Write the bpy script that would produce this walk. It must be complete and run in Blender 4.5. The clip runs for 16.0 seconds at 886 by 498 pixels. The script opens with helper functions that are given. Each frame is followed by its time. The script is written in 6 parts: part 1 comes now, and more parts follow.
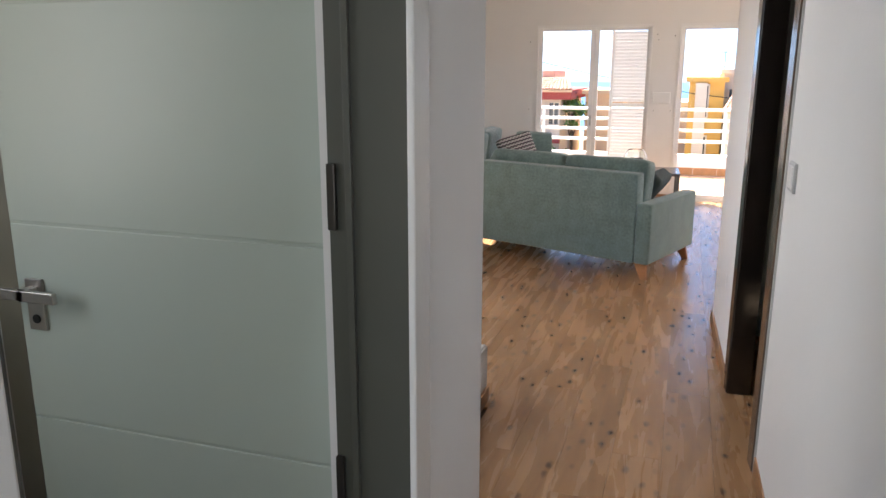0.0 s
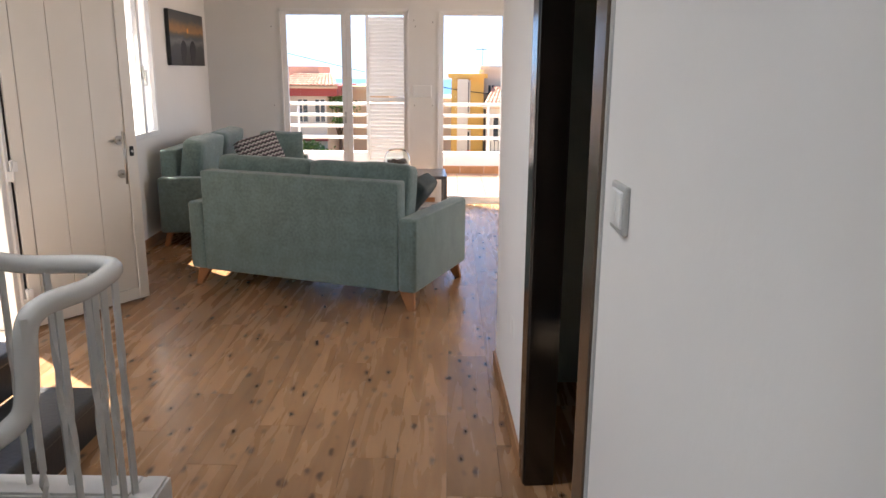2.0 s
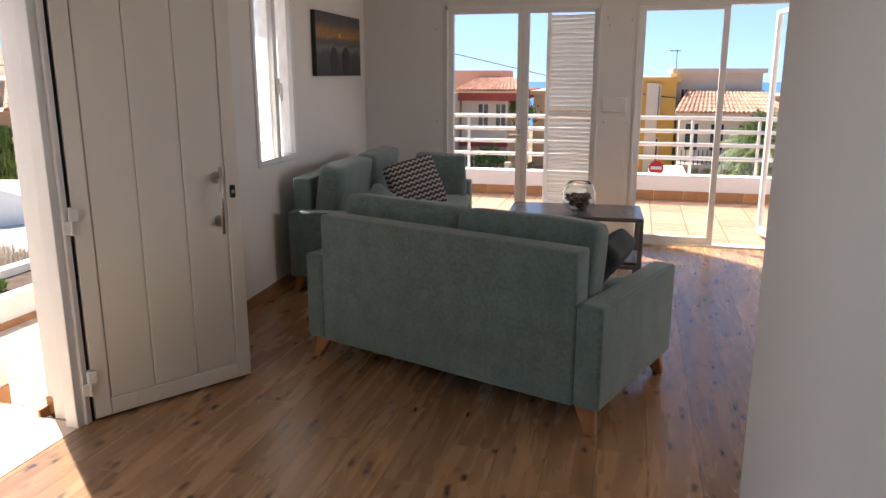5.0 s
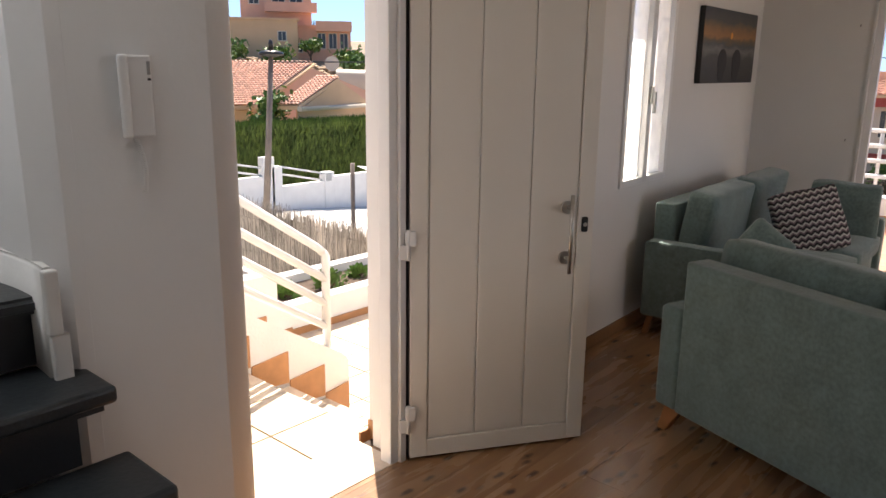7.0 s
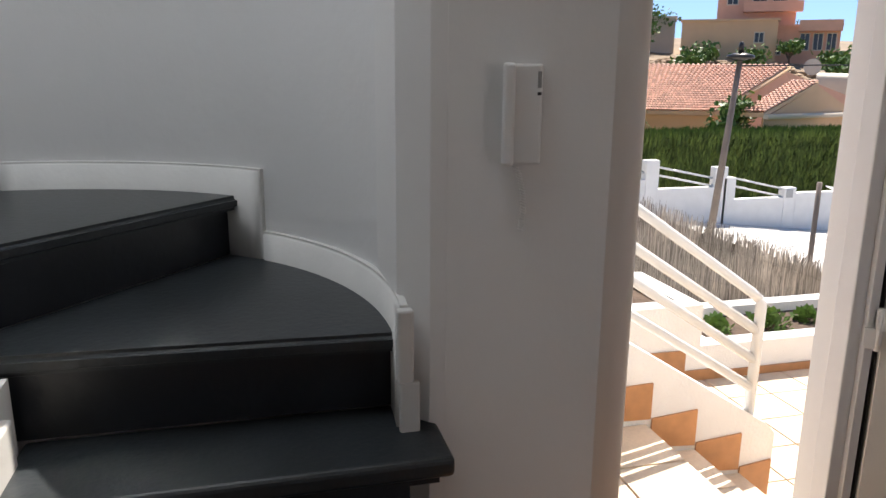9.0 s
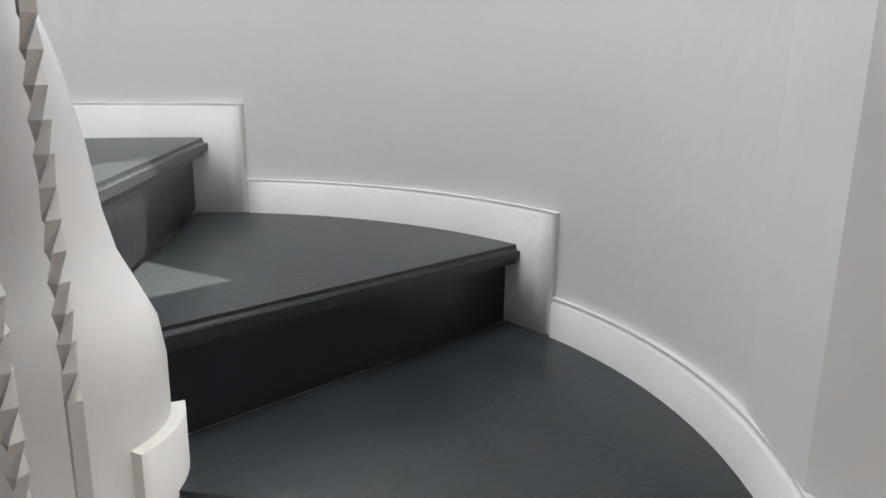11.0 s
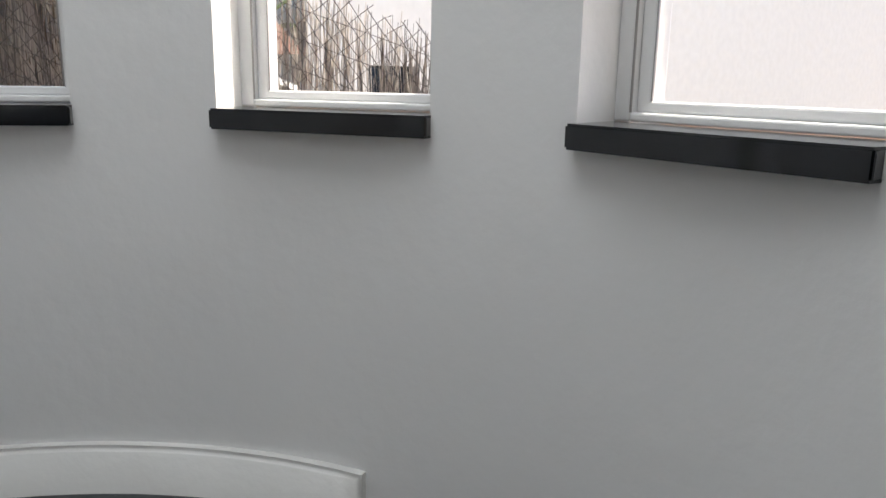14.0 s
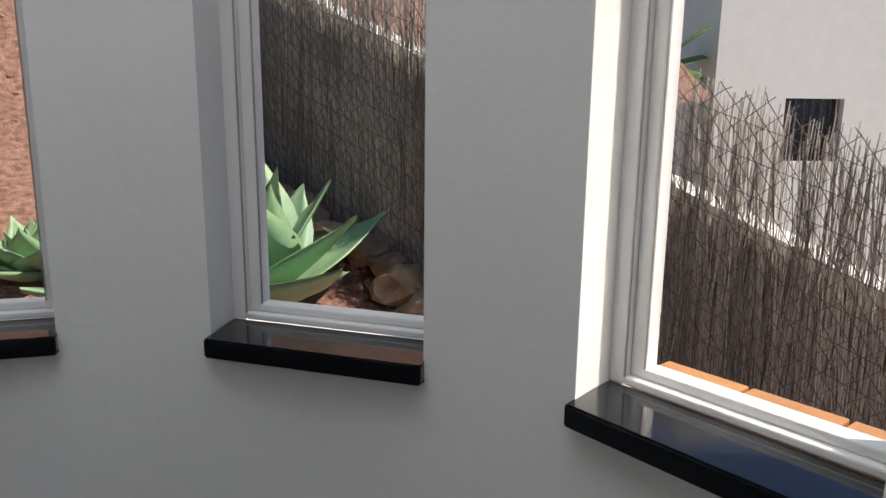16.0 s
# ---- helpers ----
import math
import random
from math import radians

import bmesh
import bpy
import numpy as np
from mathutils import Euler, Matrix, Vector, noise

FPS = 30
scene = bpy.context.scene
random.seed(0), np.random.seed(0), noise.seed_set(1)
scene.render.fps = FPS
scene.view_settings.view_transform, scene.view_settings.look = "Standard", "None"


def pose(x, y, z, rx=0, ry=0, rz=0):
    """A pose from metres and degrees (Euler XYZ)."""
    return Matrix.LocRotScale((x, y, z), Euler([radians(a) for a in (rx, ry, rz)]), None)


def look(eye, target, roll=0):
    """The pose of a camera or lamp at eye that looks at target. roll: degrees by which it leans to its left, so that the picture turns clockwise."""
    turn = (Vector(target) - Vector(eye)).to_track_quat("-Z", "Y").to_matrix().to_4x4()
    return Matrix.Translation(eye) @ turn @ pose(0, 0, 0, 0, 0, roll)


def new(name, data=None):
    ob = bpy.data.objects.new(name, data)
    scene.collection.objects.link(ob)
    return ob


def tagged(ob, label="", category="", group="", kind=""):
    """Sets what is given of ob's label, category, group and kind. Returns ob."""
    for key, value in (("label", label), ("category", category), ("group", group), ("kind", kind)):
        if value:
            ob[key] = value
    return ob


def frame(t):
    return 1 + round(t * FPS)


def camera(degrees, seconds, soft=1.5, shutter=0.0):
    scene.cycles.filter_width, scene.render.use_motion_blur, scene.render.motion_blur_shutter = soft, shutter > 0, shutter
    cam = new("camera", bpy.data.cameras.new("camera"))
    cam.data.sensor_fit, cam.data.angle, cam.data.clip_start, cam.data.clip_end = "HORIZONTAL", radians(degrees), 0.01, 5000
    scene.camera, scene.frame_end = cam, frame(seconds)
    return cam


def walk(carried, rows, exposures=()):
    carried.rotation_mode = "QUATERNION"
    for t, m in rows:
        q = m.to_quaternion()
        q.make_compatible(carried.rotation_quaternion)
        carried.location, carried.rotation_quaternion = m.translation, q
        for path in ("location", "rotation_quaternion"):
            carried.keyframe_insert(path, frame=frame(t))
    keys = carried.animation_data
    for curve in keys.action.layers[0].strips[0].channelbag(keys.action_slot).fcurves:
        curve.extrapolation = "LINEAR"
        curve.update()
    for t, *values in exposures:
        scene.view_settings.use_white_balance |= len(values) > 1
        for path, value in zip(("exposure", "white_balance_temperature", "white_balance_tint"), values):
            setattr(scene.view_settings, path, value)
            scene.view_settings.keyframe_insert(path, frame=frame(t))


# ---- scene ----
cam = camera(61.6, 16.0)
PATH = [
    (0, (0.227, 0.466, 1.482), (-0.373, 2.317, 1.02), 0.1),
    (0.5, (0.198, 0.804, 1.43), (-0.19, 2.711, 0.968), 0.6),
    (1, (0.2, 1.08, 1.406), (-0.006, 3.015, 0.945), 0.4),
    (1.5, (0.221, 1.397, 1.431), (0.165, 3.341, 0.966), 0.4),
    (2, (0.234, 1.66, 1.413), (0.214, 3.605, 0.946), 0.4),
    (2.5, (0.222, 1.933, 1.435), (0.201, 3.878, 0.969), 0.3),
    (3, (0.21, 2.181, 1.434), (0.187, 4.125, 0.965), 0.5),
    (3.2, (0.216, 2.297, 1.44), (0.192, 4.242, 0.973), 0.5),
    (5.3, (0.065, 3.133, 1.465), (-0.539, 4.983, 1.004), 0.2),
    (5.5, (0.027, 3.19, 1.457), (-0.657, 5.012, 0.995), 0.4),
    (6, (-0.055, 3.345, 1.473), (-0.945, 5.077, 1.016), 0.5),
    (6.5, (-0.151, 3.456, 1.51), (-1.217, 5.081, 1.038), 0.8),
    (7, (-0.211, 3.611, 1.519), (-1.498, 5.067, 1.046), 0.7),
    (7.5, (-0.271, 3.713, 1.516), (-1.757, 4.964, 1.04), 0.5),
    (8, (-0.354, 3.812, 1.526), (-2.022, 4.81, 1.053), 0.7),
    (8.5, (-0.445, 3.893, 1.531), (-2.236, 4.647, 1.055), 0.4),
    (9, (-0.59, 3.976, 1.533), (-2.472, 4.458, 1.058), 0.4),
    (9.5, (-0.738, 3.99, 1.522), (-2.665, 4.247, 1.049), 0.2),
    (9.7, (-0.813, 3.972, 1.524), (-2.748, 4.133, 1.044), 0.3),
    (11.8, (-1.585, 3.87, 1.64), (-3.505, 3.495, 1.244), 1.7),
    (12, (-1.66, 3.855, 1.688), (-3.577, 3.423, 1.316), 1.9),
    (12.5, (-1.808, 3.768, 1.824), (-3.711, 3.337, 1.387), 0.7),
    (13, (-1.946, 3.697, 1.901), (-3.855, 3.315, 1.444), 1.0),
    (13.5, (-2.060, 3.698, 2.030), (-3.943, 3.229, 1.544), 0.8),
    (14, (-2.29, 3.8, 2.049), (-4.018, 2.897, 1.603), 1.0),
    (14.5, (-2.347, 3.737, 2.184), (-4.023, 2.749, 1.718), 0.6),
    (15, (-2.409, 3.681, 2.236), (-3.987, 2.541, 1.777), 1.1),
    (15.5, (-2.522, 3.653, 2.305), (-3.846, 2.21, 1.898), 0.4),
    (16, (-2.545, 3.594, 2.378), (-3.598, 1.947, 1.955), 0.7),
]
EXPOSURES = [(0.0, 2.45, 6800, 12), (1.0, 2.35, 6900, 13), (2.0, 2.15, 6900, 13), (3.2, 2.0, 6900, 13), (5.5, 1.2, 6950, 14), (7.0, 1.25, 7050, 14), (9.0, 0.95, 6700, 12), (9.7, 1.35, 6700, 12), (12.0, 1.9, 6900, 12), (13.0, 1.6, 6900, 12), (13.5, 1.05, 6900, 12), (14.0, 0.95, 6800, 11), (15.0, 0.65, 6850, 11), (16.0, 0.2, 6900, 12)]
walk(cam, [(t, look(eye, aim, roll)) for t, eye, aim, roll in PATH], EXPOSURES)

# ---- world and sun ----
world = bpy.data.worlds.new("sky")
scene.world = world
world.use_nodes = True
wn = world.node_tree.nodes
sky = wn.new("ShaderNodeTexSky")
sky.sky_type = "NISHITA"
sky.sun_disc = False
SUN_EL, SUN_AZ = radians(55), math.atan2(-0.77, 0.64)
sky.sun_elevation, sky.sun_rotation = SUN_EL, SUN_AZ
sky.altitude = 1200
sky.air_density, sky.dust_density, sky.ozone_density = 1.0, 0.0, 4.0
wn["Background"].inputs["Strength"].default_value = 0.1
tcw, liftw = wn.new("ShaderNodeTexCoord"), wn.new("ShaderNodeVectorMath")
liftw.operation = "ADD"
liftw.inputs[1].default_value = (0, 0, 0.14)
world.node_tree.links.new(tcw.outputs["Generated"], liftw.inputs[0])
world.node_tree.links.new(liftw.outputs[0], sky.inputs["Vector"])
world.node_tree.links.new(sky.outputs[0], wn["Background"].inputs["Color"])
sun = new("sun", bpy.data.lights.new("sun", "SUN"))
sun.data.energy, sun.data.angle, sun.data.color = 5.0, radians(0.53), (1.0, 0.94, 0.85)
sun_dir = Vector((math.sin(SUN_AZ) * math.cos(SUN_EL), math.cos(SUN_AZ) * math.cos(SUN_EL), math.sin(SUN_EL)))
sun.matrix_world = look(sun_dir * 30, (0, 0, 0))


def sky_panel(name, place, target, w, h, power):
    """An added area lamp, out of view, standing in for the sky's light."""
    lamp = new(name, bpy.data.lights.new(name, "AREA"))
    lamp.data.shape, lamp.data.size, lamp.data.size_y = "RECTANGLE", w, h
    lamp.data.energy, lamp.data.color = power, (0.86, 0.93, 1.0)
    lamp.matrix_world = look(place, target)
    return lamp


# ---- materials ----
def mat(name, color, rough=0.6, metal=0.0, spec=0.5, var=0.0, scale=3.0, fine=0.0, fine_scale=60.0, bump=0.0,
        bump_scale=80.0, trans=0.0, second=None, coat=0.0, island=0.0):
    m = bpy.data.materials.new(name)
    m.use_nodes = True
    nt = m.node_tree
    n, l = nt.nodes, nt.links
    b = n["Principled BSDF"]
    b.inputs["Roughness"].default_value = rough
    b.inputs["Metallic"].default_value = metal
    b.inputs["Specular IOR Level"].default_value = spec
    b.inputs["Transmission Weight"].default_value = trans
    b.inputs["Coat Weight"].default_value = coat
    c = (*color, 1)
    b.inputs["Base Color"].default_value = c
    tc = n.new("ShaderNodeTexCoord")
    if var or fine or second or island:
        last = None
        mixa = n.new("ShaderNodeMix")
        mixa.data_type = "RGBA"
        mixa.inputs[6].default_value = c
        dark = second if second else tuple(v * (1 - var) for v in color)
        mixa.inputs[7].default_value = (*dark, 1)
        t1 = n.new("ShaderNodeTexNoise")
        t1.inputs["Scale"].default_value, t1.inputs["Detail"].default_value = scale, 5
        l.new(tc.outputs["Object"], t1.inputs["Vector"])
        ramp = n.new("ShaderNodeMapRange")
        ramp.inputs[1].default_value, ramp.inputs[2].default_value = 0.35, 0.65
        l.new(t1.outputs["Fac"], ramp.inputs[0])
        l.new(ramp.outputs[0], mixa.inputs[0])
        last = mixa.outputs[2]
        if fine:
            t2 = n.new("ShaderNodeTexNoise")
            t2.inputs["Scale"].default_value, t2.inputs["Detail"].default_value = fine_scale, 3
            l.new(tc.outputs["Object"], t2.inputs["Vector"])
            mr = n.new("ShaderNodeMapRange")
            mr.inputs[1].default_value, mr.inputs[2].default_value = 0.3, 0.7
            mr.inputs[3].default_value, mr.inputs[4].default_value = 1 - fine, 1 + fine
            l.new(t2.outputs["Fac"], mr.inputs[0])
            hs = n.new("ShaderNodeHueSaturation")
            l.new(mr.outputs[0], hs.inputs["Value"])
            l.new(last, hs.inputs["Color"])
            last = hs.outputs[0]
        if island:
            oi = n.new("ShaderNodeObjectInfo")
            ge = n.new("ShaderNodeNewGeometry")
            ad = n.new("ShaderNodeMath")
            ad.operation = "ADD"
            l.new(oi.outputs["Random"], ad.inputs[0])
            l.new(ge.outputs["Random Per Island"], ad.inputs[1])
            fr = n.new("ShaderNodeMath")
            fr.operation = "FRACT"
            l.new(ad.outputs[0], fr.inputs[0])
            mr = n.new("ShaderNodeMapRange")
            mr.inputs[3].default_value, mr.inputs[4].default_value = 1 - island, 1 + island
            l.new(fr.outputs[0], mr.inputs[0])
            hs = n.new("ShaderNodeHueSaturation")
            l.new(mr.outputs[0], hs.inputs["Value"])
            l.new(last, hs.inputs["Color"])
            last = hs.outputs[0]
        l.new(last, b.inputs["Base Color"])
    if bump:
        t3 = n.new("ShaderNodeTexNoise")
        t3.inputs["Scale"].default_value, t3.inputs["Detail"].default_value = bump_scale, 4
        l.new(tc.outputs["Object"], t3.inputs["Vector"])
        bp = n.new("ShaderNodeBump")
        bp.inputs["Strength"].default_value, bp.inputs["Distance"].default_value = bump, 0.01
        l.new(t3.outputs["Fac"], bp.inputs["Height"])
        l.new(bp.outputs[0], b.inputs["Normal"])
    return m


def wood_floor_material():
    """Oak laminate boards: long grain, dark knots, a tone of its own for each board."""
    m = mat("oak_laminate", (0.3, 0.16, 0.075), rough=0.33, spec=0.5)
    n, l = m.node_tree.nodes, m.node_tree.links
    b = n["Principled BSDF"]
    tc = n.new("ShaderNodeTexCoord")
    oi = n.new("ShaderNodeObjectInfo")
    add = n.new("ShaderNodeVectorMath")
    add.operation = "ADD"
    sc = n.new("ShaderNodeVectorMath")
    sc.operation = "SCALE"
    sc.inputs["Scale"].default_value = 37.0
    cmb = n.new("ShaderNodeCombineXYZ")
    for i in range(3):
        l.new(oi.outputs["Random"], cmb.inputs[i])
    l.new(cmb.outputs[0], sc.inputs[0])
    l.new(tc.outputs["Object"], add.inputs[0])
    l.new(sc.outputs[0], add.inputs[1])
    mp = n.new("ShaderNodeMapping")
    mp.inputs["Scale"].default_value = (17, 1.9, 1)
    l.new(add.outputs[0], mp.inputs["Vector"])
    gr = n.new("ShaderNodeTexNoise")
    gr.inputs["Scale"].default_value, gr.inputs["Detail"].default_value, gr.inputs["Distortion"].default_value = 1.0, 6, 0.6
    l.new(mp.outputs[0], gr.inputs["Vector"])
    cr = n.new("ShaderNodeValToRGB")
    cr.color_ramp.elements[0].position, cr.color_ramp.elements[0].color = 0.2, (0.21, 0.105, 0.05, 1)
    cr.color_ramp.elements[1].position, cr.color_ramp.elements[1].color = 0.8, (0.41, 0.23, 0.113, 1)
    l.new(gr.outputs["Fac"], cr.inputs[0])
    mp2 = n.new("ShaderNodeMapping")
    mp2.inputs["Scale"].default_value = (17, 7.5, 1)
    wob = n.new("ShaderNodeTexNoise")
    wob.inputs["Scale"].default_value, wob.inputs["Detail"].default_value = 22, 3
    l.new(add.outputs[0], wob.inputs["Vector"])
    wsc = n.new("ShaderNodeVectorMath")
    wsc.operation = "MULTIPLY_ADD"
    wsc.inputs[1].default_value = (0.02, 0.06, 0)
    l.new(wob.outputs["Color"], wsc.inputs[0])
    l.new(add.outputs[0], wsc.inputs[2])
    l.new(wsc.outputs[0], mp2.inputs["Vector"])
    vo = n.new("ShaderNodeTexVoronoi")
    vo.inputs["Scale"].default_value = 1.0
    l.new(mp2.outputs[0], vo.inputs["Vector"])
    kr = n.new("ShaderNodeMapRange")
    kr.inputs[1].default_value, kr.inputs[2].default_value = 0.1, 0.3
    l.new(vo.outputs["Distance"], kr.inputs[0])
    # only some cells carry a knot
    sep = n.new("ShaderNodeSeparateColor")
    l.new(vo.outputs["Color"], sep.inputs[0])
    gt = n.new("ShaderNodeMath")
    gt.operation = "GREATER_THAN"
    gt.inputs[1].default_value = 0.66
    l.new(sep.outputs[0], gt.inputs[0])
    mx = n.new("ShaderNodeMath")
    mx.operation = "MAXIMUM"
    l.new(kr.outputs[0], mx.inputs[0])
    l.new(gt.outputs[0], mx.inputs[1])
    kmix = n.new("ShaderNodeMix")
    kmix.data_type = "RGBA"
    kmix.inputs[6].default_value = (0.065, 0.032, 0.017, 1)
    l.new(mx.outputs[0], kmix.inputs[0])
    l.new(cr.outputs[0], kmix.inputs[7])
    hs = n.new("ShaderNodeHueSaturation")
    mr = n.new("ShaderNodeMapRange")
    mr.inputs[3].default_value, mr.inputs[4].default_value = 0.84, 1.16
    l.new(oi.outputs["Random"], mr.inputs[0])
    l.new(mr.outputs[0], hs.inputs["Value"])
    l.new(kmix.outputs[2], hs.inputs["Color"])
    l.new(hs.outputs[0], b.inputs["Base Color"])
    rr = n.new("ShaderNodeMapRange")
    rr.inputs[3].default_value, rr.inputs[4].default_value = 0.2, 0.34
    l.new(gr.outputs["Fac"], rr.inputs[0])
    l.new(rr.outputs[0], b.inputs["Roughness"])
    bp = n.new("ShaderNodeBump")
    bp.inputs["Strength"].default_value, bp.inputs["Distance"].default_value = 0.12, 0.003
    l.new(gr.outputs["Fac"], bp.inputs["Height"])
    l.new(bp.outputs[0], b.inputs["Normal"])
    return m


M_WALL = mat("white_wall_paint", (0.74, 0.735, 0.725), 0.75, spec=0.25, var=0.035, scale=1.5, bump=0.07, bump_scale=40)
M_WALL_ROUGH = mat("white_rolled_plaster", (0.74, 0.74, 0.735), 0.6, spec=0.35, var=0.03, scale=2, bump=0.12, bump_scale=34)
M_CEIL = mat("white_ceiling_paint", (0.78, 0.78, 0.77), 0.85, var=0.03, scale=2)
M_FLOOR = wood_floor_material()
M_SUBFLOOR = mat("dark_board_joint", (0.05, 0.03, 0.018), 0.8, var=0.2)
M_OAKTRIM = mat("oak_skirting", (0.32, 0.16, 0.07), 0.45, var=0.25, scale=6, fine=0.1)
M_DOORPAINT = mat("white_satin_door", (0.74, 0.71, 0.66), 0.35, spec=0.45, var=0.03, scale=2, bump=0.04, bump_scale=120)
M_GREYDOOR = mat("pale_grey_lacquer", (0.46, 0.53, 0.475), 0.4, var=0.03, scale=2)
M_GREYFRAME = mat("grey_green_frame_paint", (0.075, 0.078, 0.065), 0.4, var=0.05)
M_ALU = mat("white_aluminium", (0.78, 0.78, 0.78), 0.3, spec=0.5, var=0.05, scale=5)
M_ALUGREY = mat("worn_grey_aluminium", (0.36, 0.35, 0.34), 0.35, metal=0.4, var=0.2, scale=9)
M_STEEL = mat("brushed_steel", (0.46, 0.44, 0.41), 0.3, metal=0.9, var=0.1, scale=20)
M_DARKSTEEL = mat("dark_bronze_hinge", (0.06, 0.055, 0.05), 0.35, metal=0.7, var=0.15)
M_RUBBER = mat("black_seal", (0.015, 0.015, 0.015), 0.6)
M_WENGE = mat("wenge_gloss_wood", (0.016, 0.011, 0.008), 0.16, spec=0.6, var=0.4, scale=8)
# lighter satin brown for the jamb that catches light, brightness put into the colour
M_WENGE_LIT = mat("brown_satin_trim", (0.16, 0.12, 0.09), 0.22, metal=0.5, var=0.2, scale=7)
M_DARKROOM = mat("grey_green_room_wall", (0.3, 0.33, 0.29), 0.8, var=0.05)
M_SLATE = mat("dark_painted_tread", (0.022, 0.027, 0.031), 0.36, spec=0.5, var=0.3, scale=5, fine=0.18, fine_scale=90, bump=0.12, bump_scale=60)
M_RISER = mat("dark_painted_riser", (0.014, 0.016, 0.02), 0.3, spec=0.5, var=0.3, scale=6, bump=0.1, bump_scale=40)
M_RAIL = mat("white_rail_enamel", (0.7, 0.7, 0.68), 0.25, spec=0.5, var=0.04, bump=0.05)
M_PLINTH = mat("plinth_paint", (0.6, 0.595, 0.575), 0.5, spec=0.3, var=0.06, scale=6, bump=0.08, bump_scale=50)
M_GRANITE = mat("black_polished_granite", (0.008, 0.009, 0.011), 0.08, spec=0.7, var=0.3, scale=60)
M_FABRIC = mat("sage_velvet_fabric", (0.16, 0.23, 0.222), 0.85, spec=0.2, var=0.2, scale=9, fine=0.16, fine_scale=55, bump=0.35, bump_scale=260)
M_FABRIC.node_tree.nodes["Principled BSDF"].inputs["Sheen Weight"].default_value = 0.35
M_DARKCUSHION = mat("charcoal_cushion", (0.04, 0.055, 0.055), 0.85, var=0.15, bump=0.3, bump_scale=250)
M_LEG = mat("orange_beech_leg", (0.38, 0.16, 0.06), 0.35, var=0.2, scale=10)
M_TABLETOP = mat("grey_wood_tabletop", (0.17, 0.16, 0.17), 0.22, var=0.25, scale=4, fine=0.1)
M_TABLEFRAME = mat("grey_steel_frame", (0.2, 0.2, 0.2), 0.35, metal=0.7)
M_GLASS = mat("clear_glass", (1, 1, 1), 0.0, trans=1.0)
M_GLASS.node_tree.nodes["Principled BSDF"].inputs["IOR"].default_value = 1.1


def frosted_glass():
    """Sand-blasted glass: part clear, part scattering the daylight through."""
    m = bpy.data.materials.new("frosted_glass")
    m.use_nodes = True
    n, l = m.node_tree.nodes, m.node_tree.links
    n.remove(n["Principled BSDF"])
    tr, ts, mx = n.new("ShaderNodeBsdfTransparent"), n.new("ShaderNodeBsdfTranslucent"), n.new("ShaderNodeMixShader")
    ts.inputs["Color"].default_value = (0.85, 0.85, 0.82, 1)
    nz, mr, tc = n.new("ShaderNodeTexNoise"), n.new("ShaderNodeMapRange"), n.new("ShaderNodeTexCoord")
    nz.inputs["Scale"].default_value = 9
    mr.inputs[3].default_value, mr.inputs[4].default_value = 0.45, 0.85
    l.new(tc.outputs["Object"], nz.inputs["Vector"])
    l.new(nz.outputs["Fac"], mr.inputs[0])
    l.new(mr.outputs[0], mx.inputs[0])
    l.new(tr.outputs[0], mx.inputs[1])
    l.new(ts.outputs[0], mx.inputs[2])
    l.new(mx.outputs[0], n["Material Output"].inputs["Surface"])
    return m


M_FROST = frosted_glass()
M_BOWL = mat("bowl_glass", (0.95, 1, 1), 0.02, trans=1.0)
M_BOWL.node_tree.nodes["Principled BSDF"].inputs["IOR"].default_value = 1.2
M_PEBBLE = mat("brown_pebbles", (0.12, 0.085, 0.07), 0.6, island=0.5, var=0.2)
M_PLASTIC = mat("white_plastic", (0.72, 0.72, 0.71), 0.3, var=0.02)
M_OFFPLASTIC = mat("grey_plastic", (0.42, 0.42, 0.41), 0.4, var=0.03)
M_BLACK = mat("black_plastic", (0.012, 0.012, 0.012), 0.4)
M_TERRA = mat("terracotta_tile", (0.55, 0.33, 0.21), 0.5, var=0.25, scale=8, island=0.18, bump=0.1)
M_TERRA_SKIRT = mat("orange_skirting_tile", (0.5, 0.24, 0.1), 0.45, var=0.2, scale=10, island=0.12)
M_PATIO = mat("pale_patio_tile", (0.75, 0.6, 0.44), 0.55, var=0.2, scale=3, island=0.14, fine=0.06, bump=0.1)
M_GROUT = mat("grey_grout", (0.2, 0.17, 0.14), 0.85, var=0.2)
M_STUCCO = mat("white_outdoor_stucco", (0.84, 0.83, 0.8), 0.85, var=0.05, scale=4, bump=0.5, bump_scale=60)
M_SHUTTER = mat("white_louvre", (0.86, 0.86, 0.84), 0.4, var=0.04)
M_SEA = mat("blue_sea", (0.03, 0.16, 0.36), 0.35, var=0.15, scale=0.01, bump=0.2, bump_scale=0.3)
M_GROUND = mat("dry_hillside", (0.33, 0.25, 0.17), 0.95, var=0.35, scale=0.15, fine=0.15, fine_scale=4)
M_ROAD = mat("asphalt", (0.07, 0.07, 0.072), 0.85, var=0.2, scale=1, fine=0.1)
M_PAVE = mat("pale_concrete", (0.62, 0.6, 0.56), 0.85, var=0.15, scale=1.5)
M_HEDGE = mat("cypress_hedge_green", (0.15, 0.21, 0.04), 0.85, second=(0.07, 0.11, 0.02), scale=3, island=0.35)
M_CANE = mat("weathered_cane", (0.56, 0.51, 0.45), 0.65, var=0.4, scale=2, island=0.6)
# dark colour for the shade between the reeds
M_CANE_GAP = mat("dark_cane_backing", (0.12, 0.095, 0.07), 0.9, var=0.4, scale=12)
M_WIRE = mat("rusty_wire", (0.2, 0.18, 0.16), 0.6, metal=0.4)
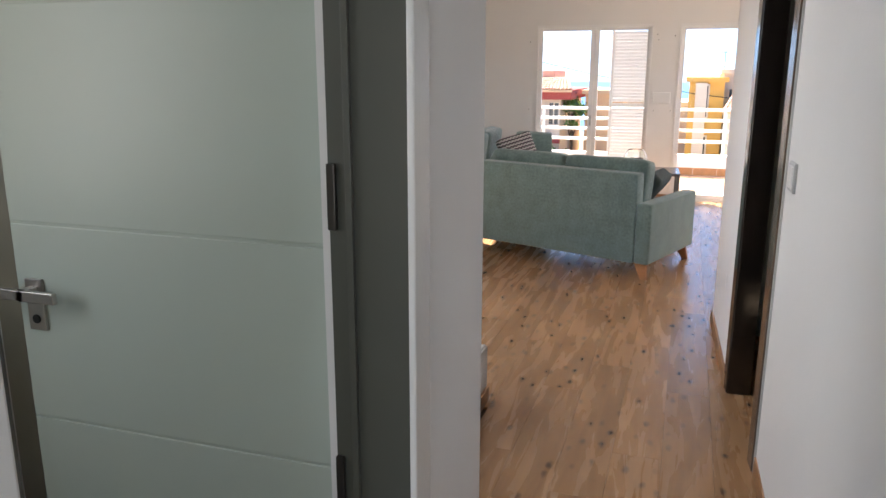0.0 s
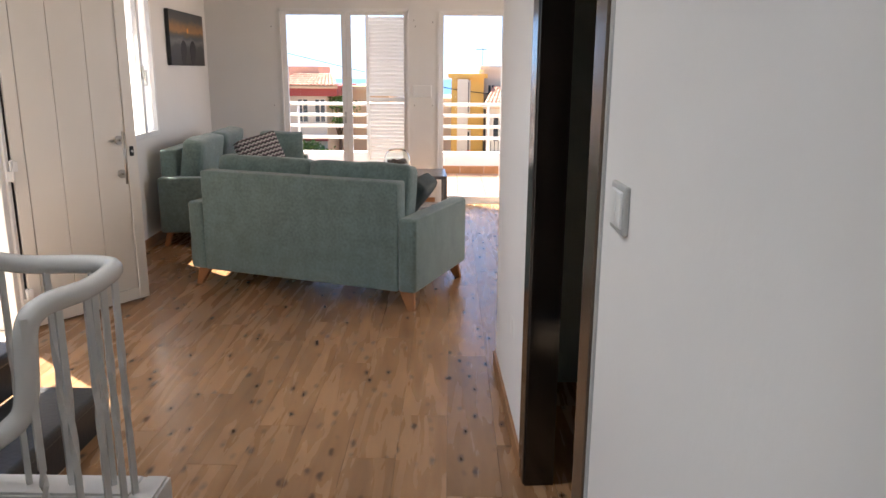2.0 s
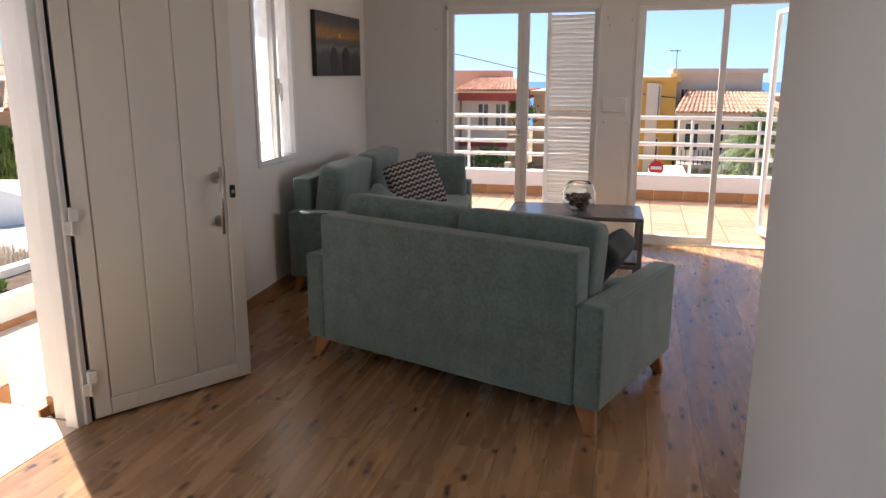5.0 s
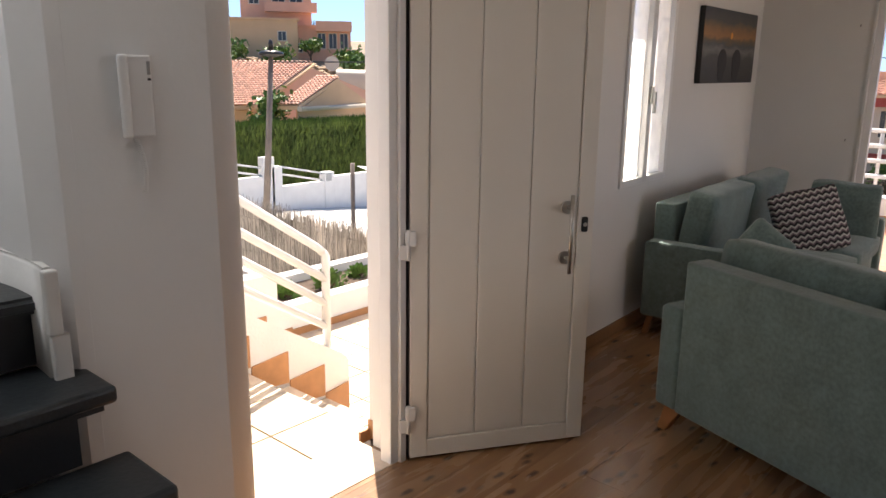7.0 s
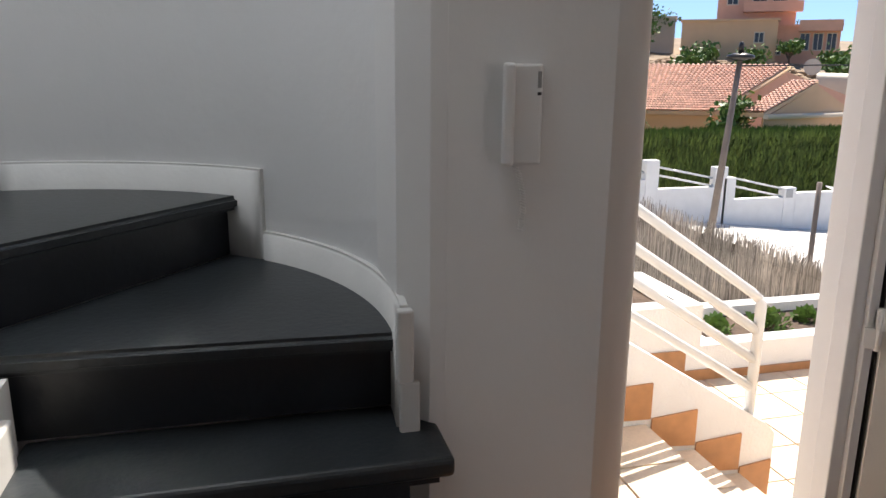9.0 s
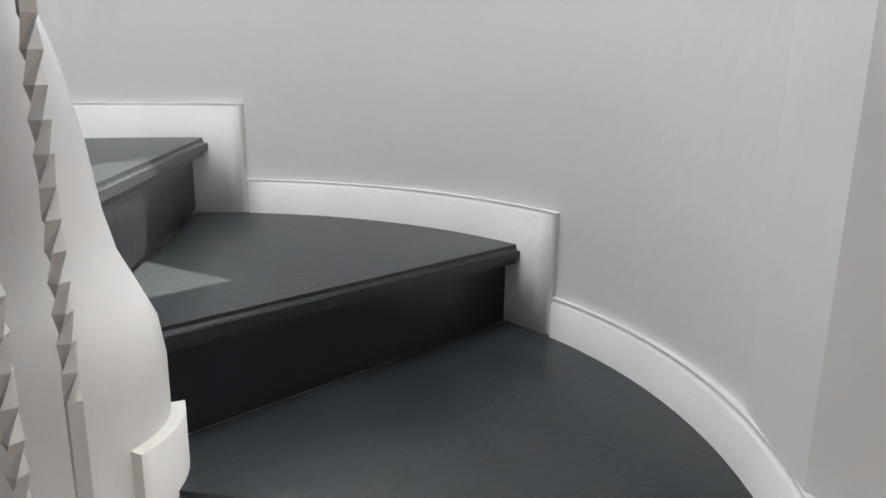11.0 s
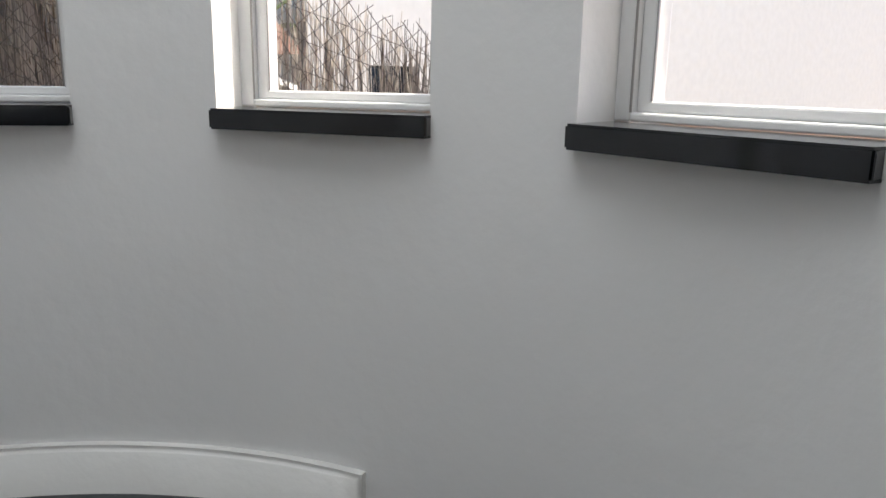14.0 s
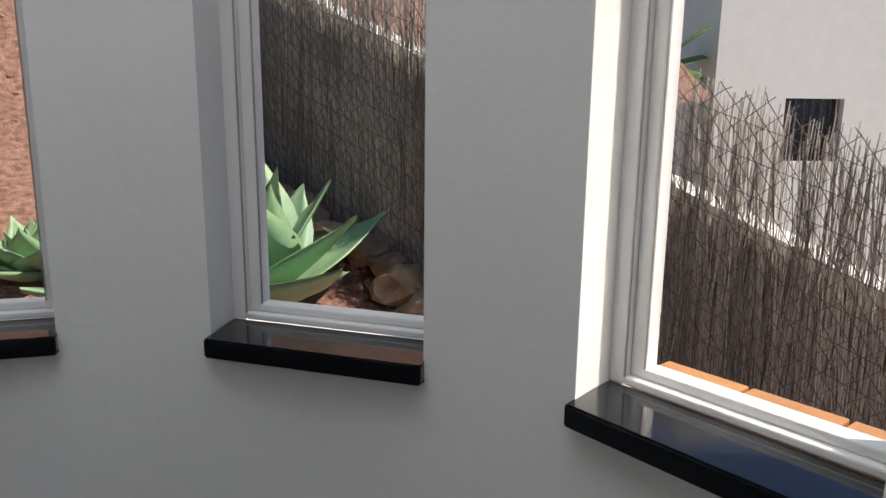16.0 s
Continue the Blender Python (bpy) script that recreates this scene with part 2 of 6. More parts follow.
M_ROOF = mat("terracotta_roof_tile", (0.62, 0.33, 0.23), 0.7, var=0.25, scale=5, island=0.22)
M_SALMON = mat("salmon_render", (0.72, 0.42, 0.29), 0.85, var=0.08, scale=1)
M_PEACH = mat("peach_render", (0.68, 0.46, 0.28), 0.85, var=0.06, scale=1)
M_OCHRE = mat("ochre_render", (0.68, 0.4, 0.1), 0.85, var=0.06, scale=1)
M_CREAM = mat("cream_render", (0.66, 0.58, 0.47), 0.85, var=0.06, scale=1)
M_REDREND = mat("dark_red_render", (0.36, 0.07, 0.06), 0.85, var=0.08, scale=1)
M_DARKWIN = mat("dark_window", (0.03, 0.035, 0.04), 0.15)
M_LEAF = mat("garden_leaf", (0.12, 0.22, 0.04), 0.55, var=0.3, island=0.35)
M_PALM = mat("palm_frond", (0.12, 0.19, 0.04), 0.55, var=0.25, island=0.3)
M_TRUNK = mat("palm_bark", (0.17, 0.11, 0.07), 0.9, var=0.35, scale=10, bump=0.5, bump_scale=20)
M_AGAVE = mat("agave_green", (0.19, 0.36, 0.22), 0.5, second=(0.33, 0.47, 0.25), scale=4, fine=0.06, fine_scale=40, island=0.12)
M_STONE = mat("ochre_stone", (0.4, 0.27, 0.16), 0.85, var=0.35, scale=14, island=0.2, bump=0.5, bump_scale=30)
M_GRAVEL = mat("red_gravel", (0.34, 0.19, 0.145), 0.95, second=(0.17, 0.09, 0.06), scale=25, fine=0.35, fine_scale=120, bump=0.8, bump_scale=60)
M_EARTH = mat("dark_earth", (0.12, 0.08, 0.055), 0.95, var=0.4, scale=8, bump=0.6, bump_scale=30)
M_SAIL = mat("white_shade_sail", (0.75, 0.75, 0.75), 0.8)
M_POLE = mat("grey_pole", (0.25, 0.2, 0.16), 0.7, var=0.2)
M_PINK = mat("magenta_flowers", (0.7, 0.03, 0.13), 0.6, var=0.2)
M_TILEWALL = mat("beige_wall_tile", (0.36, 0.35, 0.29), 0.3, var=0.1)


# ---- mesh helpers ----
def link(name, bm, material, parent=None, label=""):
    me = bpy.data.meshes.new(name)
    bm.to_mesh(me)
    bm.free()
    mats = material if isinstance(material, (list, tuple)) else [material]
    for m in mats:
        me.materials.append(m)
    ob = new(name, me)
    if parent:
        ob.parent = parent
    return tagged(ob, label)


def part(name, bm, material, parent, label=""):
    return link(name, bm, material, parent, label)


def thing(name, label, category, m=None, group=""):
    e = new(name)
    e.empty_display_size = 0.1
    if m is not None:
        e.matrix_world = m
    return tagged(e, label, category, group)


def structure(name, bm, material, label=""):
    return tagged(link(name, bm, material), label, kind="structure")


def add_box(bm, x0, x1, y0, y1, z0, z1, bevel=0.0, seg=2, m=None):
    r = bmesh.ops.create_cube(bm, size=1)
    vs = r["verts"]
    for v in vs:
        v.co = Vector((x0 + (v.co.x + 0.5) * (x1 - x0), y0 + (v.co.y + 0.5) * (y1 - y0), z0 + (v.co.z + 0.5) * (z1 - z0)))
    if m is not None:
        bmesh.ops.transform(bm, matrix=m, verts=vs)
    if bevel:
        es = {e for v in vs for e in v.link_edges}
        bmesh.ops.bevel(bm, geom=list(es), offset=bevel, segments=seg, affect="EDGES", profile=0.5)
    return bm


def box(x0, x1, y0, y1, z0, z1, bevel=0.0, seg=2, m=None):
    return add_box(bmesh.new(), x0, x1, y0, y1, z0, z1, bevel, seg, m)


def add_prism(bm, pts, z0, z1):
    """An upright prism over a plan outline (anticlockwise)."""
    lo = [bm.verts.new((x, y, z0)) for x, y in pts]
    hi = [bm.verts.new((x, y, z1)) for x, y in pts]
    n = len(pts)
    bm.faces.new(lo[::-1])
    bm.faces.new(hi)
    for i in range(n):
        bm.faces.new((lo[i], lo[(i + 1) % n], hi[(i + 1) % n], hi[i]))
    return bm


def add_tube(bm, pts, rad, sides=10, cap=True):
    """A round bar along points; rad may be a list."""
    pts = [Vector(p) for p in pts]
    rads = rad if isinstance(rad, (list, tuple)) else [rad] * len(pts)
    rings = []
    side = None
    for i, p in enumerate(pts):
        d = (pts[min(i + 1, len(pts) - 1)] - pts[max(i - 1, 0)]).normalized()
        if side is None:
            side = d.orthogonal().normalized()
        side = (side - d * side.dot(d)).normalized()
        up = d.cross(side)
        rings.append([bm.verts.new(p + (side * math.cos(a) + up * math.sin(a)) * rads[i])
                      for a in (2 * math.pi * k / sides for k in range(sides))])
    for a, b in zip(rings, rings[1:]):
        for k in range(sides):
            f = bm.faces.new((a[k], a[(k + 1) % sides], b[(k + 1) % sides], b[k]))
            f.smooth = True
    if cap:
        bm.faces.new(rings[0][::-1])
        bm.faces.new(rings[-1])
    return bm


def tube(pts, rad, sides=10):
    return add_tube(bmesh.new(), pts, rad, sides)


def add_wall(bm, p0, p1, thick, z0, z1, holes=()):
    """A wall from p0 to p1, its thickness to the left of that way; holes are (start, end, bottom, top) along it."""
    p0, p1 = Vector((*p0, 0)), Vector((*p1, 0))
    d = (p1 - p0)
    length = d.length
    m = Matrix.Translation(p0) @ Matrix.Rotation(math.atan2(d.y, d.x), 4, "Z")
    y0, y1 = (0, thick) if thick > 0 else (thick, 0)
    s = 0.0
    for a, b, lo, hi in sorted(holes):
        if a > s:
            add_box(bm, s, a, y0, y1, z0, z1, m=m)
        if lo > z0:
            add_box(bm, a, b, y0, y1, z0, lo, m=m)
        if hi < z1:
            add_box(bm, a, b, y0, y1, hi, z1, m=m)
        s = b
    if s < length:
        add_box(bm, s, length, y0, y1, z0, z1, m=m)
    return bm


def soft_box(bm, x0, x1, y0, y1, z0, z1, bevel, puff=0.0, seed=0, cuts=5, m=None, uneven=0.012):
    """A cushion: a rounded block, its faces swollen and slightly uneven."""
    b2 = bmesh.new()
    add_box(b2, x0, x1, y0, y1, z0, z1)
    bmesh.ops.subdivide_edges(b2, edges=b2.edges[:], cuts=cuts, use_grid_fill=True)
    c = Vector(((x0 + x1) / 2, (y0 + y1) / 2, (z0 + z1) / 2))
    h = Vector(((x1 - x0) / 2, (y1 - y0) / 2, (z1 - z0) / 2))
    for v in b2.verts:
        q = v.co - c
        core = Vector([max(-h[i] + bevel, min(h[i] - bevel, q[i])) for i in range(3)])
        off = q - core
        if off.length > 1e-6:
            q = core + off.normalized() * bevel
        u = [min(1, abs(q[i]) / h[i]) for i in range(3)]
        k = min(range(3), key=lambda i: h[i])
        o = [i for i in range(3) if i != k]
        q[k] *= 1 + puff * (1 - u[o[0]] ** 2) * (1 - u[o[1]] ** 2)
        q += Vector((noise.noise(q * 5 + Vector((seed, 0, 0))), noise.noise(q * 5 + Vector((0, seed, 3))), noise.noise(q * 5 + Vector((5, 0, seed))))) * uneven
        v.co = c + q
    if m is not None:
        bmesh.ops.transform(b2, matrix=m, verts=b2.verts[:])
    for f in b2.faces:
        f.smooth = True
    me = bpy.data.meshes.new("tmp")
    b2.to_mesh(me)
    b2.free()
    bm.from_mesh(me)
    bpy.data.meshes.remove(me)
    return bm


# ---- structure: rooms ----
H = 2.6
CX, CY, CR = -2.18, 3.26, 1.02
RISE = 0.19


def on_circle(deg, r, z=None):
    p = (CX + r * math.cos(radians(deg)), CY + r * math.sin(radians(deg)))
    return p if z is None else (*p, z)


def left_x(y):
    return -2.12 - 0.0507 * (y - 5.5)


# sub-floor and ceiling
bm = bmesh.new()
add_prism(bm, [(-2.3, 3.5), (0.75, 3.5), (2.8, 3.5), (2.8, 9.9), (-2.4, 9.9)], -0.16, -0.012)
add_prism(bm, [(-0.57, -1.8), (0.75, -1.8), (0.75, 3.5), (-0.57, 3.5)], -0.16, -0.012)
add_prism(bm, [(-1.9, 0.3), (-0.57, 0.3), (-0.57, 2.3), (-1.9, 2.3)], -0.16, -0.012)
structure("floor", bm, M_SUBFLOOR, "dark joint bed under the oak laminate boards")
bm = bmesh.new()
add_prism(bm, [(-0.45, -1.8), (2.8, -1.8), (2.8, 9.9), (-2.45, 9.9), (-2.15, 4.2), (-0.45, 4.2)], H, H + 0.2)
add_prism(bm, [(-2.04, 0.2), (-0.45, 0.2), (-0.45, 2.4), (-2.04, 2.4)], H, H + 0.2)
structure("ceiling", bm, M_CEIL, "plain white painted ceiling")
bm = bmesh.new()
add_prism(bm, [(-3.6, 1.9), (-0.4, 1.9), (-0.4, 4.5), (-2.3, 4.5), (-2.6, 4.6), (-3.6, 4.6)], 4.5, 4.6)
structure("stair_ceiling", bm, M_CEIL, "white ceiling high over the spiral stair")

# front door wall, with the door and the window
DOOR0, DOOR1 = 4.74, 5.52
WIN0, WIN1, WINZ = 7.345, 7.985, 0.872
bm = bmesh.new()
wl0 = 4.36
def s_on(y):
    return (y - wl0) * math.hypot(1, 0.0507)
add_wall(bm, (left_x(wl0), wl0), (left_x(9.95), 9.95), 0.24, 0.0, H, [(s_on(DOOR0), s_on(DOOR1 + 0.08), -0.0, 2.12), (s_on(WIN0), s_on(WIN1), WINZ, 2.1)])
structure("wall_west", bm, M_WALL, "white painted outer wall with the front door and a window")

bm = bmesh.new()
add_prism(bm, [(left_x(5.52) - 0.15, 5.52), (left_x(5.52), 5.52), (left_x(5.6), 5.601), (left_x(5.6) - 0.15, 5.601)], 0.0, 2.12)
structure("door_jamb", bm, M_WALL, "white plastered jamb of the front door")

# terrace wall
FY = 9.66
bm = bmesh.new()
add_wall(bm, (-2.5, FY), (2.8, FY), 0.26, 0.0, H, [(-1.56 + 2.5, -0.22 + 2.5, 0.0, 2.03), (0.08 + 2.5, 1.42 + 2.5, 0.0, 2.03)])
structure("wall_north", bm, M_WALL, "white painted wall with two glazed terrace doors")
# closing walls of the living room and corridor
bm = bmesh.new()
# the window hole is unseen, added for the east fill lamp
add_wall(bm, (2.8, -1.8), (2.8, 9.95), -0.2, 0.0, H, [(6.3 + 1.8, 8.9 + 1.8, 0.9, 2.2)])
structure("wall_east", bm, M_WALL, "plain white wall closing the living room")
bm = bmesh.new()
# hole behind the camera, added to let the corridor fill lamp in
add_wall(bm, (-0.5, -1.8), (2.8, -1.8), -0.2, 0.0, H, [(0.3, 1.1, 0.3, 2.2)])
structure("wall_south", bm, M_WALL, "plain white wall behind the corridor")
# corridor right wall with dark doorway
RW0, RW1 = (0.66, -1.8), (0.455, 5.12)
rl = math.hypot(RW1[0] - RW0[0], RW1[1] - RW0[1])
bm = bmesh.new()
add_wall(bm, (0.665, -1.8), (0.566, 3.34), -0.14, 0.0, H)
add_wall(bm, (0.566, 3.34), (0.51, 4.03), -0.14, 2.08, H)
add_wall(bm, (0.50, 4.03), (0.462, 5.12), -0.09, 0.0, H)
structure("wall_corridor_east", bm, M_WALL, "white painted corridor wall with a dark doorway")
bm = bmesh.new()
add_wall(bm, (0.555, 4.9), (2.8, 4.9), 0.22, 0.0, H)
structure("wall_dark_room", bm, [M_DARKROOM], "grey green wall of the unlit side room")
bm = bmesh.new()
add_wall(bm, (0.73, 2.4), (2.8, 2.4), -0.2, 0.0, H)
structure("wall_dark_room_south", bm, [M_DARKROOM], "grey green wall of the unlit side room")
# corridor left wall: bathroom doorway, then the wall up to the stair well
bm = bmesh.new()
add_wall(bm, (-0.29, -1.8), (-0.29, 2.42), 0.21, 0.0, H, [(0.88 + 1.8, 1.87 + 1.8, 0.0, 2.06)])
structure("wall_corridor_west", bm, M_WALL, "white painted corridor wall with the bathroom doorway")
# bathroom shell
bm = bmesh.new()
add_wall(bm, (-1.9, 2.12), (-0.5, 2.12), 0.14, 0.0, H)
# unseen window hole, added beside the bathroom fill lamp
add_wall(bm, (-1.9, 0.3), (-1.9, 2.26), 0.14, 0.0, H, [(0.2, 1.0, 1.0, 2.2)])
add_wall(bm, (-1.9, 0.3), (-0.5, 0.3), -0.14, 0.0, H)
structure("wall_bathroom", bm, M_TILEWALL, "beige tiled bathroom wall")

# round stair tower: wall with windows
WINS = [(121.1, 8.8), (155.4, 9.8), (187.6, 9.9), (220.3, 9.8), (253.5, 9.8)]
SILL = 2.0
WTOP = 2.95


def ring_wall(bm, a0, a1, r0, r1, z0, z1, step=4.0):
    n = max(1, round((a1 - a0) / step))
    cols = []
    for i in range(n + 1):
        a = a0 + (a1 - a0) * i / n
        cols.append([bm.verts.new(on_circle(a, r, z)) for r in (r0, r1) for z in (z0, z1)])
    for p, q in zip(cols, cols[1:]):
        for i, j in ((0, 1), (1, 3), (3, 2), (2, 0)):
            f = bm.faces.new((p[i], q[i], q[j], p[j]))
            f.smooth = (i, j) in ((0, 1), (3, 2))
    bm.faces.new((cols[0][0], cols[0][1], cols[0][3], cols[0][2]))
    bm.faces.new((cols[-1][0], cols[-1][2], cols[-1][3], cols[-1][1]))


bm = bmesh.new()
A0, A1 = 88.0, 300.0
cuts = sorted({round(A0 + (A1 - A0) * i / 72, 3) for i in range(73)} | {round(c + s * hw, 3) for c, hw in WINS for s in (-1, 1)})
cuts = [a for i, a in enumerate(cuts) if i == 0 or a - cuts[i - 1] > 0.01]
levels = [-1.6, SILL - 0.03, WTOP, 4.5]


def solid(i, j):
    """Whether the wall is solid between two cuts and two levels."""
    if not (0 <= i < len(cuts) - 1 and 0 <= j < 3):
        return False
    a = (cuts[i] + cuts[i + 1]) / 2
    return not (j == 1 and any(abs(a - c) < hw for c, hw in WINS))


tw = {}


def tower_vert(i, j, r):
    if (i, j, r) not in tw:
        tw[i, j, r] = bm.verts.new(on_circle(cuts[i], r, levels[j]))
    return tw[i, j, r]


R1 = CR + 0.2
for i in range(len(cuts) - 1):
    for j in range(3):
        if not solid(i, j):
            continue
        for r in (CR, R1):
            bm.faces.new([tower_vert(a, b, r) for a, b in ((i, j), (i + 1, j), (i + 1, j + 1), (i, j + 1))]).smooth = True
        for di in (0, 1):
            if not solid(i - 1 + 2 * di, j):
                bm.faces.new([tower_vert(i + di, b, r) for b, r in ((j, CR), (j + 1, CR), (j + 1, R1), (j, R1))])
        for dj in (0, 1):
            if not solid(i, j - 1 + 2 * dj):
                bm.faces.new([tower_vert(a, j + dj, r) for a, r in ((i, CR), (i + 1, CR), (i + 1, R1), (i, R1))])
bmesh.ops.recalc_face_normals(bm, faces=bm.faces[:])
for e in bm.edges:
    if len(e.link_faces) == 2 and e.calc_face_angle(0) > 0.7:
        e.smooth = False
structure("wall_stair_tower", bm, M_WALL_ROUGH, "curved white rolled plaster wall round the spiral stair with narrow windows")
# pier between stair and door
bm = bmesh.new()
pier = [(-2.36, 4.262), (-2.14, 4.268), (-2.074, 4.328), (-1.954, 4.672)]
pier += [(-1.981 + 0.035 * math.cos(a), 4.708 + 0.045 * math.sin(a)) for a in [radians(-15 + 12 * k) for k in range(10)]]
add_prism(bm, pier + [(-2.36, 4.765)], 0.0, 4.5)
for f in bm.faces:
    f.smooth = abs(f.normal.z) < 0.5 and f.calc_center_median().x > -1.985 and f.calc_center_median().y > 4.6
structure("wall_pier", bm, M_WALL, "white pier between stair tower and door wall")
# well and stair shell on the corridor side
bm = bmesh.new()
add_wall(bm, (-1.92, 2.27), (-0.5, 2.27), 0.15, -1.6, 4.5)
add_wall(bm, (-0.45, 2.42), (-0.45, 4.3), -0.05, H, 4.5)
add_wall(bm, (-2.1, 4.36), (-0.4, 4.36), 0.12, H, 4.5)
structure("wall_stair_shell", bm, M_WALL, "white shell walls round the stair void")

# daylight fill lamps, added at unseen openings to brighten the rooms
sky_panel("sky_east_window", (3.1, 7.6, 1.8), (1.2, 7.0, -0.2), 2.5, 1.3, 15)
# warm tint stands in for bounce off sunlit surfaces
bpy.data.objects["sky_east_window"].data.color = (1.0, 0.94, 0.87)
sky_panel("sky_corridor_window", (0.2, -1.9, 1.3), (0.2, 3, 1.1), 0.8, 1.8, 6.2)
sky_panel("sky_bathroom_window", (-1.85, 0.9, 1.6), (0, 1.1, 1.2), 0.7, 1.1, 1.7)
# no opening here: fill lamp added under the closed ceiling to brighten the tower
sky_panel("sky_roof_light", (-2.3, 3.2, 4.45), (-2.3, 3.25, 0), 1.4, 1.4, 21)

# baseboards
def skirting(name, p0, p1, material, h=0.07, t=0.012, z=0.0):
    bm = bmesh.new()
    add_wall(bm, p0, p1, t, z, z + h)
    structure("baseboard", bm, material, name)


skirting("narrow oak skirting along the corridor wall", (0.662, -1.7), (0.573, 3.26), M_OAKTRIM)
skirting("narrow oak skirting along the corridor wall", (0.499, 4.06), (0.461, 5.12), M_OAKTRIM)
skirting("narrow oak skirting at the corridor wall's end", (0.461, 5.133), (0.62, 5.133), M_OAKTRIM, t=-0.012)
skirting("narrow oak skirting under the window wall", (left_x(9.6), 9.6), (left_x(5.6), 5.6), M_OAKTRIM, t=0.012)
skirting("narrow oak skirting under the terrace wall", (-0.2, FY - 0.001), (0.06, FY - 0.001), M_OAKTRIM, t=-0.012)
skirting("narrow oak skirting under the terrace wall", (-2.3, FY - 0.001), (-1.58, FY - 0.001), M_OAKTRIM, t=-0.012)
skirting("narrow oak skirting along the bathroom side of the corridor", (-0.289, 1.95), (-0.289, 2.43), M_OAKTRIM, t=-0.012)
skirting("narrow oak skirting under the stair kerb", (-0.569, 2.44), (-0.569, 3.58), M_OAKTRIM, t=-0.012)

# stair kerb round the well, with its white cap
bm = bmesh.new()
add_prism(bm, [(-0.64, 2.43), (-0.57, 2.43), (-0.57, 3.59), (-0.64, 3.59)], -1.6, 0.27)
add_prism(bm, [(-1.12, 3.48), (-0.64, 3.48), (-0.64, 3.59), (-1.12, 3.59)], -1.6, 0.27)
bmesh.ops.bevel(bm, geom=[e for e in bm.edges if min(v.co.z for v in e.verts) > 0.2], offset=0.008, segments=2, affect="EDGES")
structure("stair_kerb", bm, M_WALL, "low white plastered kerb round the stair well")
bm = bmesh.new()
for i, x in enumerate((-1.12, -1.41, -1.69, -1.91)):
    x1 = (-1.41, -1.69, -1.91, -2.15)[i]
    add_box(bm, x1, x, 3.415, 3.475, -1.6, (i + 1) * RISE + 0.16)
structure("stair_string", bm, M_WALL, "white plastered inner string wall of the stair")
# spiral newel with a rising top
bm = bmesh.new()
NR = 0.165
prof = [(-1.6, NR), (1.13, NR), (1.19, NR - 0.008), (1.24, NR - 0.03), (1.29, 0.112), (1.35, 0.098), (1.44, 0.086), (1.54, 0.066), (1.61, 0.045), (1.66, 0.015)]
rings = [[bm.verts.new(on_circle(k * 10, r, z)) for k in range(36)] for z, r in prof]
for p, q in zip(rings, rings[1:]):
    for k in range(36):
        bm.faces.new((p[k], p[(k + 1) % 36], q[(k + 1) % 36], q[k])).smooth = True
bm.faces.new(rings[-1])
structure("stair_newel_wall", bm, M_WALL, "round white plastered core of the spiral stair with a tapering top")

# steps
NOSE = [-1.13, -1.41, -1.69, -1.91]
stair = tagged(new("staircase"), "winding staircase with dark painted treads and risers", "staircase")
for k in range(1, 5):
    z = k * RISE
    x0 = NOSE[k - 1]
    x1 = NOSE[k] if k < 4 else -2.16
    outer = 4.37 if k < 4 else 4.345
    b = box(x1 - 0.03, x0, 3.475, outer, z - 0.045, z, 0.012, 3)
    part("tread", b, M_SLATE, stair)
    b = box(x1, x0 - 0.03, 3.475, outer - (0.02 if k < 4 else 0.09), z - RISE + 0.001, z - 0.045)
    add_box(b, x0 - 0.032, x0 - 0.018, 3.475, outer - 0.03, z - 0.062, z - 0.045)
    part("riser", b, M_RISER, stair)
A_NOSE = [87, 138.5, 189, 239, 286, 334, 382]
for i in range(6):
    k = 5 + i
    z = k * RISE + (0.014 if k > 6 else 0.006)
    a0, a1 = A_NOSE[i], A_NOSE[i + 1] + 2
    def sector(r0, r1, b0, b1, lo, hi):
        bm = bmesh.new()
        n = 12
        inner = [on_circle(b0 + (b1 - b0) * j / n, r0) for j in range(n + 1)]
        outer = [on_circle(b0 + (b1 - b0) * j / n, r1) for j in range(n + 1)]
        add_prism(bm, outer + inner[::-1], lo, hi)
        bmesh.ops.recalc_face_normals(bm, faces=bm.faces[:])
        return bm
    b = sector(NR - 0.01 if k < 7 else 0.06, CR - 0.002, a0, a1, z - 0.045, z)
    front = [e for e in b.edges if all(abs(math.degrees(math.atan2(v.co.y - CY, v.co.x - CX)) % 360 - a0 % 360) < 0.5 for v in e.verts) and abs(e.verts[0].co.z - e.verts[1].co.z) < 1e-5]
    if front:
        bmesh.ops.bevel(b, geom=front, offset=0.013, segments=3, affect="EDGES")
    part("tread", b, M_SLATE, stair)
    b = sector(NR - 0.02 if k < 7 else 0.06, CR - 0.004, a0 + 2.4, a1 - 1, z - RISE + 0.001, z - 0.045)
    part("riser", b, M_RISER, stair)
# steps that lead down behind the kerb
for k in range(1, 6):
    b = box(-0.66 - 0.24 * k, -0.66 - 0.24 * (k - 1), 2.43, 3.4, -k * RISE - 0.25, -k * RISE - 0.1)
    part("tread", b, M_SLATE, stair)

# stepped white plinth on the tower wall
DEL = 5.2
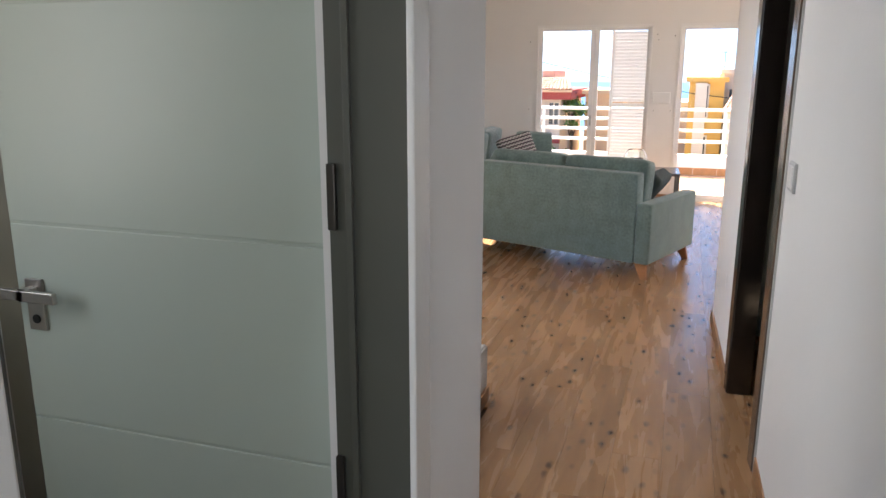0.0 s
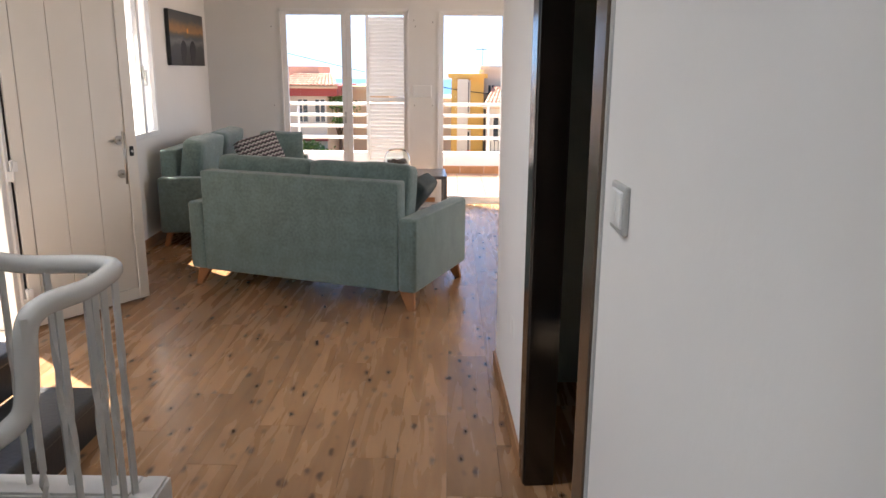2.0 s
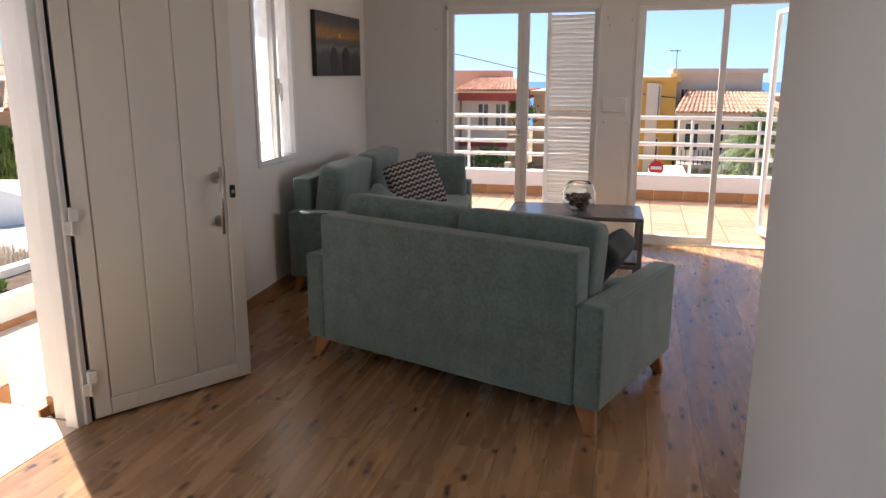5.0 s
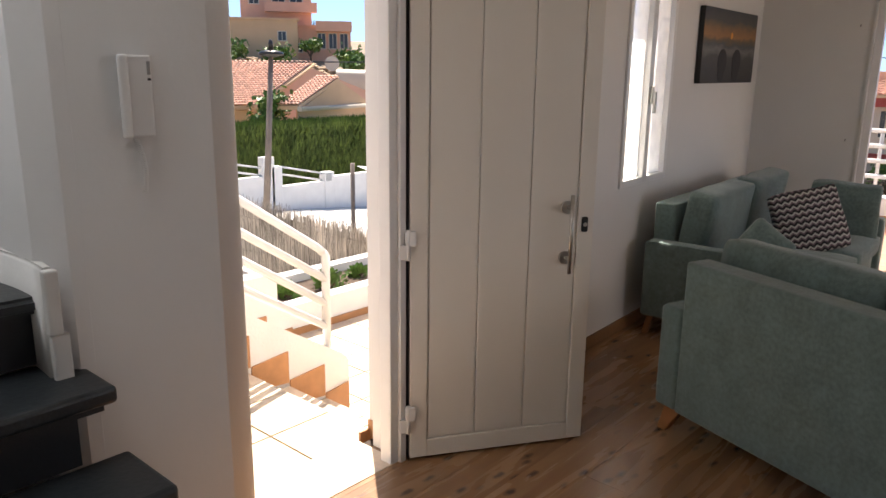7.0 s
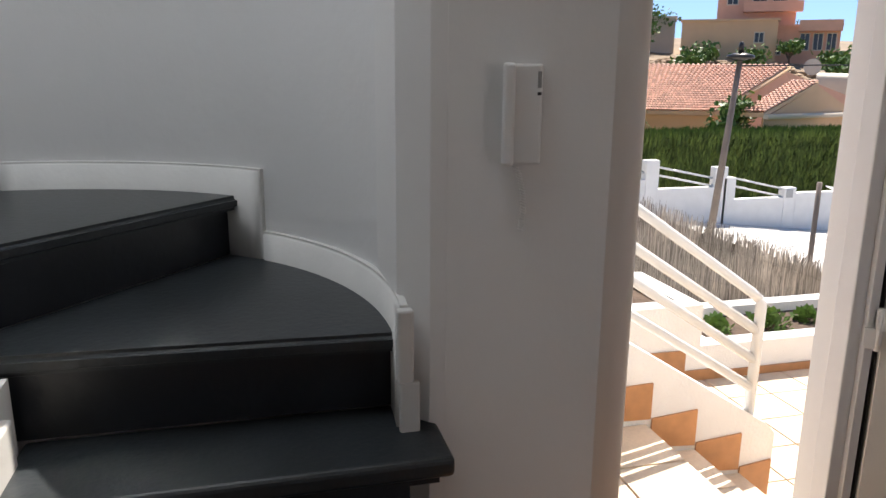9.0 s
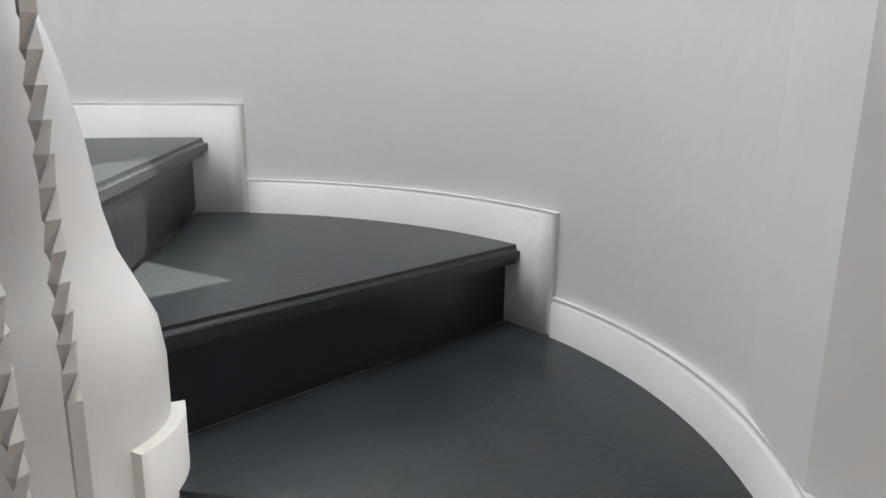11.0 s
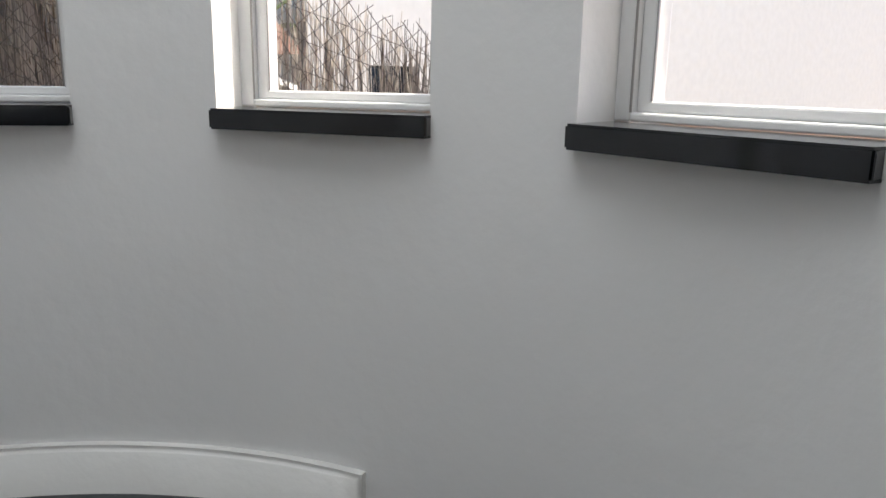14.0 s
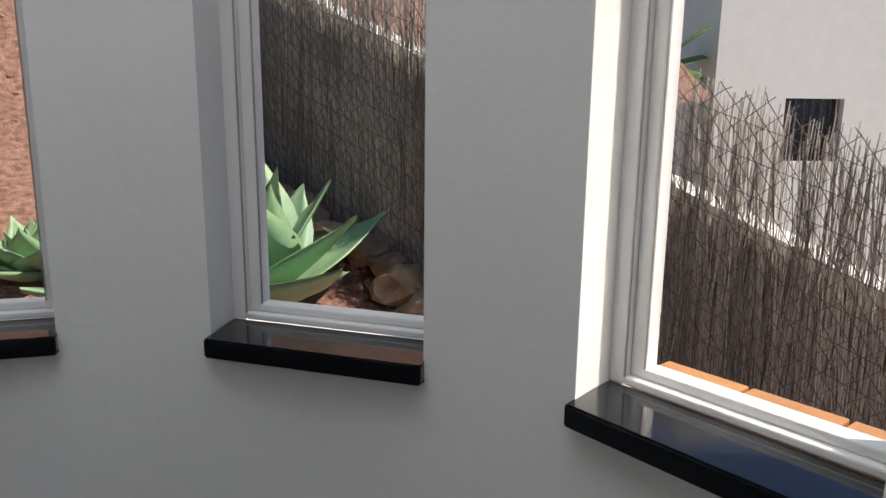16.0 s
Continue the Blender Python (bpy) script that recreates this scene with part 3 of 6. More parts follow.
for i in range(6):
    bm = bmesh.new()
    a0, a1, z = A_NOSE[i] - DEL, A_NOSE[i + 1] - DEL, (5 + i) * RISE
    ring_wall(bm, max(a0, 83.2), a1, CR - 0.022, CR + 0.003, z - RISE - 0.05, z + (0.094 if i < 2 else 0.101), 3)
    bmesh.ops.recalc_face_normals(bm, faces=bm.faces[:])
    bmesh.ops.bevel(bm, geom=[e for e in bm.edges if len(e.link_faces) == 2 and e.calc_face_angle(0) > 1.2 and all((Vector(v.co[:2]) - Vector((CX, CY))).length < CR - 0.01 for v in e.verts)], offset=0.009, segments=3, affect="EDGES")
    structure("stair_plinth", bm, M_PLINTH, "white plaster plinth following a winding step")
bm = box(-2.062, -2.04, 4.255, 4.30, 0.70, 0.875, 0.006)
add_box(bm, -2.062, -2.035, 4.25, 4.285, 0.875, 1.04, 0.006)
structure("stair_plinth", bm, M_PLINTH, "white plaster plinth end at the pier")
# inner plinth on the string wall
bm = bmesh.new()
for i, x in enumerate(NOSE):
    x1 = NOSE[i + 1] if i < 3 else -2.12
    add_box(bm, x1 + 0.03, x + 0.04, 3.470, 3.492, i * RISE, (i + 1) * RISE + 0.1, 0.006)
for i in range(1):
    ring_wall(bm, A_NOSE[i] - 18, A_NOSE[i + 1] - 18, NR - 0.005, NR + 0.02, (4 + i) * RISE, (5 + i) * RISE + 0.1, 6)
bmesh.ops.recalc_face_normals(bm, faces=bm.faces[:])
structure("stair_plinth", bm, M_PLINTH, "stepped white plaster plinth on the inner string")

# balustrade
bal = thing("balustrade", "white enamelled stair rail with twisted bars on the low kerb", "railing")
back = [(-2.02, 3.44, 1.95), (-1.75, 3.46, 1.62), (-1.5, 3.47, 1.36), (-1.25, 3.5, 1.08), (-1.12, 3.53, 0.96), (-1.02, 3.54, 0.93)]
side = [(-0.86, 3.54, 0.925), (-0.72, 3.545, 0.925), (-0.64, 3.54, 0.925), (-0.605, 3.51, 0.922), (-0.602, 3.45, 0.915), (-0.605, 3.36, 0.912), (-0.618, 3.29, 0.915), (-0.632, 3.23, 0.915), (-0.645, 3.19, 0.90), (-0.652, 3.175, 0.865), (-0.655, 3.17, 0.80), (-0.66, 3.165, 0.73), (-0.68, 3.15, 0.67), (-0.76, 3.08, 0.615), (-0.95, 2.99, 0.50), (-1.2, 2.95, 0.32), (-1.5, 2.93, 0.1)]


def smooth_path(pts, n=4):
    out = []
    P = [Vector(p) for p in pts]
    P = [P[0] * 2 - P[1]] + P + [P[-1] * 2 - P[-2]]
    for a, b, c, d in zip(P, P[1:], P[2:], P[3:]):
        for i in range(n):
            t = i / n
            out.append(0.5 * ((2 * b) + (c - a) * t + (2 * a - 5 * b + 4 * c - d) * t * t + (3 * b - a - 3 * c + d) * t ** 3))
    out.append(P[-2])
    return out


side = [(x - 0.035, y, z - 0.015) for x, y, z in side]
part("handrail", tube(smooth_path(back + side), 0.025, 14), M_RAIL, bal)


def twisted_bar(z0, z1, twist=True):
    bm = bmesh.new()
    n = 30
    rings = []
    s = 0.0075
    for i in range(n + 1):
        f = i / n
        z = z0 + (z1 - z0) * f
        a = 0 if not twist else 2 * math.pi * 2.5 * max(0, min(1, (f - 0.3) / 0.4))
        rings.append([bm.verts.new((s * math.sqrt(2) * math.cos(a + q * math.pi / 2), s * math.sqrt(2) * math.sin(a + q * math.pi / 2), z)) for q in range(4)])
    for p, q in zip(rings, rings[1:]):
        for j in range(4):
            bm.faces.new((p[j], p[(j + 1) % 4], q[(j + 1) % 4], q[j]))
    return bm


for x, y, lo, hi in [(-0.68, 3.535, 0.26, 0.915), (-0.80, 3.535, 0.26, 0.915), (-0.92, 3.535, 0.26, 0.915), (-1.04, 3.535, 0.26, 0.92),
                     (-0.605, 3.50, 0.26, 0.91), (-0.603, 3.43, 0.26, 0.905), (-0.61, 3.36, 0.26, 0.895), (-0.632, 3.27, 0.26, 0.895), (-0.65, 3.16, -0.3, 0.89),
                     (-0.74, 3.02, -0.4, 0.64), (-0.86, 2.985, -0.5, 0.55), (-1.0, 2.965, -0.6, 0.46), (-1.15, 2.955, -0.7, 0.35)]:
    o = part("baluster", twisted_bar(lo, hi), M_RAIL, bal)
    o.location = (x - 0.03, y, 0)
for i in range(9):
    x = -1.2 - i * 0.095
    base = (sum(x < q for q in NOSE)) * RISE + 0.155
    top = np.interp(-x, [1.12, 1.25, 1.5, 1.75, 2.02], [0.96, 1.08, 1.36, 1.62, 1.95])
    o = part("baluster", twisted_bar(base, top), M_RAIL, bal)
    o.location = (x, 3.45, 0)
# tower windows
for i, (c, hw) in enumerate(WINS):
    w = tagged(new("window_%d" % (i + 3)), "narrow white tower window in a deep reveal with streaked glass", kind="structure")
    w.matrix_world = Matrix.Translation(on_circle(c, CR, SILL)) @ Matrix.Rotation(radians(c - 90), 4, "Z")
    hwid = (CR + 0.1) * math.sin(radians(hw))
    D = 0.072
    bm = bmesh.new()
    for s in (-1, 1):
        add_box(bm, min(s * hwid, s * (hwid - 0.026)), max(s * hwid, s * (hwid - 0.026)), D, D + 0.05, 0.0, WTOP - SILL, 0.003)
        add_box(bm, min(s * (hwid - 0.026), s * (hwid - 0.048)), max(s * (hwid - 0.026), s * (hwid - 0.048)), D + 0.012, D + 0.042, 0.02, WTOP - SILL, 0.003)
    add_box(bm, -hwid + 0.026, hwid - 0.026, D, D + 0.05, 0.0, 0.012, 0.003)
    add_box(bm, -hwid + 0.026, hwid - 0.026, D + 0.012, D + 0.042, 0.012, 0.026, 0.003)
    part("window_frame", bm, M_ALU, w)
    gk = bmesh.new()
    for s in (-1, 1):
        add_box(gk, s * (hwid - 0.0265) - 0.0008, s * (hwid - 0.0265) + 0.0008, D - 0.001, D + 0.002, 0.012, WTOP - SILL)
        add_box(gk, s * (hwid - 0.049) - 0.0008, s * (hwid - 0.049) + 0.0008, D + 0.011, D + 0.014, 0.026, WTOP - SILL)
    part("gasket", gk, M_ALUGREY, w, "thin grey weather seal")
    part("pane", box(-hwid + 0.046, hwid - 0.046, D + 0.024, D + 0.030, 0.025, WTOP - SILL - 0.01), M_GLASS, w).visible_shadow = False
    hw0 = CR * math.sin(radians(hw))
    sill = bmesh.new()
    add_prism(sill, [(-hw0 - 0.002, -0.035), (hw0 + 0.002, -0.035), (hw0 + 0.001, 0.0), (hwid + 0.0, D + 0.002), (-hwid, D + 0.002), (-hw0 - 0.001, 0.0)], -0.031, 0.0)
    bmesh.ops.bevel(sill, geom=sill.edges[:], offset=0.003, segments=2, affect="EDGES")
    part("window_sill", sill, M_GRANITE, w, "black polished granite sill")
    if c < 200:
        for k in range(3):
            x0 = -hwid + 2 * hwid * k / 3
            part("sill_tile", box(x0 + 0.002, x0 + 2 * hwid / 3 - 0.003, D + 0.05, 0.215, -0.04, -0.006, 0.003), M_TERRA_SKIRT, w)

# bathroom door frame and leaf
d1 = tagged(new("door_2"), "open pale grey panelled bathroom door with lever handle", kind="structure")
bm = box(-0.472, -0.292, 1.85, 1.869, 0, 2.05)
add_box(bm, -0.505, -0.292, 0.882, 0.9, 0, 2.05)
add_box(bm, -0.505, -0.292, 0.882, 1.869, 2.03, 2.06)
add_box(bm, -0.43, -0.415, 1.838, 1.85, 0, 2.05, 0.002)
part("door_frame", bm, M_GREYFRAME, d1, "dark grey green painted door lining")
bm = box(-0.292, -0.276, 1.835, 1.93, 0, 2.12, 0.004)
add_box(bm, -0.292, -0.276, 0.80, 0.885, 0, 2.12, 0.004)
part("casing", bm, M_RAIL, d1, "white door casing")
leaf = bmesh.new()
add_box(leaf, -0.93, 0.0, -0.038, 0.0, 0.01, 2.03)
zc = [0.01, 0.565, 1.105, 1.645, 2.03]
for za, zb in zip(zc, zc[1:]):
    add_box(leaf, -0.927, -0.003, -0.043, -0.036, za + 0.004, zb - 0.004, 0.0025)
lo = part("leaf", leaf, M_GREYDOOR, d1)
lo.location = (-0.492, 1.955, 0)
for z in (0.5, 1.16):
    bm = tube([(-0.482, 1.893, z + 0.02), (-0.482, 1.893, z + 0.12)], 0.010, 10)
    add_box(bm, -0.504, -0.492, 1.898, 1.912, z - 0.005, z + 0.145, 0.003)
    add_box(bm, -0.472, -0.452, 1.838, 1.85, z + 0.0, z + 0.14, 0.003)
    part("hinge", bm, M_DARKSTEEL, d1)
bm = box(-1.385, -1.33, 1.902, 1.912, 0.82, 0.96, 0.002)
add_box(bm, -1.37, -1.345, 1.857, 1.904, 0.915, 0.94, 0.003)
add_box(bm, -1.36, -1.24, 1.847, 1.862, 0.915, 0.945, 0.003)
add_box(bm, -1.46, -1.335, 1.847, 1.862, 0.915, 0.945, 0.003)
part("door_handle", bm, M_STEEL, d1, "square brushed steel lever handle")
part("keyhole", tube([(-1.357, 1.904, 0.852), (-1.357, 1.898, 0.852)], 0.012, 12), M_BLACK, d1)
# tiles seen past the leaf
bm = bmesh.new()
for r in range(18):
    for cidx in range(3):
        add_box(bm, -2.36, -2.35, 1.5 + cidx * 0.2 + (r % 2) * 0.1, 1.695 + cidx * 0.2 + (r % 2) * 0.1, 0.7 + r * 0.065, 0.76 + r * 0.065)
tagged(part("tile", bm, M_TILEWALL, bpy.data.objects["wall_bathroom"]), kind="stuff")
wc = thing("washing_machine", "white household appliance standing in the bathroom", "appliance")
part("body", box(-2.3, -1.72, 1.35, 1.88, 0, 0.85, 0.02), M_PLASTIC, wc)
part("top", box(-2.31, -1.71, 1.34, 1.89, 0.85, 0.875, 0.008), M_OFFPLASTIC, wc)
bin_ = thing("waste_bin", "small black bathroom bin on the floor", "bin")
part("body", tube([(-1.62, 1.62, 0), (-1.62, 1.62, 0.2)], [0.09, 0.11], 20), M_BLACK, bin_)
part("lid", tube([(-1.62, 1.62, 0.2), (-1.62, 1.62, 0.225), (-1.62, 1.62, 0.235)], [0.113, 0.113, 0.07], 20), M_OFFPLASTIC, bin_)

# dark doorway in the corridor's right wall
d2 = tagged(new("door_3"), "open dark wenge doorway to the unlit side room", kind="structure")
fa = math.atan2(4.03 - 3.34, 0.51 - 0.566)
m = Matrix.Translation((0.566, 3.34, 0)) @ Matrix.Rotation(fa, 4, "Z")
fl = math.hypot(0.69, 0.056)
bm = box(fl - 0.03, fl, -0.09, 0.012, 0, 2.08, 0.002)
add_box(bm, fl - 0.02, fl + 0.07, 0.001, 0.018, 0, 2.12, 0.004)
o = part("door_frame", bm, M_WENGE, d2, "glossy wenge far jamb and casing")
o.matrix_world = m
# near jamb of the same frame, coloured lighter for the light on it
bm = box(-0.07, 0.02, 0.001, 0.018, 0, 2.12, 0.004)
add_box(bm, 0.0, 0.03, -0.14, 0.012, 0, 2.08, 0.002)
o = part("near_jamb", bm, M_WENGE_LIT, d2, "brown satin near jamb, the light it catches put into its colour")
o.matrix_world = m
bm = box(-0.082, -0.07, 0.001, 0.012, 0, 2.13, 0.003)
o = part("edge_strip", bm, M_OFFPLASTIC, d2, "thin grey edge strip of the casing")
o.matrix_world = m
bm = box(0, fl, -0.14, 0.012, 2.05, 2.08)
o = part("head", bm, M_WENGE, d2)
o.matrix_world = m

# switch on the corridor wall
sw = thing("light_switch", "white double rocker switch on the corridor wall", "switch",
           Matrix.Translation((0.5712, 3.10, 1.154)) @ Matrix.Rotation(radians(90 + 1.15), 4, "Z"))
part("plate", box(-0.056, 0.056, 0.0, 0.011, -0.048, 0.048, 0.004), M_OFFPLASTIC, sw)
for s in (-1, 1):
    o = part("rocker", box(-0.020, 0.020, 0.008, 0.016, -0.036, 0.036, 0.003), M_PLASTIC, sw)
    o.location = (s * 0.0205, 0, 0)
# blank plate marks low on the wall
cv = thing("wall_socket", "white blank wall plate low on the corridor wall", "socket",
           Matrix.Translation((0.4875, 4.5, 0.42)) @ Matrix.Rotation(radians(91.5), 4, "Z"))
part("plate", box(-0.04, 0.04, 0.0, 0.006, -0.04, 0.04, 0.003), M_PLASTIC, cv)

# front door
fd = tagged(new("door_1"), "open white panelled front door with steel pull bar", kind="structure")
hx, hy = -2.075, 5.535
ang = math.atan2(0.62, 0.40)
dm = Matrix.Translation((hx, hy, 0)) @ Matrix.Rotation(ang, 4, "Z")
W = 0.74
leaf = bmesh.new()
add_box(leaf, 0, W, 0.006, 0.05, 0.012, 2.1, 0.002)
for x0, x1 in ((0, 0.068), (W - 0.068, W)):
    add_box(leaf, x0, x1, -0.006, 0.01, 0.012, 2.1, 0.003)
for z0, z1 in ((0.012, 0.085), (2.03, 2.1)):
    add_box(leaf, 0.068, W - 0.068, -0.006, 0.01, z0, z1, 0.003)
for x0, x1 in ((0.074, 0.265), (0.269, 0.47), (0.474, W - 0.074)):
    add_box(leaf, x0, x1, -0.001, 0.01, 0.091, 2.024, 0.003)
o = part("leaf", leaf, M_DOORPAINT, fd)
o.matrix_world = dm
bm = tube([(W - 0.115, -0.05, 0.745), (W - 0.115, -0.05, 1.055)], 0.008, 12)
for z in (0.80, 1.0):
    add_tube(bm, [(W - 0.115, -0.05, z), (W - 0.115, -0.004, z)], 0.006, 10)
    add_tube(bm, [(W - 0.115, -0.012, z), (W - 0.115, -0.002, z)], 0.026, 20)
o = part("door_handle", bm, M_STEEL, fd, "brushed steel pull bar on two roses")
o.matrix_world = dm
o = part("lock", box(W - 0.052, W - 0.026, -0.012, -0.004, 0.90, 0.96, 0.006), M_BLACK, fd, "black lock escutcheon")
o.matrix_world = dm
o = part("cylinder", tube([(W - 0.039, -0.012, 0.93), (W - 0.039, -0.016, 0.93)], 0.008, 12), M_STEEL, fd)
o.matrix_world = dm
bm = box(-0.007, -0.003, 0.004, 0.045, 0.0, 2.12)
o = part("seal", bm, M_RUBBER, fd)
o.matrix_world = dm
for z in (0.18, 0.88, 1.9):
    bm = box(-0.02, 0.018, -0.022, -0.006, z, z + 0.055, 0.002)
    add_box(bm, -0.045, -0.008, -0.02, -0.004, z - 0.05, z + 0.005, 0.002)
    add_tube(bm, [(-0.01, -0.014, z - 0.055), (-0.01, -0.014, z + 0.06)], 0.009, 10)
    o = part("hinge", bm, M_ALU, fd)
    o.matrix_world = dm
bm = box(-2.16, -2.10, 5.455, 5.50, 0, 2.12, 0.004)
add_box(bm, -2.13, -2.085, 5.495, 5.525, 0, 2.12, 0.003)
add_box(bm, -2.36, -2.08, 4.74, 5.52, 2.08, 2.12, 0.003)
part("door_frame", bm, M_ALU, fd, "white aluminium door frame")
bm = box(-2.128, -2.118, 5.490, 5.494, 0, 2.1)
part("seal", bm, M_RUBBER, fd)
part("doorstep", box(-2.36, -2.10, 4.75, 5.5, -0.03, 0.004, 0.003), M_PATIO, fd, "sunlit tiled doorstep")

# side window
w1 = tagged(new("window_1"), "white window with inward opened leaf in the living room", kind="structure")
wm = Matrix.Translation((left_x(7.665), 7.665, 0)) @ Matrix.Rotation(radians(90 + 2.9), 4, "Z")
bm = bmesh.new()
hwid = 0.32
for x0, x1 in ((-hwid, -hwid + 0.04), (hwid - 0.04, hwid), (-0.025, 0.035)):
    add_box(bm, x0, x1, -0.012, 0.05, WINZ, 2.1, 0.003)
add_box(bm, -hwid + 0.04, hwid - 0.04, -0.012, 0.05, WINZ, WINZ + 0.04, 0.003)
add_box(bm, -hwid + 0.04, hwid - 0.04, -0.012, 0.05, 2.05, 2.1, 0.003)
o = part("window_frame", bm, M_ALU, w1)
o.matrix_world = wm
bm = box(-hwid + 0.04, hwid - 0.04, 0.02, 0.026, WINZ + 0.04, 2.05)
o = part("pane", bm, M_FROST, w1, "bright frosted glass")
o.matrix_world = wm
o.visible_shadow = False
bm = box(-0.008, 0.018, -0.03, -0.012, 1.33, 1.43, 0.004)
add_box(bm, -0.004, 0.014, -0.05, -0.03, 1.28, 1.40, 0.004)
o = part("window_handle", bm, M_OFFPLASTIC, w1)
o.matrix_world = wm
bm = box(-hwid, hwid, 0.05, 0.27, WINZ - 0.03, WINZ + 0.004)
o = part("window_sill", bm, M_STUCCO, w1)
o.matrix_world = wm

# terrace doors
def glass_leaf(parent, x0, x1, m, handle=0):
    bm = bmesh.new()
    for a, b in ((x0, x0 + 0.05), (x1 - 0.05, x1)):
        add_box(bm, a, b, 0, 0.045, 0.02, 2.0, 0.003)
    add_box(bm, x0 + 0.05, x1 - 0.05, 0, 0.045, 0.02, 0.08, 0.003)
    add_box(bm, x0 + 0.05, x1 - 0.05, 0, 0.045, 1.965, 2.0, 0.003)
    o = part("leaf_frame", bm, M_ALU, parent)
    o.matrix_world = m
    o = part("pane", box(x0 + 0.05, x1 - 0.05, 0.02, 0.026, 0.08, 1.965), M_GLASS, parent)
    o.matrix_world = m
    o.visible_shadow = False
    if handle:
        h = box(handle - 0.012, handle + 0.012, -0.012, 0.0, 0.86, 0.98, 0.004)
        add_tube(h, [(handle, -0.012, 0.93), (handle, -0.045, 0.93), (handle - 0.09, -0.045, 0.93)], 0.007, 8)
        o = part("door_handle", h, M_OFFPLASTIC, parent)
        o.matrix_world = m


w2 = tagged(new("door_4"), "closed white double terrace door with clear glass", kind="structure")
m2 = Matrix.Translation((0, FY + 0.02, 0))
glass_leaf(w2, -1.545, -0.875, m2)
glass_leaf(w2, -0.872, -0.225, m2, handle=-0.895)
bm = box(-1.56, -1.545, -0.01 + FY, FY + 0.08, 0, 2.03)
add_box(bm, -0.235, -0.22, FY - 0.01, FY + 0.08, 0, 2.03)
add_box(bm, -1.56, -0.22, FY - 0.01, FY + 0.08, 2.0, 2.03)
add_box(bm, -1.56, -0.22, FY - 0.005, FY + 0.1, -0.01, 0.018)
part("door_frame", bm, M_ALU, w2)
w3 = tagged(new("door_5"), "white terrace door with one leaf swung open", kind="structure")
glass_leaf(w3, 0.095, 0.80, m2)
glass_leaf(w3, 0.0, 0.64, Matrix.Translation((1.405, FY + 0.1, 0)) @ Matrix.Rotation(radians(100), 4, "Z"))
bm = box(0.08, 0.095, FY - 0.01, FY + 0.08, 0, 2.03)
add_box(bm, 1.405, 1.42, FY - 0.01, FY + 0.08, 0, 2.03)
add_box(bm, 0.08, 1.42, FY - 0.01, FY + 0.08, 2.0, 2.03)
add_box(bm, 0.08, 1.42, FY - 0.005, FY + 0.1, -0.01, 0.018)
part("door_frame", bm, M_ALU, w3)
# louvred shutter outside the second leaf
sh = tagged(new("shutter"), "white louvred shutter leaf folded half over the terrace door", "shutter")
sh.matrix_world = Matrix.Translation((-0.705, FY + 0.30, 0)) @ Matrix.Rotation(radians(-5), 4, "Z")
SW = 0.46
bm = bmesh.new()
for a, b in ((0, 0.035), (SW - 0.035, SW)):
    add_box(bm, a, b, 0, 0.035, 0.03, 2.06, 0.003)
for a, b in ((0.03, 0.1), (1.08, 1.12), (1.99, 2.06)):
    add_box(bm, 0.035, SW - 0.035, 0, 0.035, a, b, 0.003)
part("shutter_frame", bm, M_SHUTTER, sh)
sl = None
for i in range(47):
    z = 0.13 + i * 0.0395
    if 1.06 < z < 1.13 or z > 1.97:
        continue
    if sl is None:
        sl = part("slat", box(0.035, SW - 0.035, -0.024, 0.024, -0.0035, 0.0035), M_SHUTTER, sh)
        o = sl
    else:
        o = sl.copy()
        scene.collection.objects.link(o)
    o.location = (0, 0.018, z)
    o.rotation_euler = (radians(-48), 0, 0)

# plate, hooks on the terrace wall
pl = thing("wall_plate", "white blank cover plate on the terrace wall", "plate", Matrix.Translation((-0.08, FY, 1.2)))
part("plate", box(-0.1, 0.1, -0.018, 0.0, -0.062, 0.062, 0.006), M_PLASTIC, pl)
for x, z in ((-1.64, 1.85), (-1.64, 1.05), (-0.165, 1.92), (-0.15, 1.86), (-0.16, 1.06), (0.03, 1.9), (0.03, 1.06)):
    hk = thing("shutter_catch", "small metal catch on the wall beside the terrace door", "catch", Matrix.Translation((x, FY, z)), "catches beside the terrace doors")
    part("peg", tube([(0, 0, 0), (0, -0.02, 0), (0.0, -0.024, -0.015)], 0.004, 8), M_ALUGREY, hk)

# intercom
ic = thing("intercom", "white intercom handset with coiled cord on the pier", "intercom",
           Matrix.Translation((-2.008, 4.51, 1.345)) @ Matrix.Rotation(radians(-105.6), 4, "Z"))
part("base", box(-0.028, 0.042, 0.0, 0.018, 0.0, 0.196, 0.005), M_PLASTIC, ic)
part("handset", box(0.026, 0.050, 0.016, 0.032, -0.003, 0.198, 0.007, 3), M_PLASTIC, ic)
part("speaker_grille", box(-0.026, -0.018, 0.017, 0.020, 0.15, 0.182, 0.001), M_ALUGREY, ic)
part("button", box(-0.026, -0.018, 0.017, 0.020, 0.136, 0.142, 0.001), M_BLACK, ic)
cord = [(0.020 + 0.006 * math.cos(i * 1.3) - 0.012 * (i / 110) - 0.01 * math.sin(math.pi * i / 110), 0.014 + 0.006 * math.sin(i * 1.3), -0.005 - i * 0.0012) for i in range(110)]
part("cord", tube(cord, 0.0016, 5), M_PLASTIC, ic)

# canvas picture
pic = thing("canvas_picture", "square canvas print of a sunset over a stony beach", "picture",
            Matrix.Translation((left_x(8.885) + 0.002, 8.885, 1.682)) @ Matrix.Rotation(radians(-87.1), 4, "Z"))
part("stretcher", box(-0.533, 0.533, 0, 0.035, -0.24, 0.24, 0.004), M_BLACK, pic)


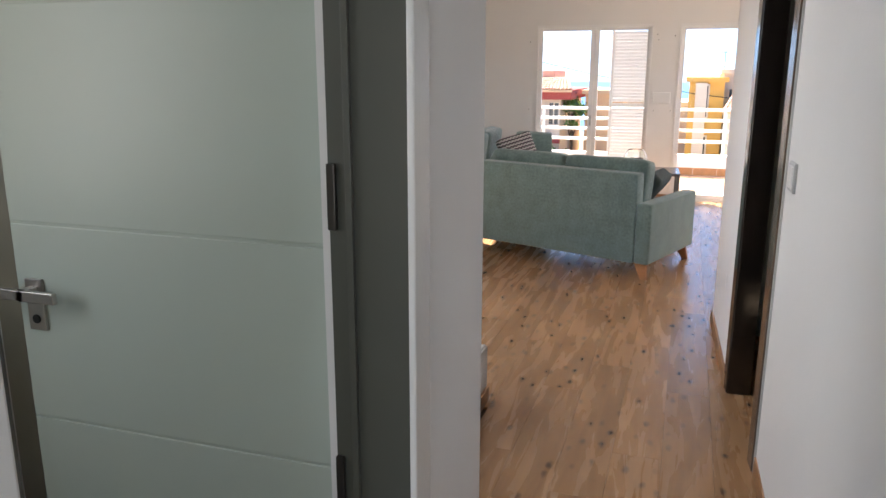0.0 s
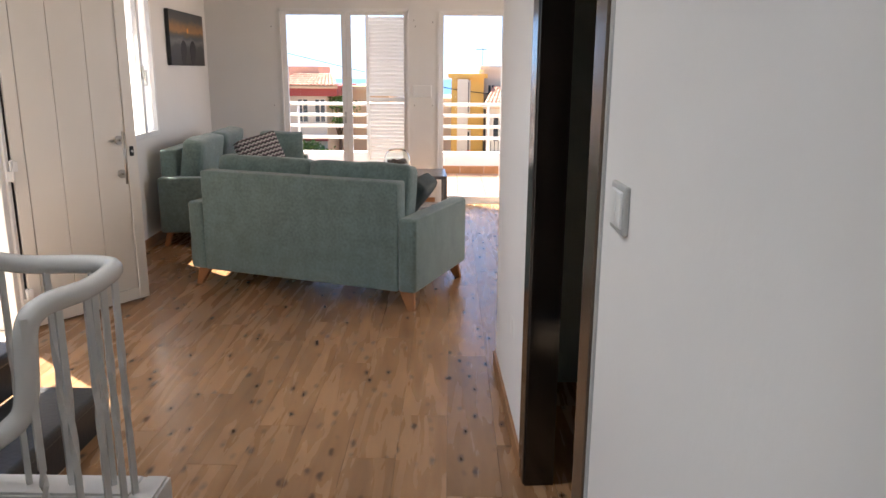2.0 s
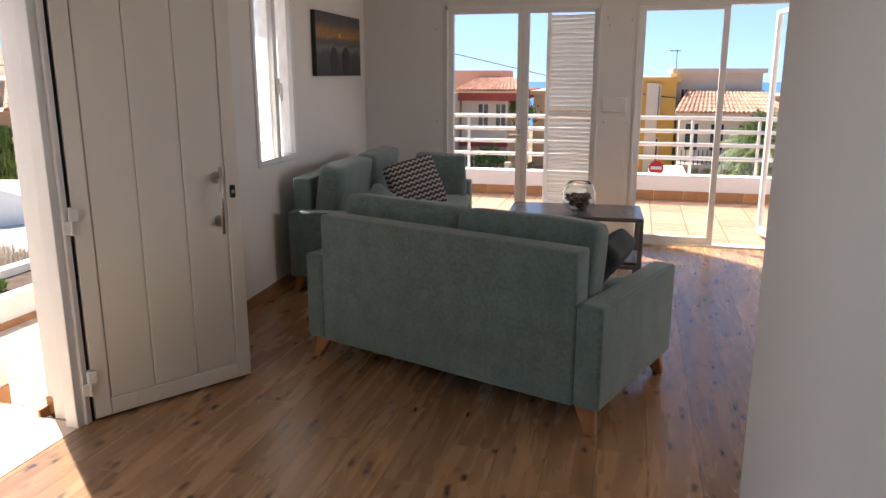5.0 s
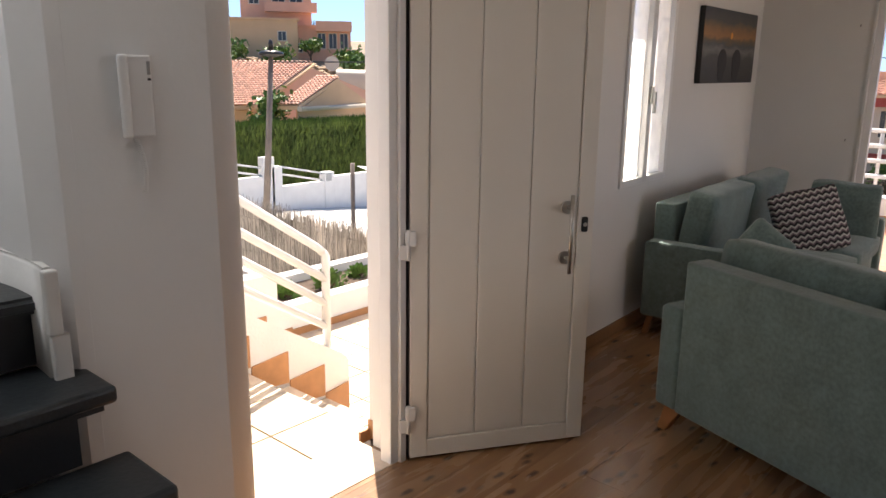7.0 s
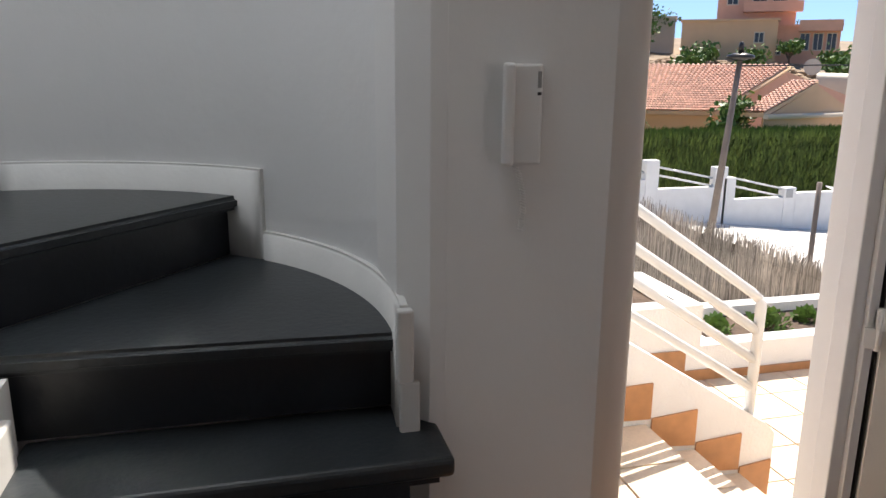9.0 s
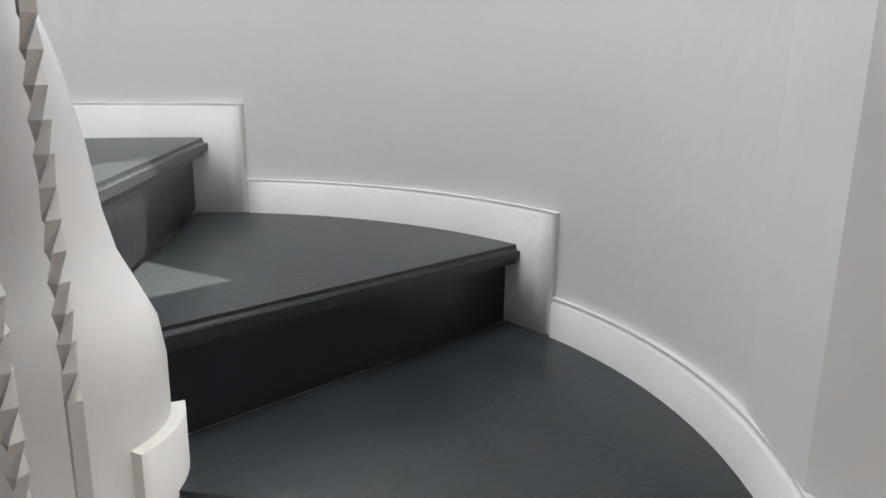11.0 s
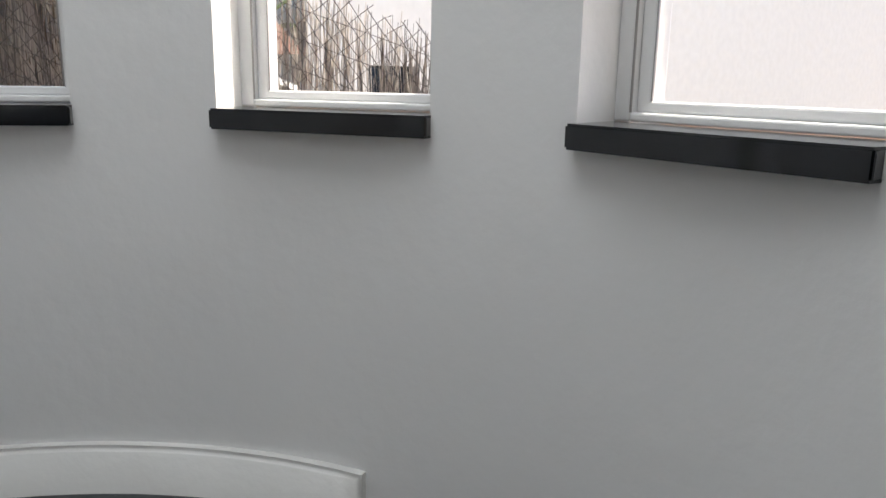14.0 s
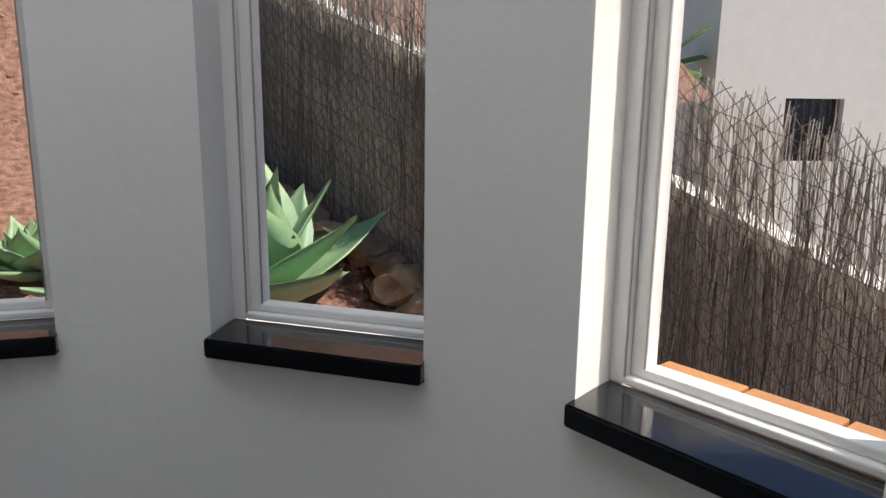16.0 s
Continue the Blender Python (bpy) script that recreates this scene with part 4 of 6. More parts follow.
def canvas_material():
    m = mat("printed_sunset_canvas", (0.1, 0.09, 0.08), 0.6)
    n, l = m.node_tree.nodes, m.node_tree.links
    b = n["Principled BSDF"]
    tc = n.new("ShaderNodeTexCoord")
    sp = n.new("ShaderNodeSeparateXYZ")
    l.new(tc.outputs["Generated"], sp.inputs[0])
    cr = n.new("ShaderNodeValToRGB")
    e = cr.color_ramp.elements
    e[0].position, e[0].color = 0.0, (0.025, 0.025, 0.028, 1)
    e[1].position, e[1].color = 1.0, (0.04, 0.05, 0.06, 1)
    for p, c in ((0.35, (0.06, 0.06, 0.06, 1)), (0.45, (0.16, 0.16, 0.16, 1)), (0.52, (0.07, 0.08, 0.09, 1)), (0.58, (0.12, 0.09, 0.06, 1)), (0.64, (0.34, 0.17, 0.06, 1)), (0.75, (0.22, 0.13, 0.06, 1)), (0.85, (0.07, 0.07, 0.07, 1))):
        k = cr.color_ramp.elements.new(p)
        k.color = c
    nz = n.new("ShaderNodeTexNoise")
    nz.inputs["Scale"].default_value, nz.inputs["Detail"].default_value = 7, 6
    l.new(tc.outputs["Generated"], nz.inputs["Vector"])
    ad = n.new("ShaderNodeMath")
    ad.operation = "MULTIPLY_ADD"
    ad.inputs[1].default_value, ad.inputs[2].default_value = 0.22, -0.11
    l.new(nz.outputs["Fac"], ad.inputs[0])
    a2 = n.new("ShaderNodeMath")
    l.new(sp.outputs["Z"], a2.inputs[0])
    l.new(ad.outputs[0], a2.inputs[1])
    l.new(a2.outputs[0], cr.inputs[0])
    l.new(cr.outputs[0], b.inputs["Base Color"])
    return m


part("print", box(-0.532, 0.532, 0.035, 0.037, -0.239, 0.239), canvas_material(), pic)
M_GLOW = mat("printed_orange", (0.85, 0.36, 0.05), 0.6, var=0.2)
M_PSTONE = mat("printed_dark_stone", (0.02, 0.02, 0.024), 0.6, var=0.3, scale=20)
part("printed_sun", tube([(0.0, 0.036, 0.075), (0.0, 0.0385, 0.075)], 0.022, 16), M_GLOW, pic)
for x, z, r in ((-0.14, -0.1, 0.09), (0.15, -0.1, 0.085), (-0.13, -0.17, 0.065), (0.16, -0.175, 0.06)):
    part("printed_stone", tube([(x, 0.036, z), (x, 0.0382 + r * 0.005, z)], r, 18), M_PSTONE, pic)


# ---- sofas ----
def leg_mesh(dx, dy):
    """A splayed, flattened and tapering leg with its foot at (dx, dy)."""
    bm = bmesh.new()
    rings = []
    for f in (0, 0.5, 1):
        z = 0.13 * (1 - f)
        w = 0.05 - 0.028 * f
        t = 0.02 - 0.004 * f
        c = Vector((dx * f, dy * f, z))
        rings.append([bm.verts.new(c + Vector((sx * w, sy * t, 0))) for sx, sy in ((-1, -1), (1, -1), (1, 1), (-1, 1))])
    for p, q in zip(rings, rings[1:]):
        for j in range(4):
            bm.faces.new((q[j], q[(j + 1) % 4], p[(j + 1) % 4], p[j]))
    bm.faces.new(rings[0])
    bm.faces.new(rings[-1][::-1])
    bmesh.ops.bevel(bm, geom=bm.edges[:], offset=0.004, segments=2, affect="EDGES")
    return bm


def sofa(L, D, m, label, seats=2):
    s = thing("sofa", label, "sofa", m)
    h = L / 2
    aw = 0.118
    body = soft_box(bmesh.new(), -h + aw - 0.01, h - aw + 0.01, 0.03, D - 0.03, 0.12, 0.36, 0.025, cuts=6, uneven=0.004)
    part("base", body, M_FABRIC, s)
    back = bmesh.new()
    add_box(back, -h + aw, h - aw, 0.0, 0.125, 0.115, 0.775, 0.014, 3)
    for f in back.faces:
        f.smooth = True
    part("backrest", back, M_FABRIC, s)
    for sx in (-1, 1):
        x0, x1 = (h - aw, h) if sx > 0 else (-h, -h + aw)
        arm = bmesh.new()
        add_box(arm, x0, x1, 0.0, D, 0.115, 0.565, 0.022, 4)
        for f in arm.faces:
            f.smooth = True
        part("armrest", arm, M_FABRIC, s)
        xs_ = h * sx - sx * 0.004
        seam = tube([(xs_, 0.012, 0.16), (xs_, 0.012, 0.55), (xs_, 0.04, 0.561), (xs_, D - 0.04, 0.561)], 0.003, 6)
        part("seam", seam, M_FABRIC, s)
    n = seats
    w = (L - 2 * aw) / n
    for i in range(n):
        x0 = -h + aw + i * w
        c = soft_box(bmesh.new(), x0 + 0.004, x0 + w - 0.004, 0.16, D + 0.01, 0.34, 0.47, 0.045, 0.1, seed=i, cuts=7)
        part("seat_cushion", c, M_FABRIC, s)
        c = soft_box(bmesh.new(), x0 + 0.004, x0 + w - 0.004, 0.0, 0.17, 0.0, 0.415, 0.042, 0.12, seed=i + 9, cuts=10, uneven=0.008)
        o = part("back_cushion", c, M_FABRIC, s)
        o.matrix_basis = Matrix.Translation((0, 0.125, 0.455)) @ Matrix.Rotation(radians(-8), 4, "X")
    for sx in (-1, 1):
        for sy in (0, 1):
            o = part("leg", leg_mesh(sx * 0.045, -0.03 if sy == 0 else 0.03), M_LEG, s)
            o.location = (sx * (h - 0.085), 0.06 if sy == 0 else D - 0.07, 0)
    return s


def cushion(name, label, size, m, material, puff=0.5):
    c = thing(name, label, "cushion", m)
    b = soft_box(bmesh.new(), -size / 2, size / 2, -0.055, 0.055, -size / 2, size / 2, 0.03, puff, seed=3, cuts=9)
    part("cover", b, material, c)
    return c


sofa1_m = Matrix.Translation((-0.738, 6.185, 0)) @ Matrix.Rotation(radians(-20.6), 4, "Z")
sofa(1.64, 0.885, sofa1_m, "sage green velvet two-seat sofa on splayed beech legs")
sofa2_m = Matrix.Translation((-2.16, 8.42, 0)) @ Matrix.Rotation(radians(-90 + 2.9), 4, "Z")
sofa(1.80, 0.96, sofa2_m, "sage green velvet sofa against the window wall with loose cushions", 2)


def zigzag_material():
    m = mat("zigzag_weave", (0.5, 0.5, 0.48), 0.85)
    n, l = m.node_tree.nodes, m.node_tree.links
    b = n["Principled BSDF"]
    tc = n.new("ShaderNodeTexCoord")
    sp = n.new("ShaderNodeSeparateXYZ")
    l.new(tc.outputs["Object"], sp.inputs[0])
    def math_(op, a, bb, c=None):
        q = n.new("ShaderNodeMath")
        q.operation = op
        for i, v in enumerate((a, bb, c)):
            if v is None:
                continue
            if hasattr(v, "links"):
                l.new(v, q.inputs[i])
            else:
                q.inputs[i].default_value = v
        return q.outputs[0]
    tri = math_("PINGPONG", sp.outputs["X"], 0.02)
    s = math_("ADD", sp.outputs["Z"], math_("MULTIPLY", tri, 0.8))
    fr = math_("FRACT", math_("MULTIPLY", s, 27.0), None)
    cr = n.new("ShaderNodeValToRGB")
    cr.color_ramp.interpolation = "CONSTANT"
    e = cr.color_ramp.elements
    e[0].position, e[0].color = 0.0, (0.02, 0.02, 0.022, 1)
    e[1].position, e[1].color = 0.68, (0.5, 0.49, 0.46, 1)
    k = cr.color_ramp.elements.new(0.4)
    k.color = (0.17, 0.12, 0.14, 1)
    l.new(fr, cr.inputs[0])
    l.new(cr.outputs[0], b.inputs["Base Color"])
    return m


M_ZIG = zigzag_material()
cushion("throw_cushion", "black and white zigzag woven cushion leaning on the sofa", 0.40,
        Matrix.Translation((-1.50, 8.45, 0.63)) @ Matrix.Rotation(radians(30), 4, "Z") @ Matrix.Rotation(radians(-16), 4, "X") @ Matrix.Rotation(radians(-16), 4, "Y"), M_ZIG)
cushion("throw_cushion", "plain grey green cushion propped on the sofa against its armrest", 0.42,
        Matrix.Translation((-1.45, 9.06, 0.61)) @ Matrix.Rotation(radians(8), 4, "Z") @ Matrix.Rotation(radians(12), 4, "X"), M_FABRIC)
cushion("throw_cushion", "small sage cushion leaning at the near end of the sofa", 0.26,
        Matrix.Translation((-1.52, 7.72, 0.58)) @ Matrix.Rotation(radians(30), 4, "Z") @ Matrix.Rotation(radians(-20), 4, "X") @ Matrix.Rotation(radians(38), 4, "Y"), M_FABRIC)
cushion("throw_cushion", "dark grey cushion lying against the armrest of the two-seat sofa", 0.38,
        sofa1_m @ Matrix.Translation((0.56, 0.50, 0.58)) @ Matrix.Rotation(radians(-80), 4, "Z") @ Matrix.Rotation(radians(-40), 4, "X"), M_DARKCUSHION)

# coffee table with shelf
ct = thing("coffee_table", "grey wood coffee table with steel frame and lower shelf", "table",
           Matrix.Translation((-0.26, 8.06, 0)) @ Matrix.Rotation(radians(3), 4, "Z"))
TW, TD, TH = 0.92, 0.52, 0.52
part("tabletop", box(-TW / 2, TW / 2, 0.0, TD, TH - 0.028, TH, 0.004), M_TABLETOP, ct)
part("shelf", box(-TW / 2 + 0.03, TW / 2 - 0.03, 0.03, TD - 0.03, 0.19, 0.21, 0.003), M_TABLETOP, ct)
for sx in (-1, 1):
    for y in (0.0, TD - 0.03):
        x = sx * (TW / 2 - 0.015)
        part("leg", box(x - 0.015, x + 0.015, y, y + 0.03, 0, TH - 0.028, 0.002), M_TABLEFRAME, ct)
for y in (0.0, TD - 0.03):
    part("rail", box(-TW / 2 + 0.03, TW / 2 - 0.03, y + 0.002, y + 0.028, 0.165, 0.19, 0.002), M_TABLEFRAME, ct)
for sx in (-1, 1):
    x = sx * (TW / 2 - 0.015)
    part("rail", box(x - 0.013, x + 0.013, 0.03, TD - 0.03, 0.165, 0.19, 0.002), M_TABLEFRAME, ct)

# bowl of pebbles
bw = thing("glass_bowl", "clear glass bowl half full of brown pebbles on a table", "bowl",
           Matrix.Translation((-0.25, 8.30, TH)))
prof = [(0.05, 0.0), (0.085, 0.02), (0.113, 0.06), (0.12, 0.10), (0.113, 0.145), (0.09, 0.185), (0.075, 0.2)]
bm = bmesh.new()
loops = []
for r, z in prof + [(p[0] - 0.004, p[1] + (0.004 if i == 6 else 0.0)) for i, p in reversed(list(enumerate(prof)))]:
    loops.append([bm.verts.new((r * math.cos(a), r * math.sin(a), max(z, 0.0) + (0.004 if len(loops) > 6 and z < 0.01 else 0))) for a in (2 * math.pi * k / 32 for k in range(32))])
for p, q in zip(loops, loops[1:]):
    for j in range(32):
        bm.faces.new((p[j], p[(j + 1) % 32], q[(j + 1) % 32], q[j])).smooth = True
bm.faces.new(loops[0][::-1])
bm.faces.new(loops[-1])
part("bowl", bm, M_BOWL, bw).visible_shadow = False
rnd = random.Random(4)
bm = bmesh.new()
for i in range(130):
    z = 0.02 + rnd.random() * 0.095
    rr = (0.112 - abs(z - 0.1) * 0.35 - 0.022) * math.sqrt(rnd.random())
    a = rnd.random() * 6.283
    r = bmesh.ops.create_icosphere(bm, subdivisions=1, radius=0.017)
    mm = Matrix.Translation((rr * math.cos(a), rr * math.sin(a), z)) @ Matrix.Rotation(rnd.random() * 6, 4, "Z") @ Matrix.Diagonal((1.2, 0.8, 0.7, 1))
    bmesh.ops.transform(bm, matrix=mm, verts=r["verts"])
o = part("pebbles", bm, M_PEBBLE, bw)
tagged(o, kind="stuff")


# ---- terrace and outdoors ----
GZ = -6.0
# terrace slab
bm = box(-2.8, 2.9, FY + 0.1, 13.0, -0.3, -0.035)
structure("terrace_floor", bm, M_GROUT, "grout bed of the terracotta terrace")
bm = box(-2.8, 2.9, 12.28, 12.52, -0.035, 0.27, 0.01)
structure("parapet", bm, M_STUCCO, "low white terrace parapet")
bm = box(2.9, 3.1, FY + 0.2, 12.52, -0.035, 0.27, 0.01)
structure("parapet", bm, M_STUCCO, "low white terrace parapet")
rl_ = thing("terrace_railing", "white tubular terrace railing on the low parapet", "railing")
for z in (0.475, 0.635, 0.79, 0.945):
    part("bar", tube([(-2.8, 12.38, z), (3.0, 12.38, z)], 0.024, 10), M_RAIL, rl_)
for x in (-2.7, -1.95, -0.62, 0.76, 1.5, 2.9):
    part("post", tube([(x, 12.40, 0.26), (x, 12.40, 0.95)], 0.018, 8), M_RAIL, rl_)

# entrance landing, steps and stringer
bm = box(-3.36, -2.36, 2.8, 5.64, -0.6, -0.045)
structure("entrance_landing", bm, M_GROUT, "bed of the tiled entrance landing")
tiles = []
for i, (y0, z) in enumerate(((5.64, -0.19), (5.90, -0.35), (6.15, -0.51), (6.40, -0.67))):
    bm = box(-3.36, -2.36, y0, y0 + (0.26 if i < 3 else 4.0), z - 0.5, z - 0.014)
    structure("entrance_step", bm, M_PATIO, "pale tiled outdoor step")
bm = box(-6.2, -3.36, 5.2, 10.4, -1.3, -0.68)
structure("lower_court", bm, M_PATIO, "pale tiled lower court")
bm = bmesh.new()
prof = [(5.1, 0.62), (5.6, 0.32), (6.30, -0.12), (6.34, -0.17), (6.34, -0.95), (5.1, -0.95)]
lo_ = [bm.verts.new((-3.47, y, z)) for y, z in prof]
hi_ = [bm.verts.new((-3.36, y, z)) for y, z in prof]
bm.faces.new(lo_)
bm.faces.new(hi_[::-1])
for i in range(len(prof)):
    j = (i + 1) % len(prof)
    bm.faces.new((lo_[j], lo_[i], hi_[i], hi_[j]))
bmesh.ops.recalc_face_normals(bm, faces=bm.faces[:])
structure("stringer", bm, M_STUCCO, "sloping white stringer wall beside the entrance steps")
# orange skirting triangles along the stringer
for y0, y1, zt, zb in ((5.10, 5.66, 0.165, -0.01), (5.66, 5.90, 0.01, -0.17), (5.90, 6.15, -0.14, -0.33), (6.15, 6.33, -0.30, -0.49)):
    bm = bmesh.new()
    f0 = [bm.verts.new((-3.358, y, z)) for y, z in ((y0, zb + 0.02), (y1, zb), (y1, zt), (y0 + 0.01, zt - 0.02))]
    f1 = [bm.verts.new((-3.348, v.co.y, v.co.z)) for v in f0]
    bm.faces.new(f0[::-1])
    bm.faces.new(f1)
    for i in range(4):
        bm.faces.new((f0[i], f0[(i + 1) % 4], f1[(i + 1) % 4], f1[i]))
    structure("skirting_tile", bm, M_TERRA_SKIRT, "stepped orange skirting tile")
structure("skirting_tile", box(-2.372, -2.236, 5.584, 5.599, -0.17, 0.06), M_TERRA_SKIRT, "orange skirting tile at the door jamb")
structure("skirting_tile", box(-2.372, -2.360, 5.53, 6.6, -0.25, 0.02), M_TERRA_SKIRT, "orange skirting tile at the house wall")
rail3 = thing("stair_railing", "white sloping tubular railing on the entrance stringer", "railing")
P0, P1 = Vector((-3.41, 5.1, 0)), Vector((-3.41, 6.225, 0))
for i, (za, zb) in enumerate(((1.26, 0.50), (1.08, 0.345), (0.93, 0.20), (0.76, 0.06))):
    pts = [(-3.41, 5.1, za), (-3.41, 6.17, zb + 0.035), (-3.41, 6.21, zb)] if i == 0 else [(-3.41, 5.1, za), (-3.41, 6.22, zb)]
    part("bar", tube(pts, 0.023, 10), M_RAIL, rail3)
part("post", tube([(-3.41, 6.22, -0.12), (-3.41, 6.225, 0.48), (-3.41, 6.205, 0.505)], 0.025, 10), M_RAIL, rail3)
part("post", tube([(-3.41, 5.1, 0.6), (-3.41, 5.1, 1.27)], 0.023, 10), M_RAIL, rail3)
# planters
def planter(name, x0, x1, y0, y1, zb, zt, label):
    bm = bmesh.new()
    t = 0.14
    add_box(bm, x0, x1, y0, y0 + t, zb, zt)
    add_box(bm, x0, x1, y1 - t, y1, zb, zt)
    add_box(bm, x0, x0 + t, y0 + t, y1 - t, zb, zt)
    add_box(bm, x1 - t, x1, y0 + t, y1 - t, zb, zt)
    structure(name, bm, M_STUCCO, label)
    structure("planter_soil", box(x0 + t, x1 - t, y0 + t, y1 - t, zb, zt - 0.08), M_EARTH, "dark soil in the planter")
planter("planter_low", -5.9, -5.0, 7.02, 9.2, -0.7, -0.40, "low white planter with shrubs in the court")
planter("planter_high", -5.9, -5.0, 5.2, 7.02, -0.7, -0.09, "white planter box in the court")
structure("skirting_tile", box(-4.998, -4.985, 6.9, 7.15, -0.68, -0.58), M_TERRA_SKIRT, "orange skirting tile along the planter")
structure("skirting_tile", box(-4.998, -4.985, 7.15, 9.2, -0.68, -0.60), M_TERRA_SKIRT, "orange skirting tile along the planter")
structure("skirting_tile", box(-4.998, -4.985, 5.3, 6.9, -0.68, -0.42), M_TERRA_SKIRT, "orange skirting tile along the planter")


def shrub(label, x, y, z, r, n, material=None, seed=1, size=0.05):
    s = thing("shrub", label, "shrub", Matrix.Translation((x, y, z)))
    rnd = random.Random(seed)
    bm = bmesh.new()
    for i in range(n):
        a, e = rnd.random() * 6.283, rnd.random() * 1.5
        d = Vector((math.cos(a) * math.cos(e), math.sin(a) * math.cos(e), math.sin(e)))
        p = d * r * rnd.uniform(0.35, 1.0)
        u = d.orthogonal().normalized() * size * rnd.uniform(0.3, 0.6)
        v = (d + Vector((rnd.uniform(-.6, .6), rnd.uniform(-.6, .6), rnd.uniform(-.2, .8)))).normalized() * size * rnd.uniform(0.8, 1.6)
        q = [bm.verts.new(p - u * 0.4), bm.verts.new(p + v * 0.5 - u), bm.verts.new(p + v), bm.verts.new(p + v * 0.5 + u)]
        bm.faces.new(q)
    part("leaves", bm, material or M_LEAF, s)
    bm = bmesh.new()
    for i in range(5):
        a = i * 1.3
        add_tube(bm, [(0, 0, 0), (math.cos(a) * r * 0.4, math.sin(a) * r * 0.4, r * 0.5)], [0.012, 0.005], 5)
    part("stems", bm, M_TRUNK, s)
    return s


shrub("small leafy green shrub growing in the white planter", -5.45, 7.45, -0.5, 0.12, 160, seed=2)
shrub("small leafy green shrub growing in the white planter", -5.4, 7.9, -0.5, 0.17, 220, seed=3)
shrub("small leafy green shrub growing in the white planter", -5.5, 8.35, -0.5, 0.11, 140, seed=5)


def cane_fence(name, label, p0, p1, z0a, z0b, ha, hb, n, seed, wires=4, lean=0.12, short=0.76, thin=1.0):
    """A reed screen from p0 to p1 with foot heights z0a, z0b and heights ha, hb."""
    f = thing(name, label, "fence")
    rnd = random.Random(seed)
    p0, p1 = Vector(p0), Vector(p1)
    d = (p1 - p0)
    nrm = Vector((-d.y, d.x)).normalized()
    bm = bmesh.new()
    for i in range(n):
        t = (i + rnd.random()) / n
        p = p0 + d * t + nrm * rnd.uniform(-0.012, 0.012)
        z0 = z0a + (z0b - z0a) * t
        h = (ha + (hb - ha) * t)
        z1 = z0 + h * (rnd.uniform(0.95, 1.02) if rnd.random() < 0.4 else rnd.uniform(short, 0.98)) + rnd.uniform(-0.02, 0.03)
        lx, ly = d.normalized() * rnd.uniform(-lean, lean)
        w = rnd.uniform(0.0012, 0.0034) * thin
        base = [Vector((p.x, p.y, z0)) + Vector((math.cos(a), math.sin(a), 0)) * w for a in (0.3, 2.4, 4.5)]
        top = [v + Vector((lx, ly, z1 - z0)) for v in base]
        b = [bm.verts.new(v) for v in base]
        t_ = [bm.verts.new(v) for v in top]
        for j in range(3):
            bm.faces.new((b[j], b[(j + 1) % 3], t_[(j + 1) % 3], t_[j]))
        bm.faces.new(t_)
    o = part("screen", bm, M_CANE, f)
    tagged(o, kind="stuff")
    # dark sheet added behind the court reeds, as the shade in their gaps
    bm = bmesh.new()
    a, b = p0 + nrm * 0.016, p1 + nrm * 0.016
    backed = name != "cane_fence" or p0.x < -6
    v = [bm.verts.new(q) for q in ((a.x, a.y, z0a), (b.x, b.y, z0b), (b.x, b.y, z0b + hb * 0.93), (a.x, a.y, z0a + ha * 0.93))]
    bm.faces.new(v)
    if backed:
        part("backing", bm, M_CANE_GAP, f)
    else:
        bm.free()
    for k in range(wires):
        g = (k + 0.5) / wires
        q0, q1 = p0 - nrm * 0.02, p1 - nrm * 0.02
        part("wire", tube([(q0.x, q0.y, z0a + ha * g), (q1.x, q1.y, z0b + hb * g)], 0.0016, 4), M_WIRE, f)
    return f


cane_fence("cane_fence", "weathered grey brown cane fence behind the entrance court", (-6.4, 6.2), (-6.4, 10.6), -0.7, -1.9, 1.46, 1.15, 4200, 7)

# ground, road and garden wall across the road
bm = bmesh.new()
g = [(-6.45, -3000), (-6.45, 3000), (-3000, 3000), (-3000, -3000)]
# one sheet, sloping away towards the sea
NX, NY = 40, 40
def ground_z(x, y):
    z = -2.6 - 0.04 * max(0, y - 14) if y < 60 else -4.4 - 0.15 * (y - 60) ** 0.9
    z = max(z, -60)
    if x < -6 and y < 60:
        z2 = -1.75 + 0.0
        k = min(1, (-x - 6) / 4)
        z = z * (1 - k) + (-1.75 - 0.10 * (y - 11) * (1 if y > 11 else 0.2)) * k
    if -12 < x < -3.3 and y < 8:
        z = max(z, min(0.2, 1.0 - 0.4 * y) - 0.4) if y < 6 else z
    if x < -22:
        z = max(z, min(6.0, -2.4 + 0.115 * (-x - 22)))
        if y > 90:
            z -= (y - 90) * 0.12
            z = max(z, -60)
    return z
xs = [-3000, -900, -300, -150, -110, -90, -75, -60, -48, -38, -30, -26, -22, -18, -14, -11, -9, -7.5, -6.5, -5, -3.5, -3.3, -2, 2, 6, 12, 20, 35, 60, 120, 400, 3000]
ys = [-3000, -300, -60, -20, 0, 3, 6, 8, 10, 12, 14, 16, 19, 22, 26, 30, 36, 44, 52, 60, 75, 90, 120, 160, 220, 320, 500, 900, 3000]
grid = [[bm.verts.new((x, y, ground_z(x, y))) for x in xs] for y in ys]
for r0, r1 in zip(grid, grid[1:]):
    for i in range(len(xs) - 1):
        bm.faces.new((r0[i], r0[i + 1], r1[i + 1], r1[i])).smooth = True
structure("ground", bm, M_GROUND, "dry hillside ground falling towards the sea")
structure("sea", box(-4000, 4000, 330, 4800, -52.2, -52), M_SEA, "calm blue sea to the horizon")


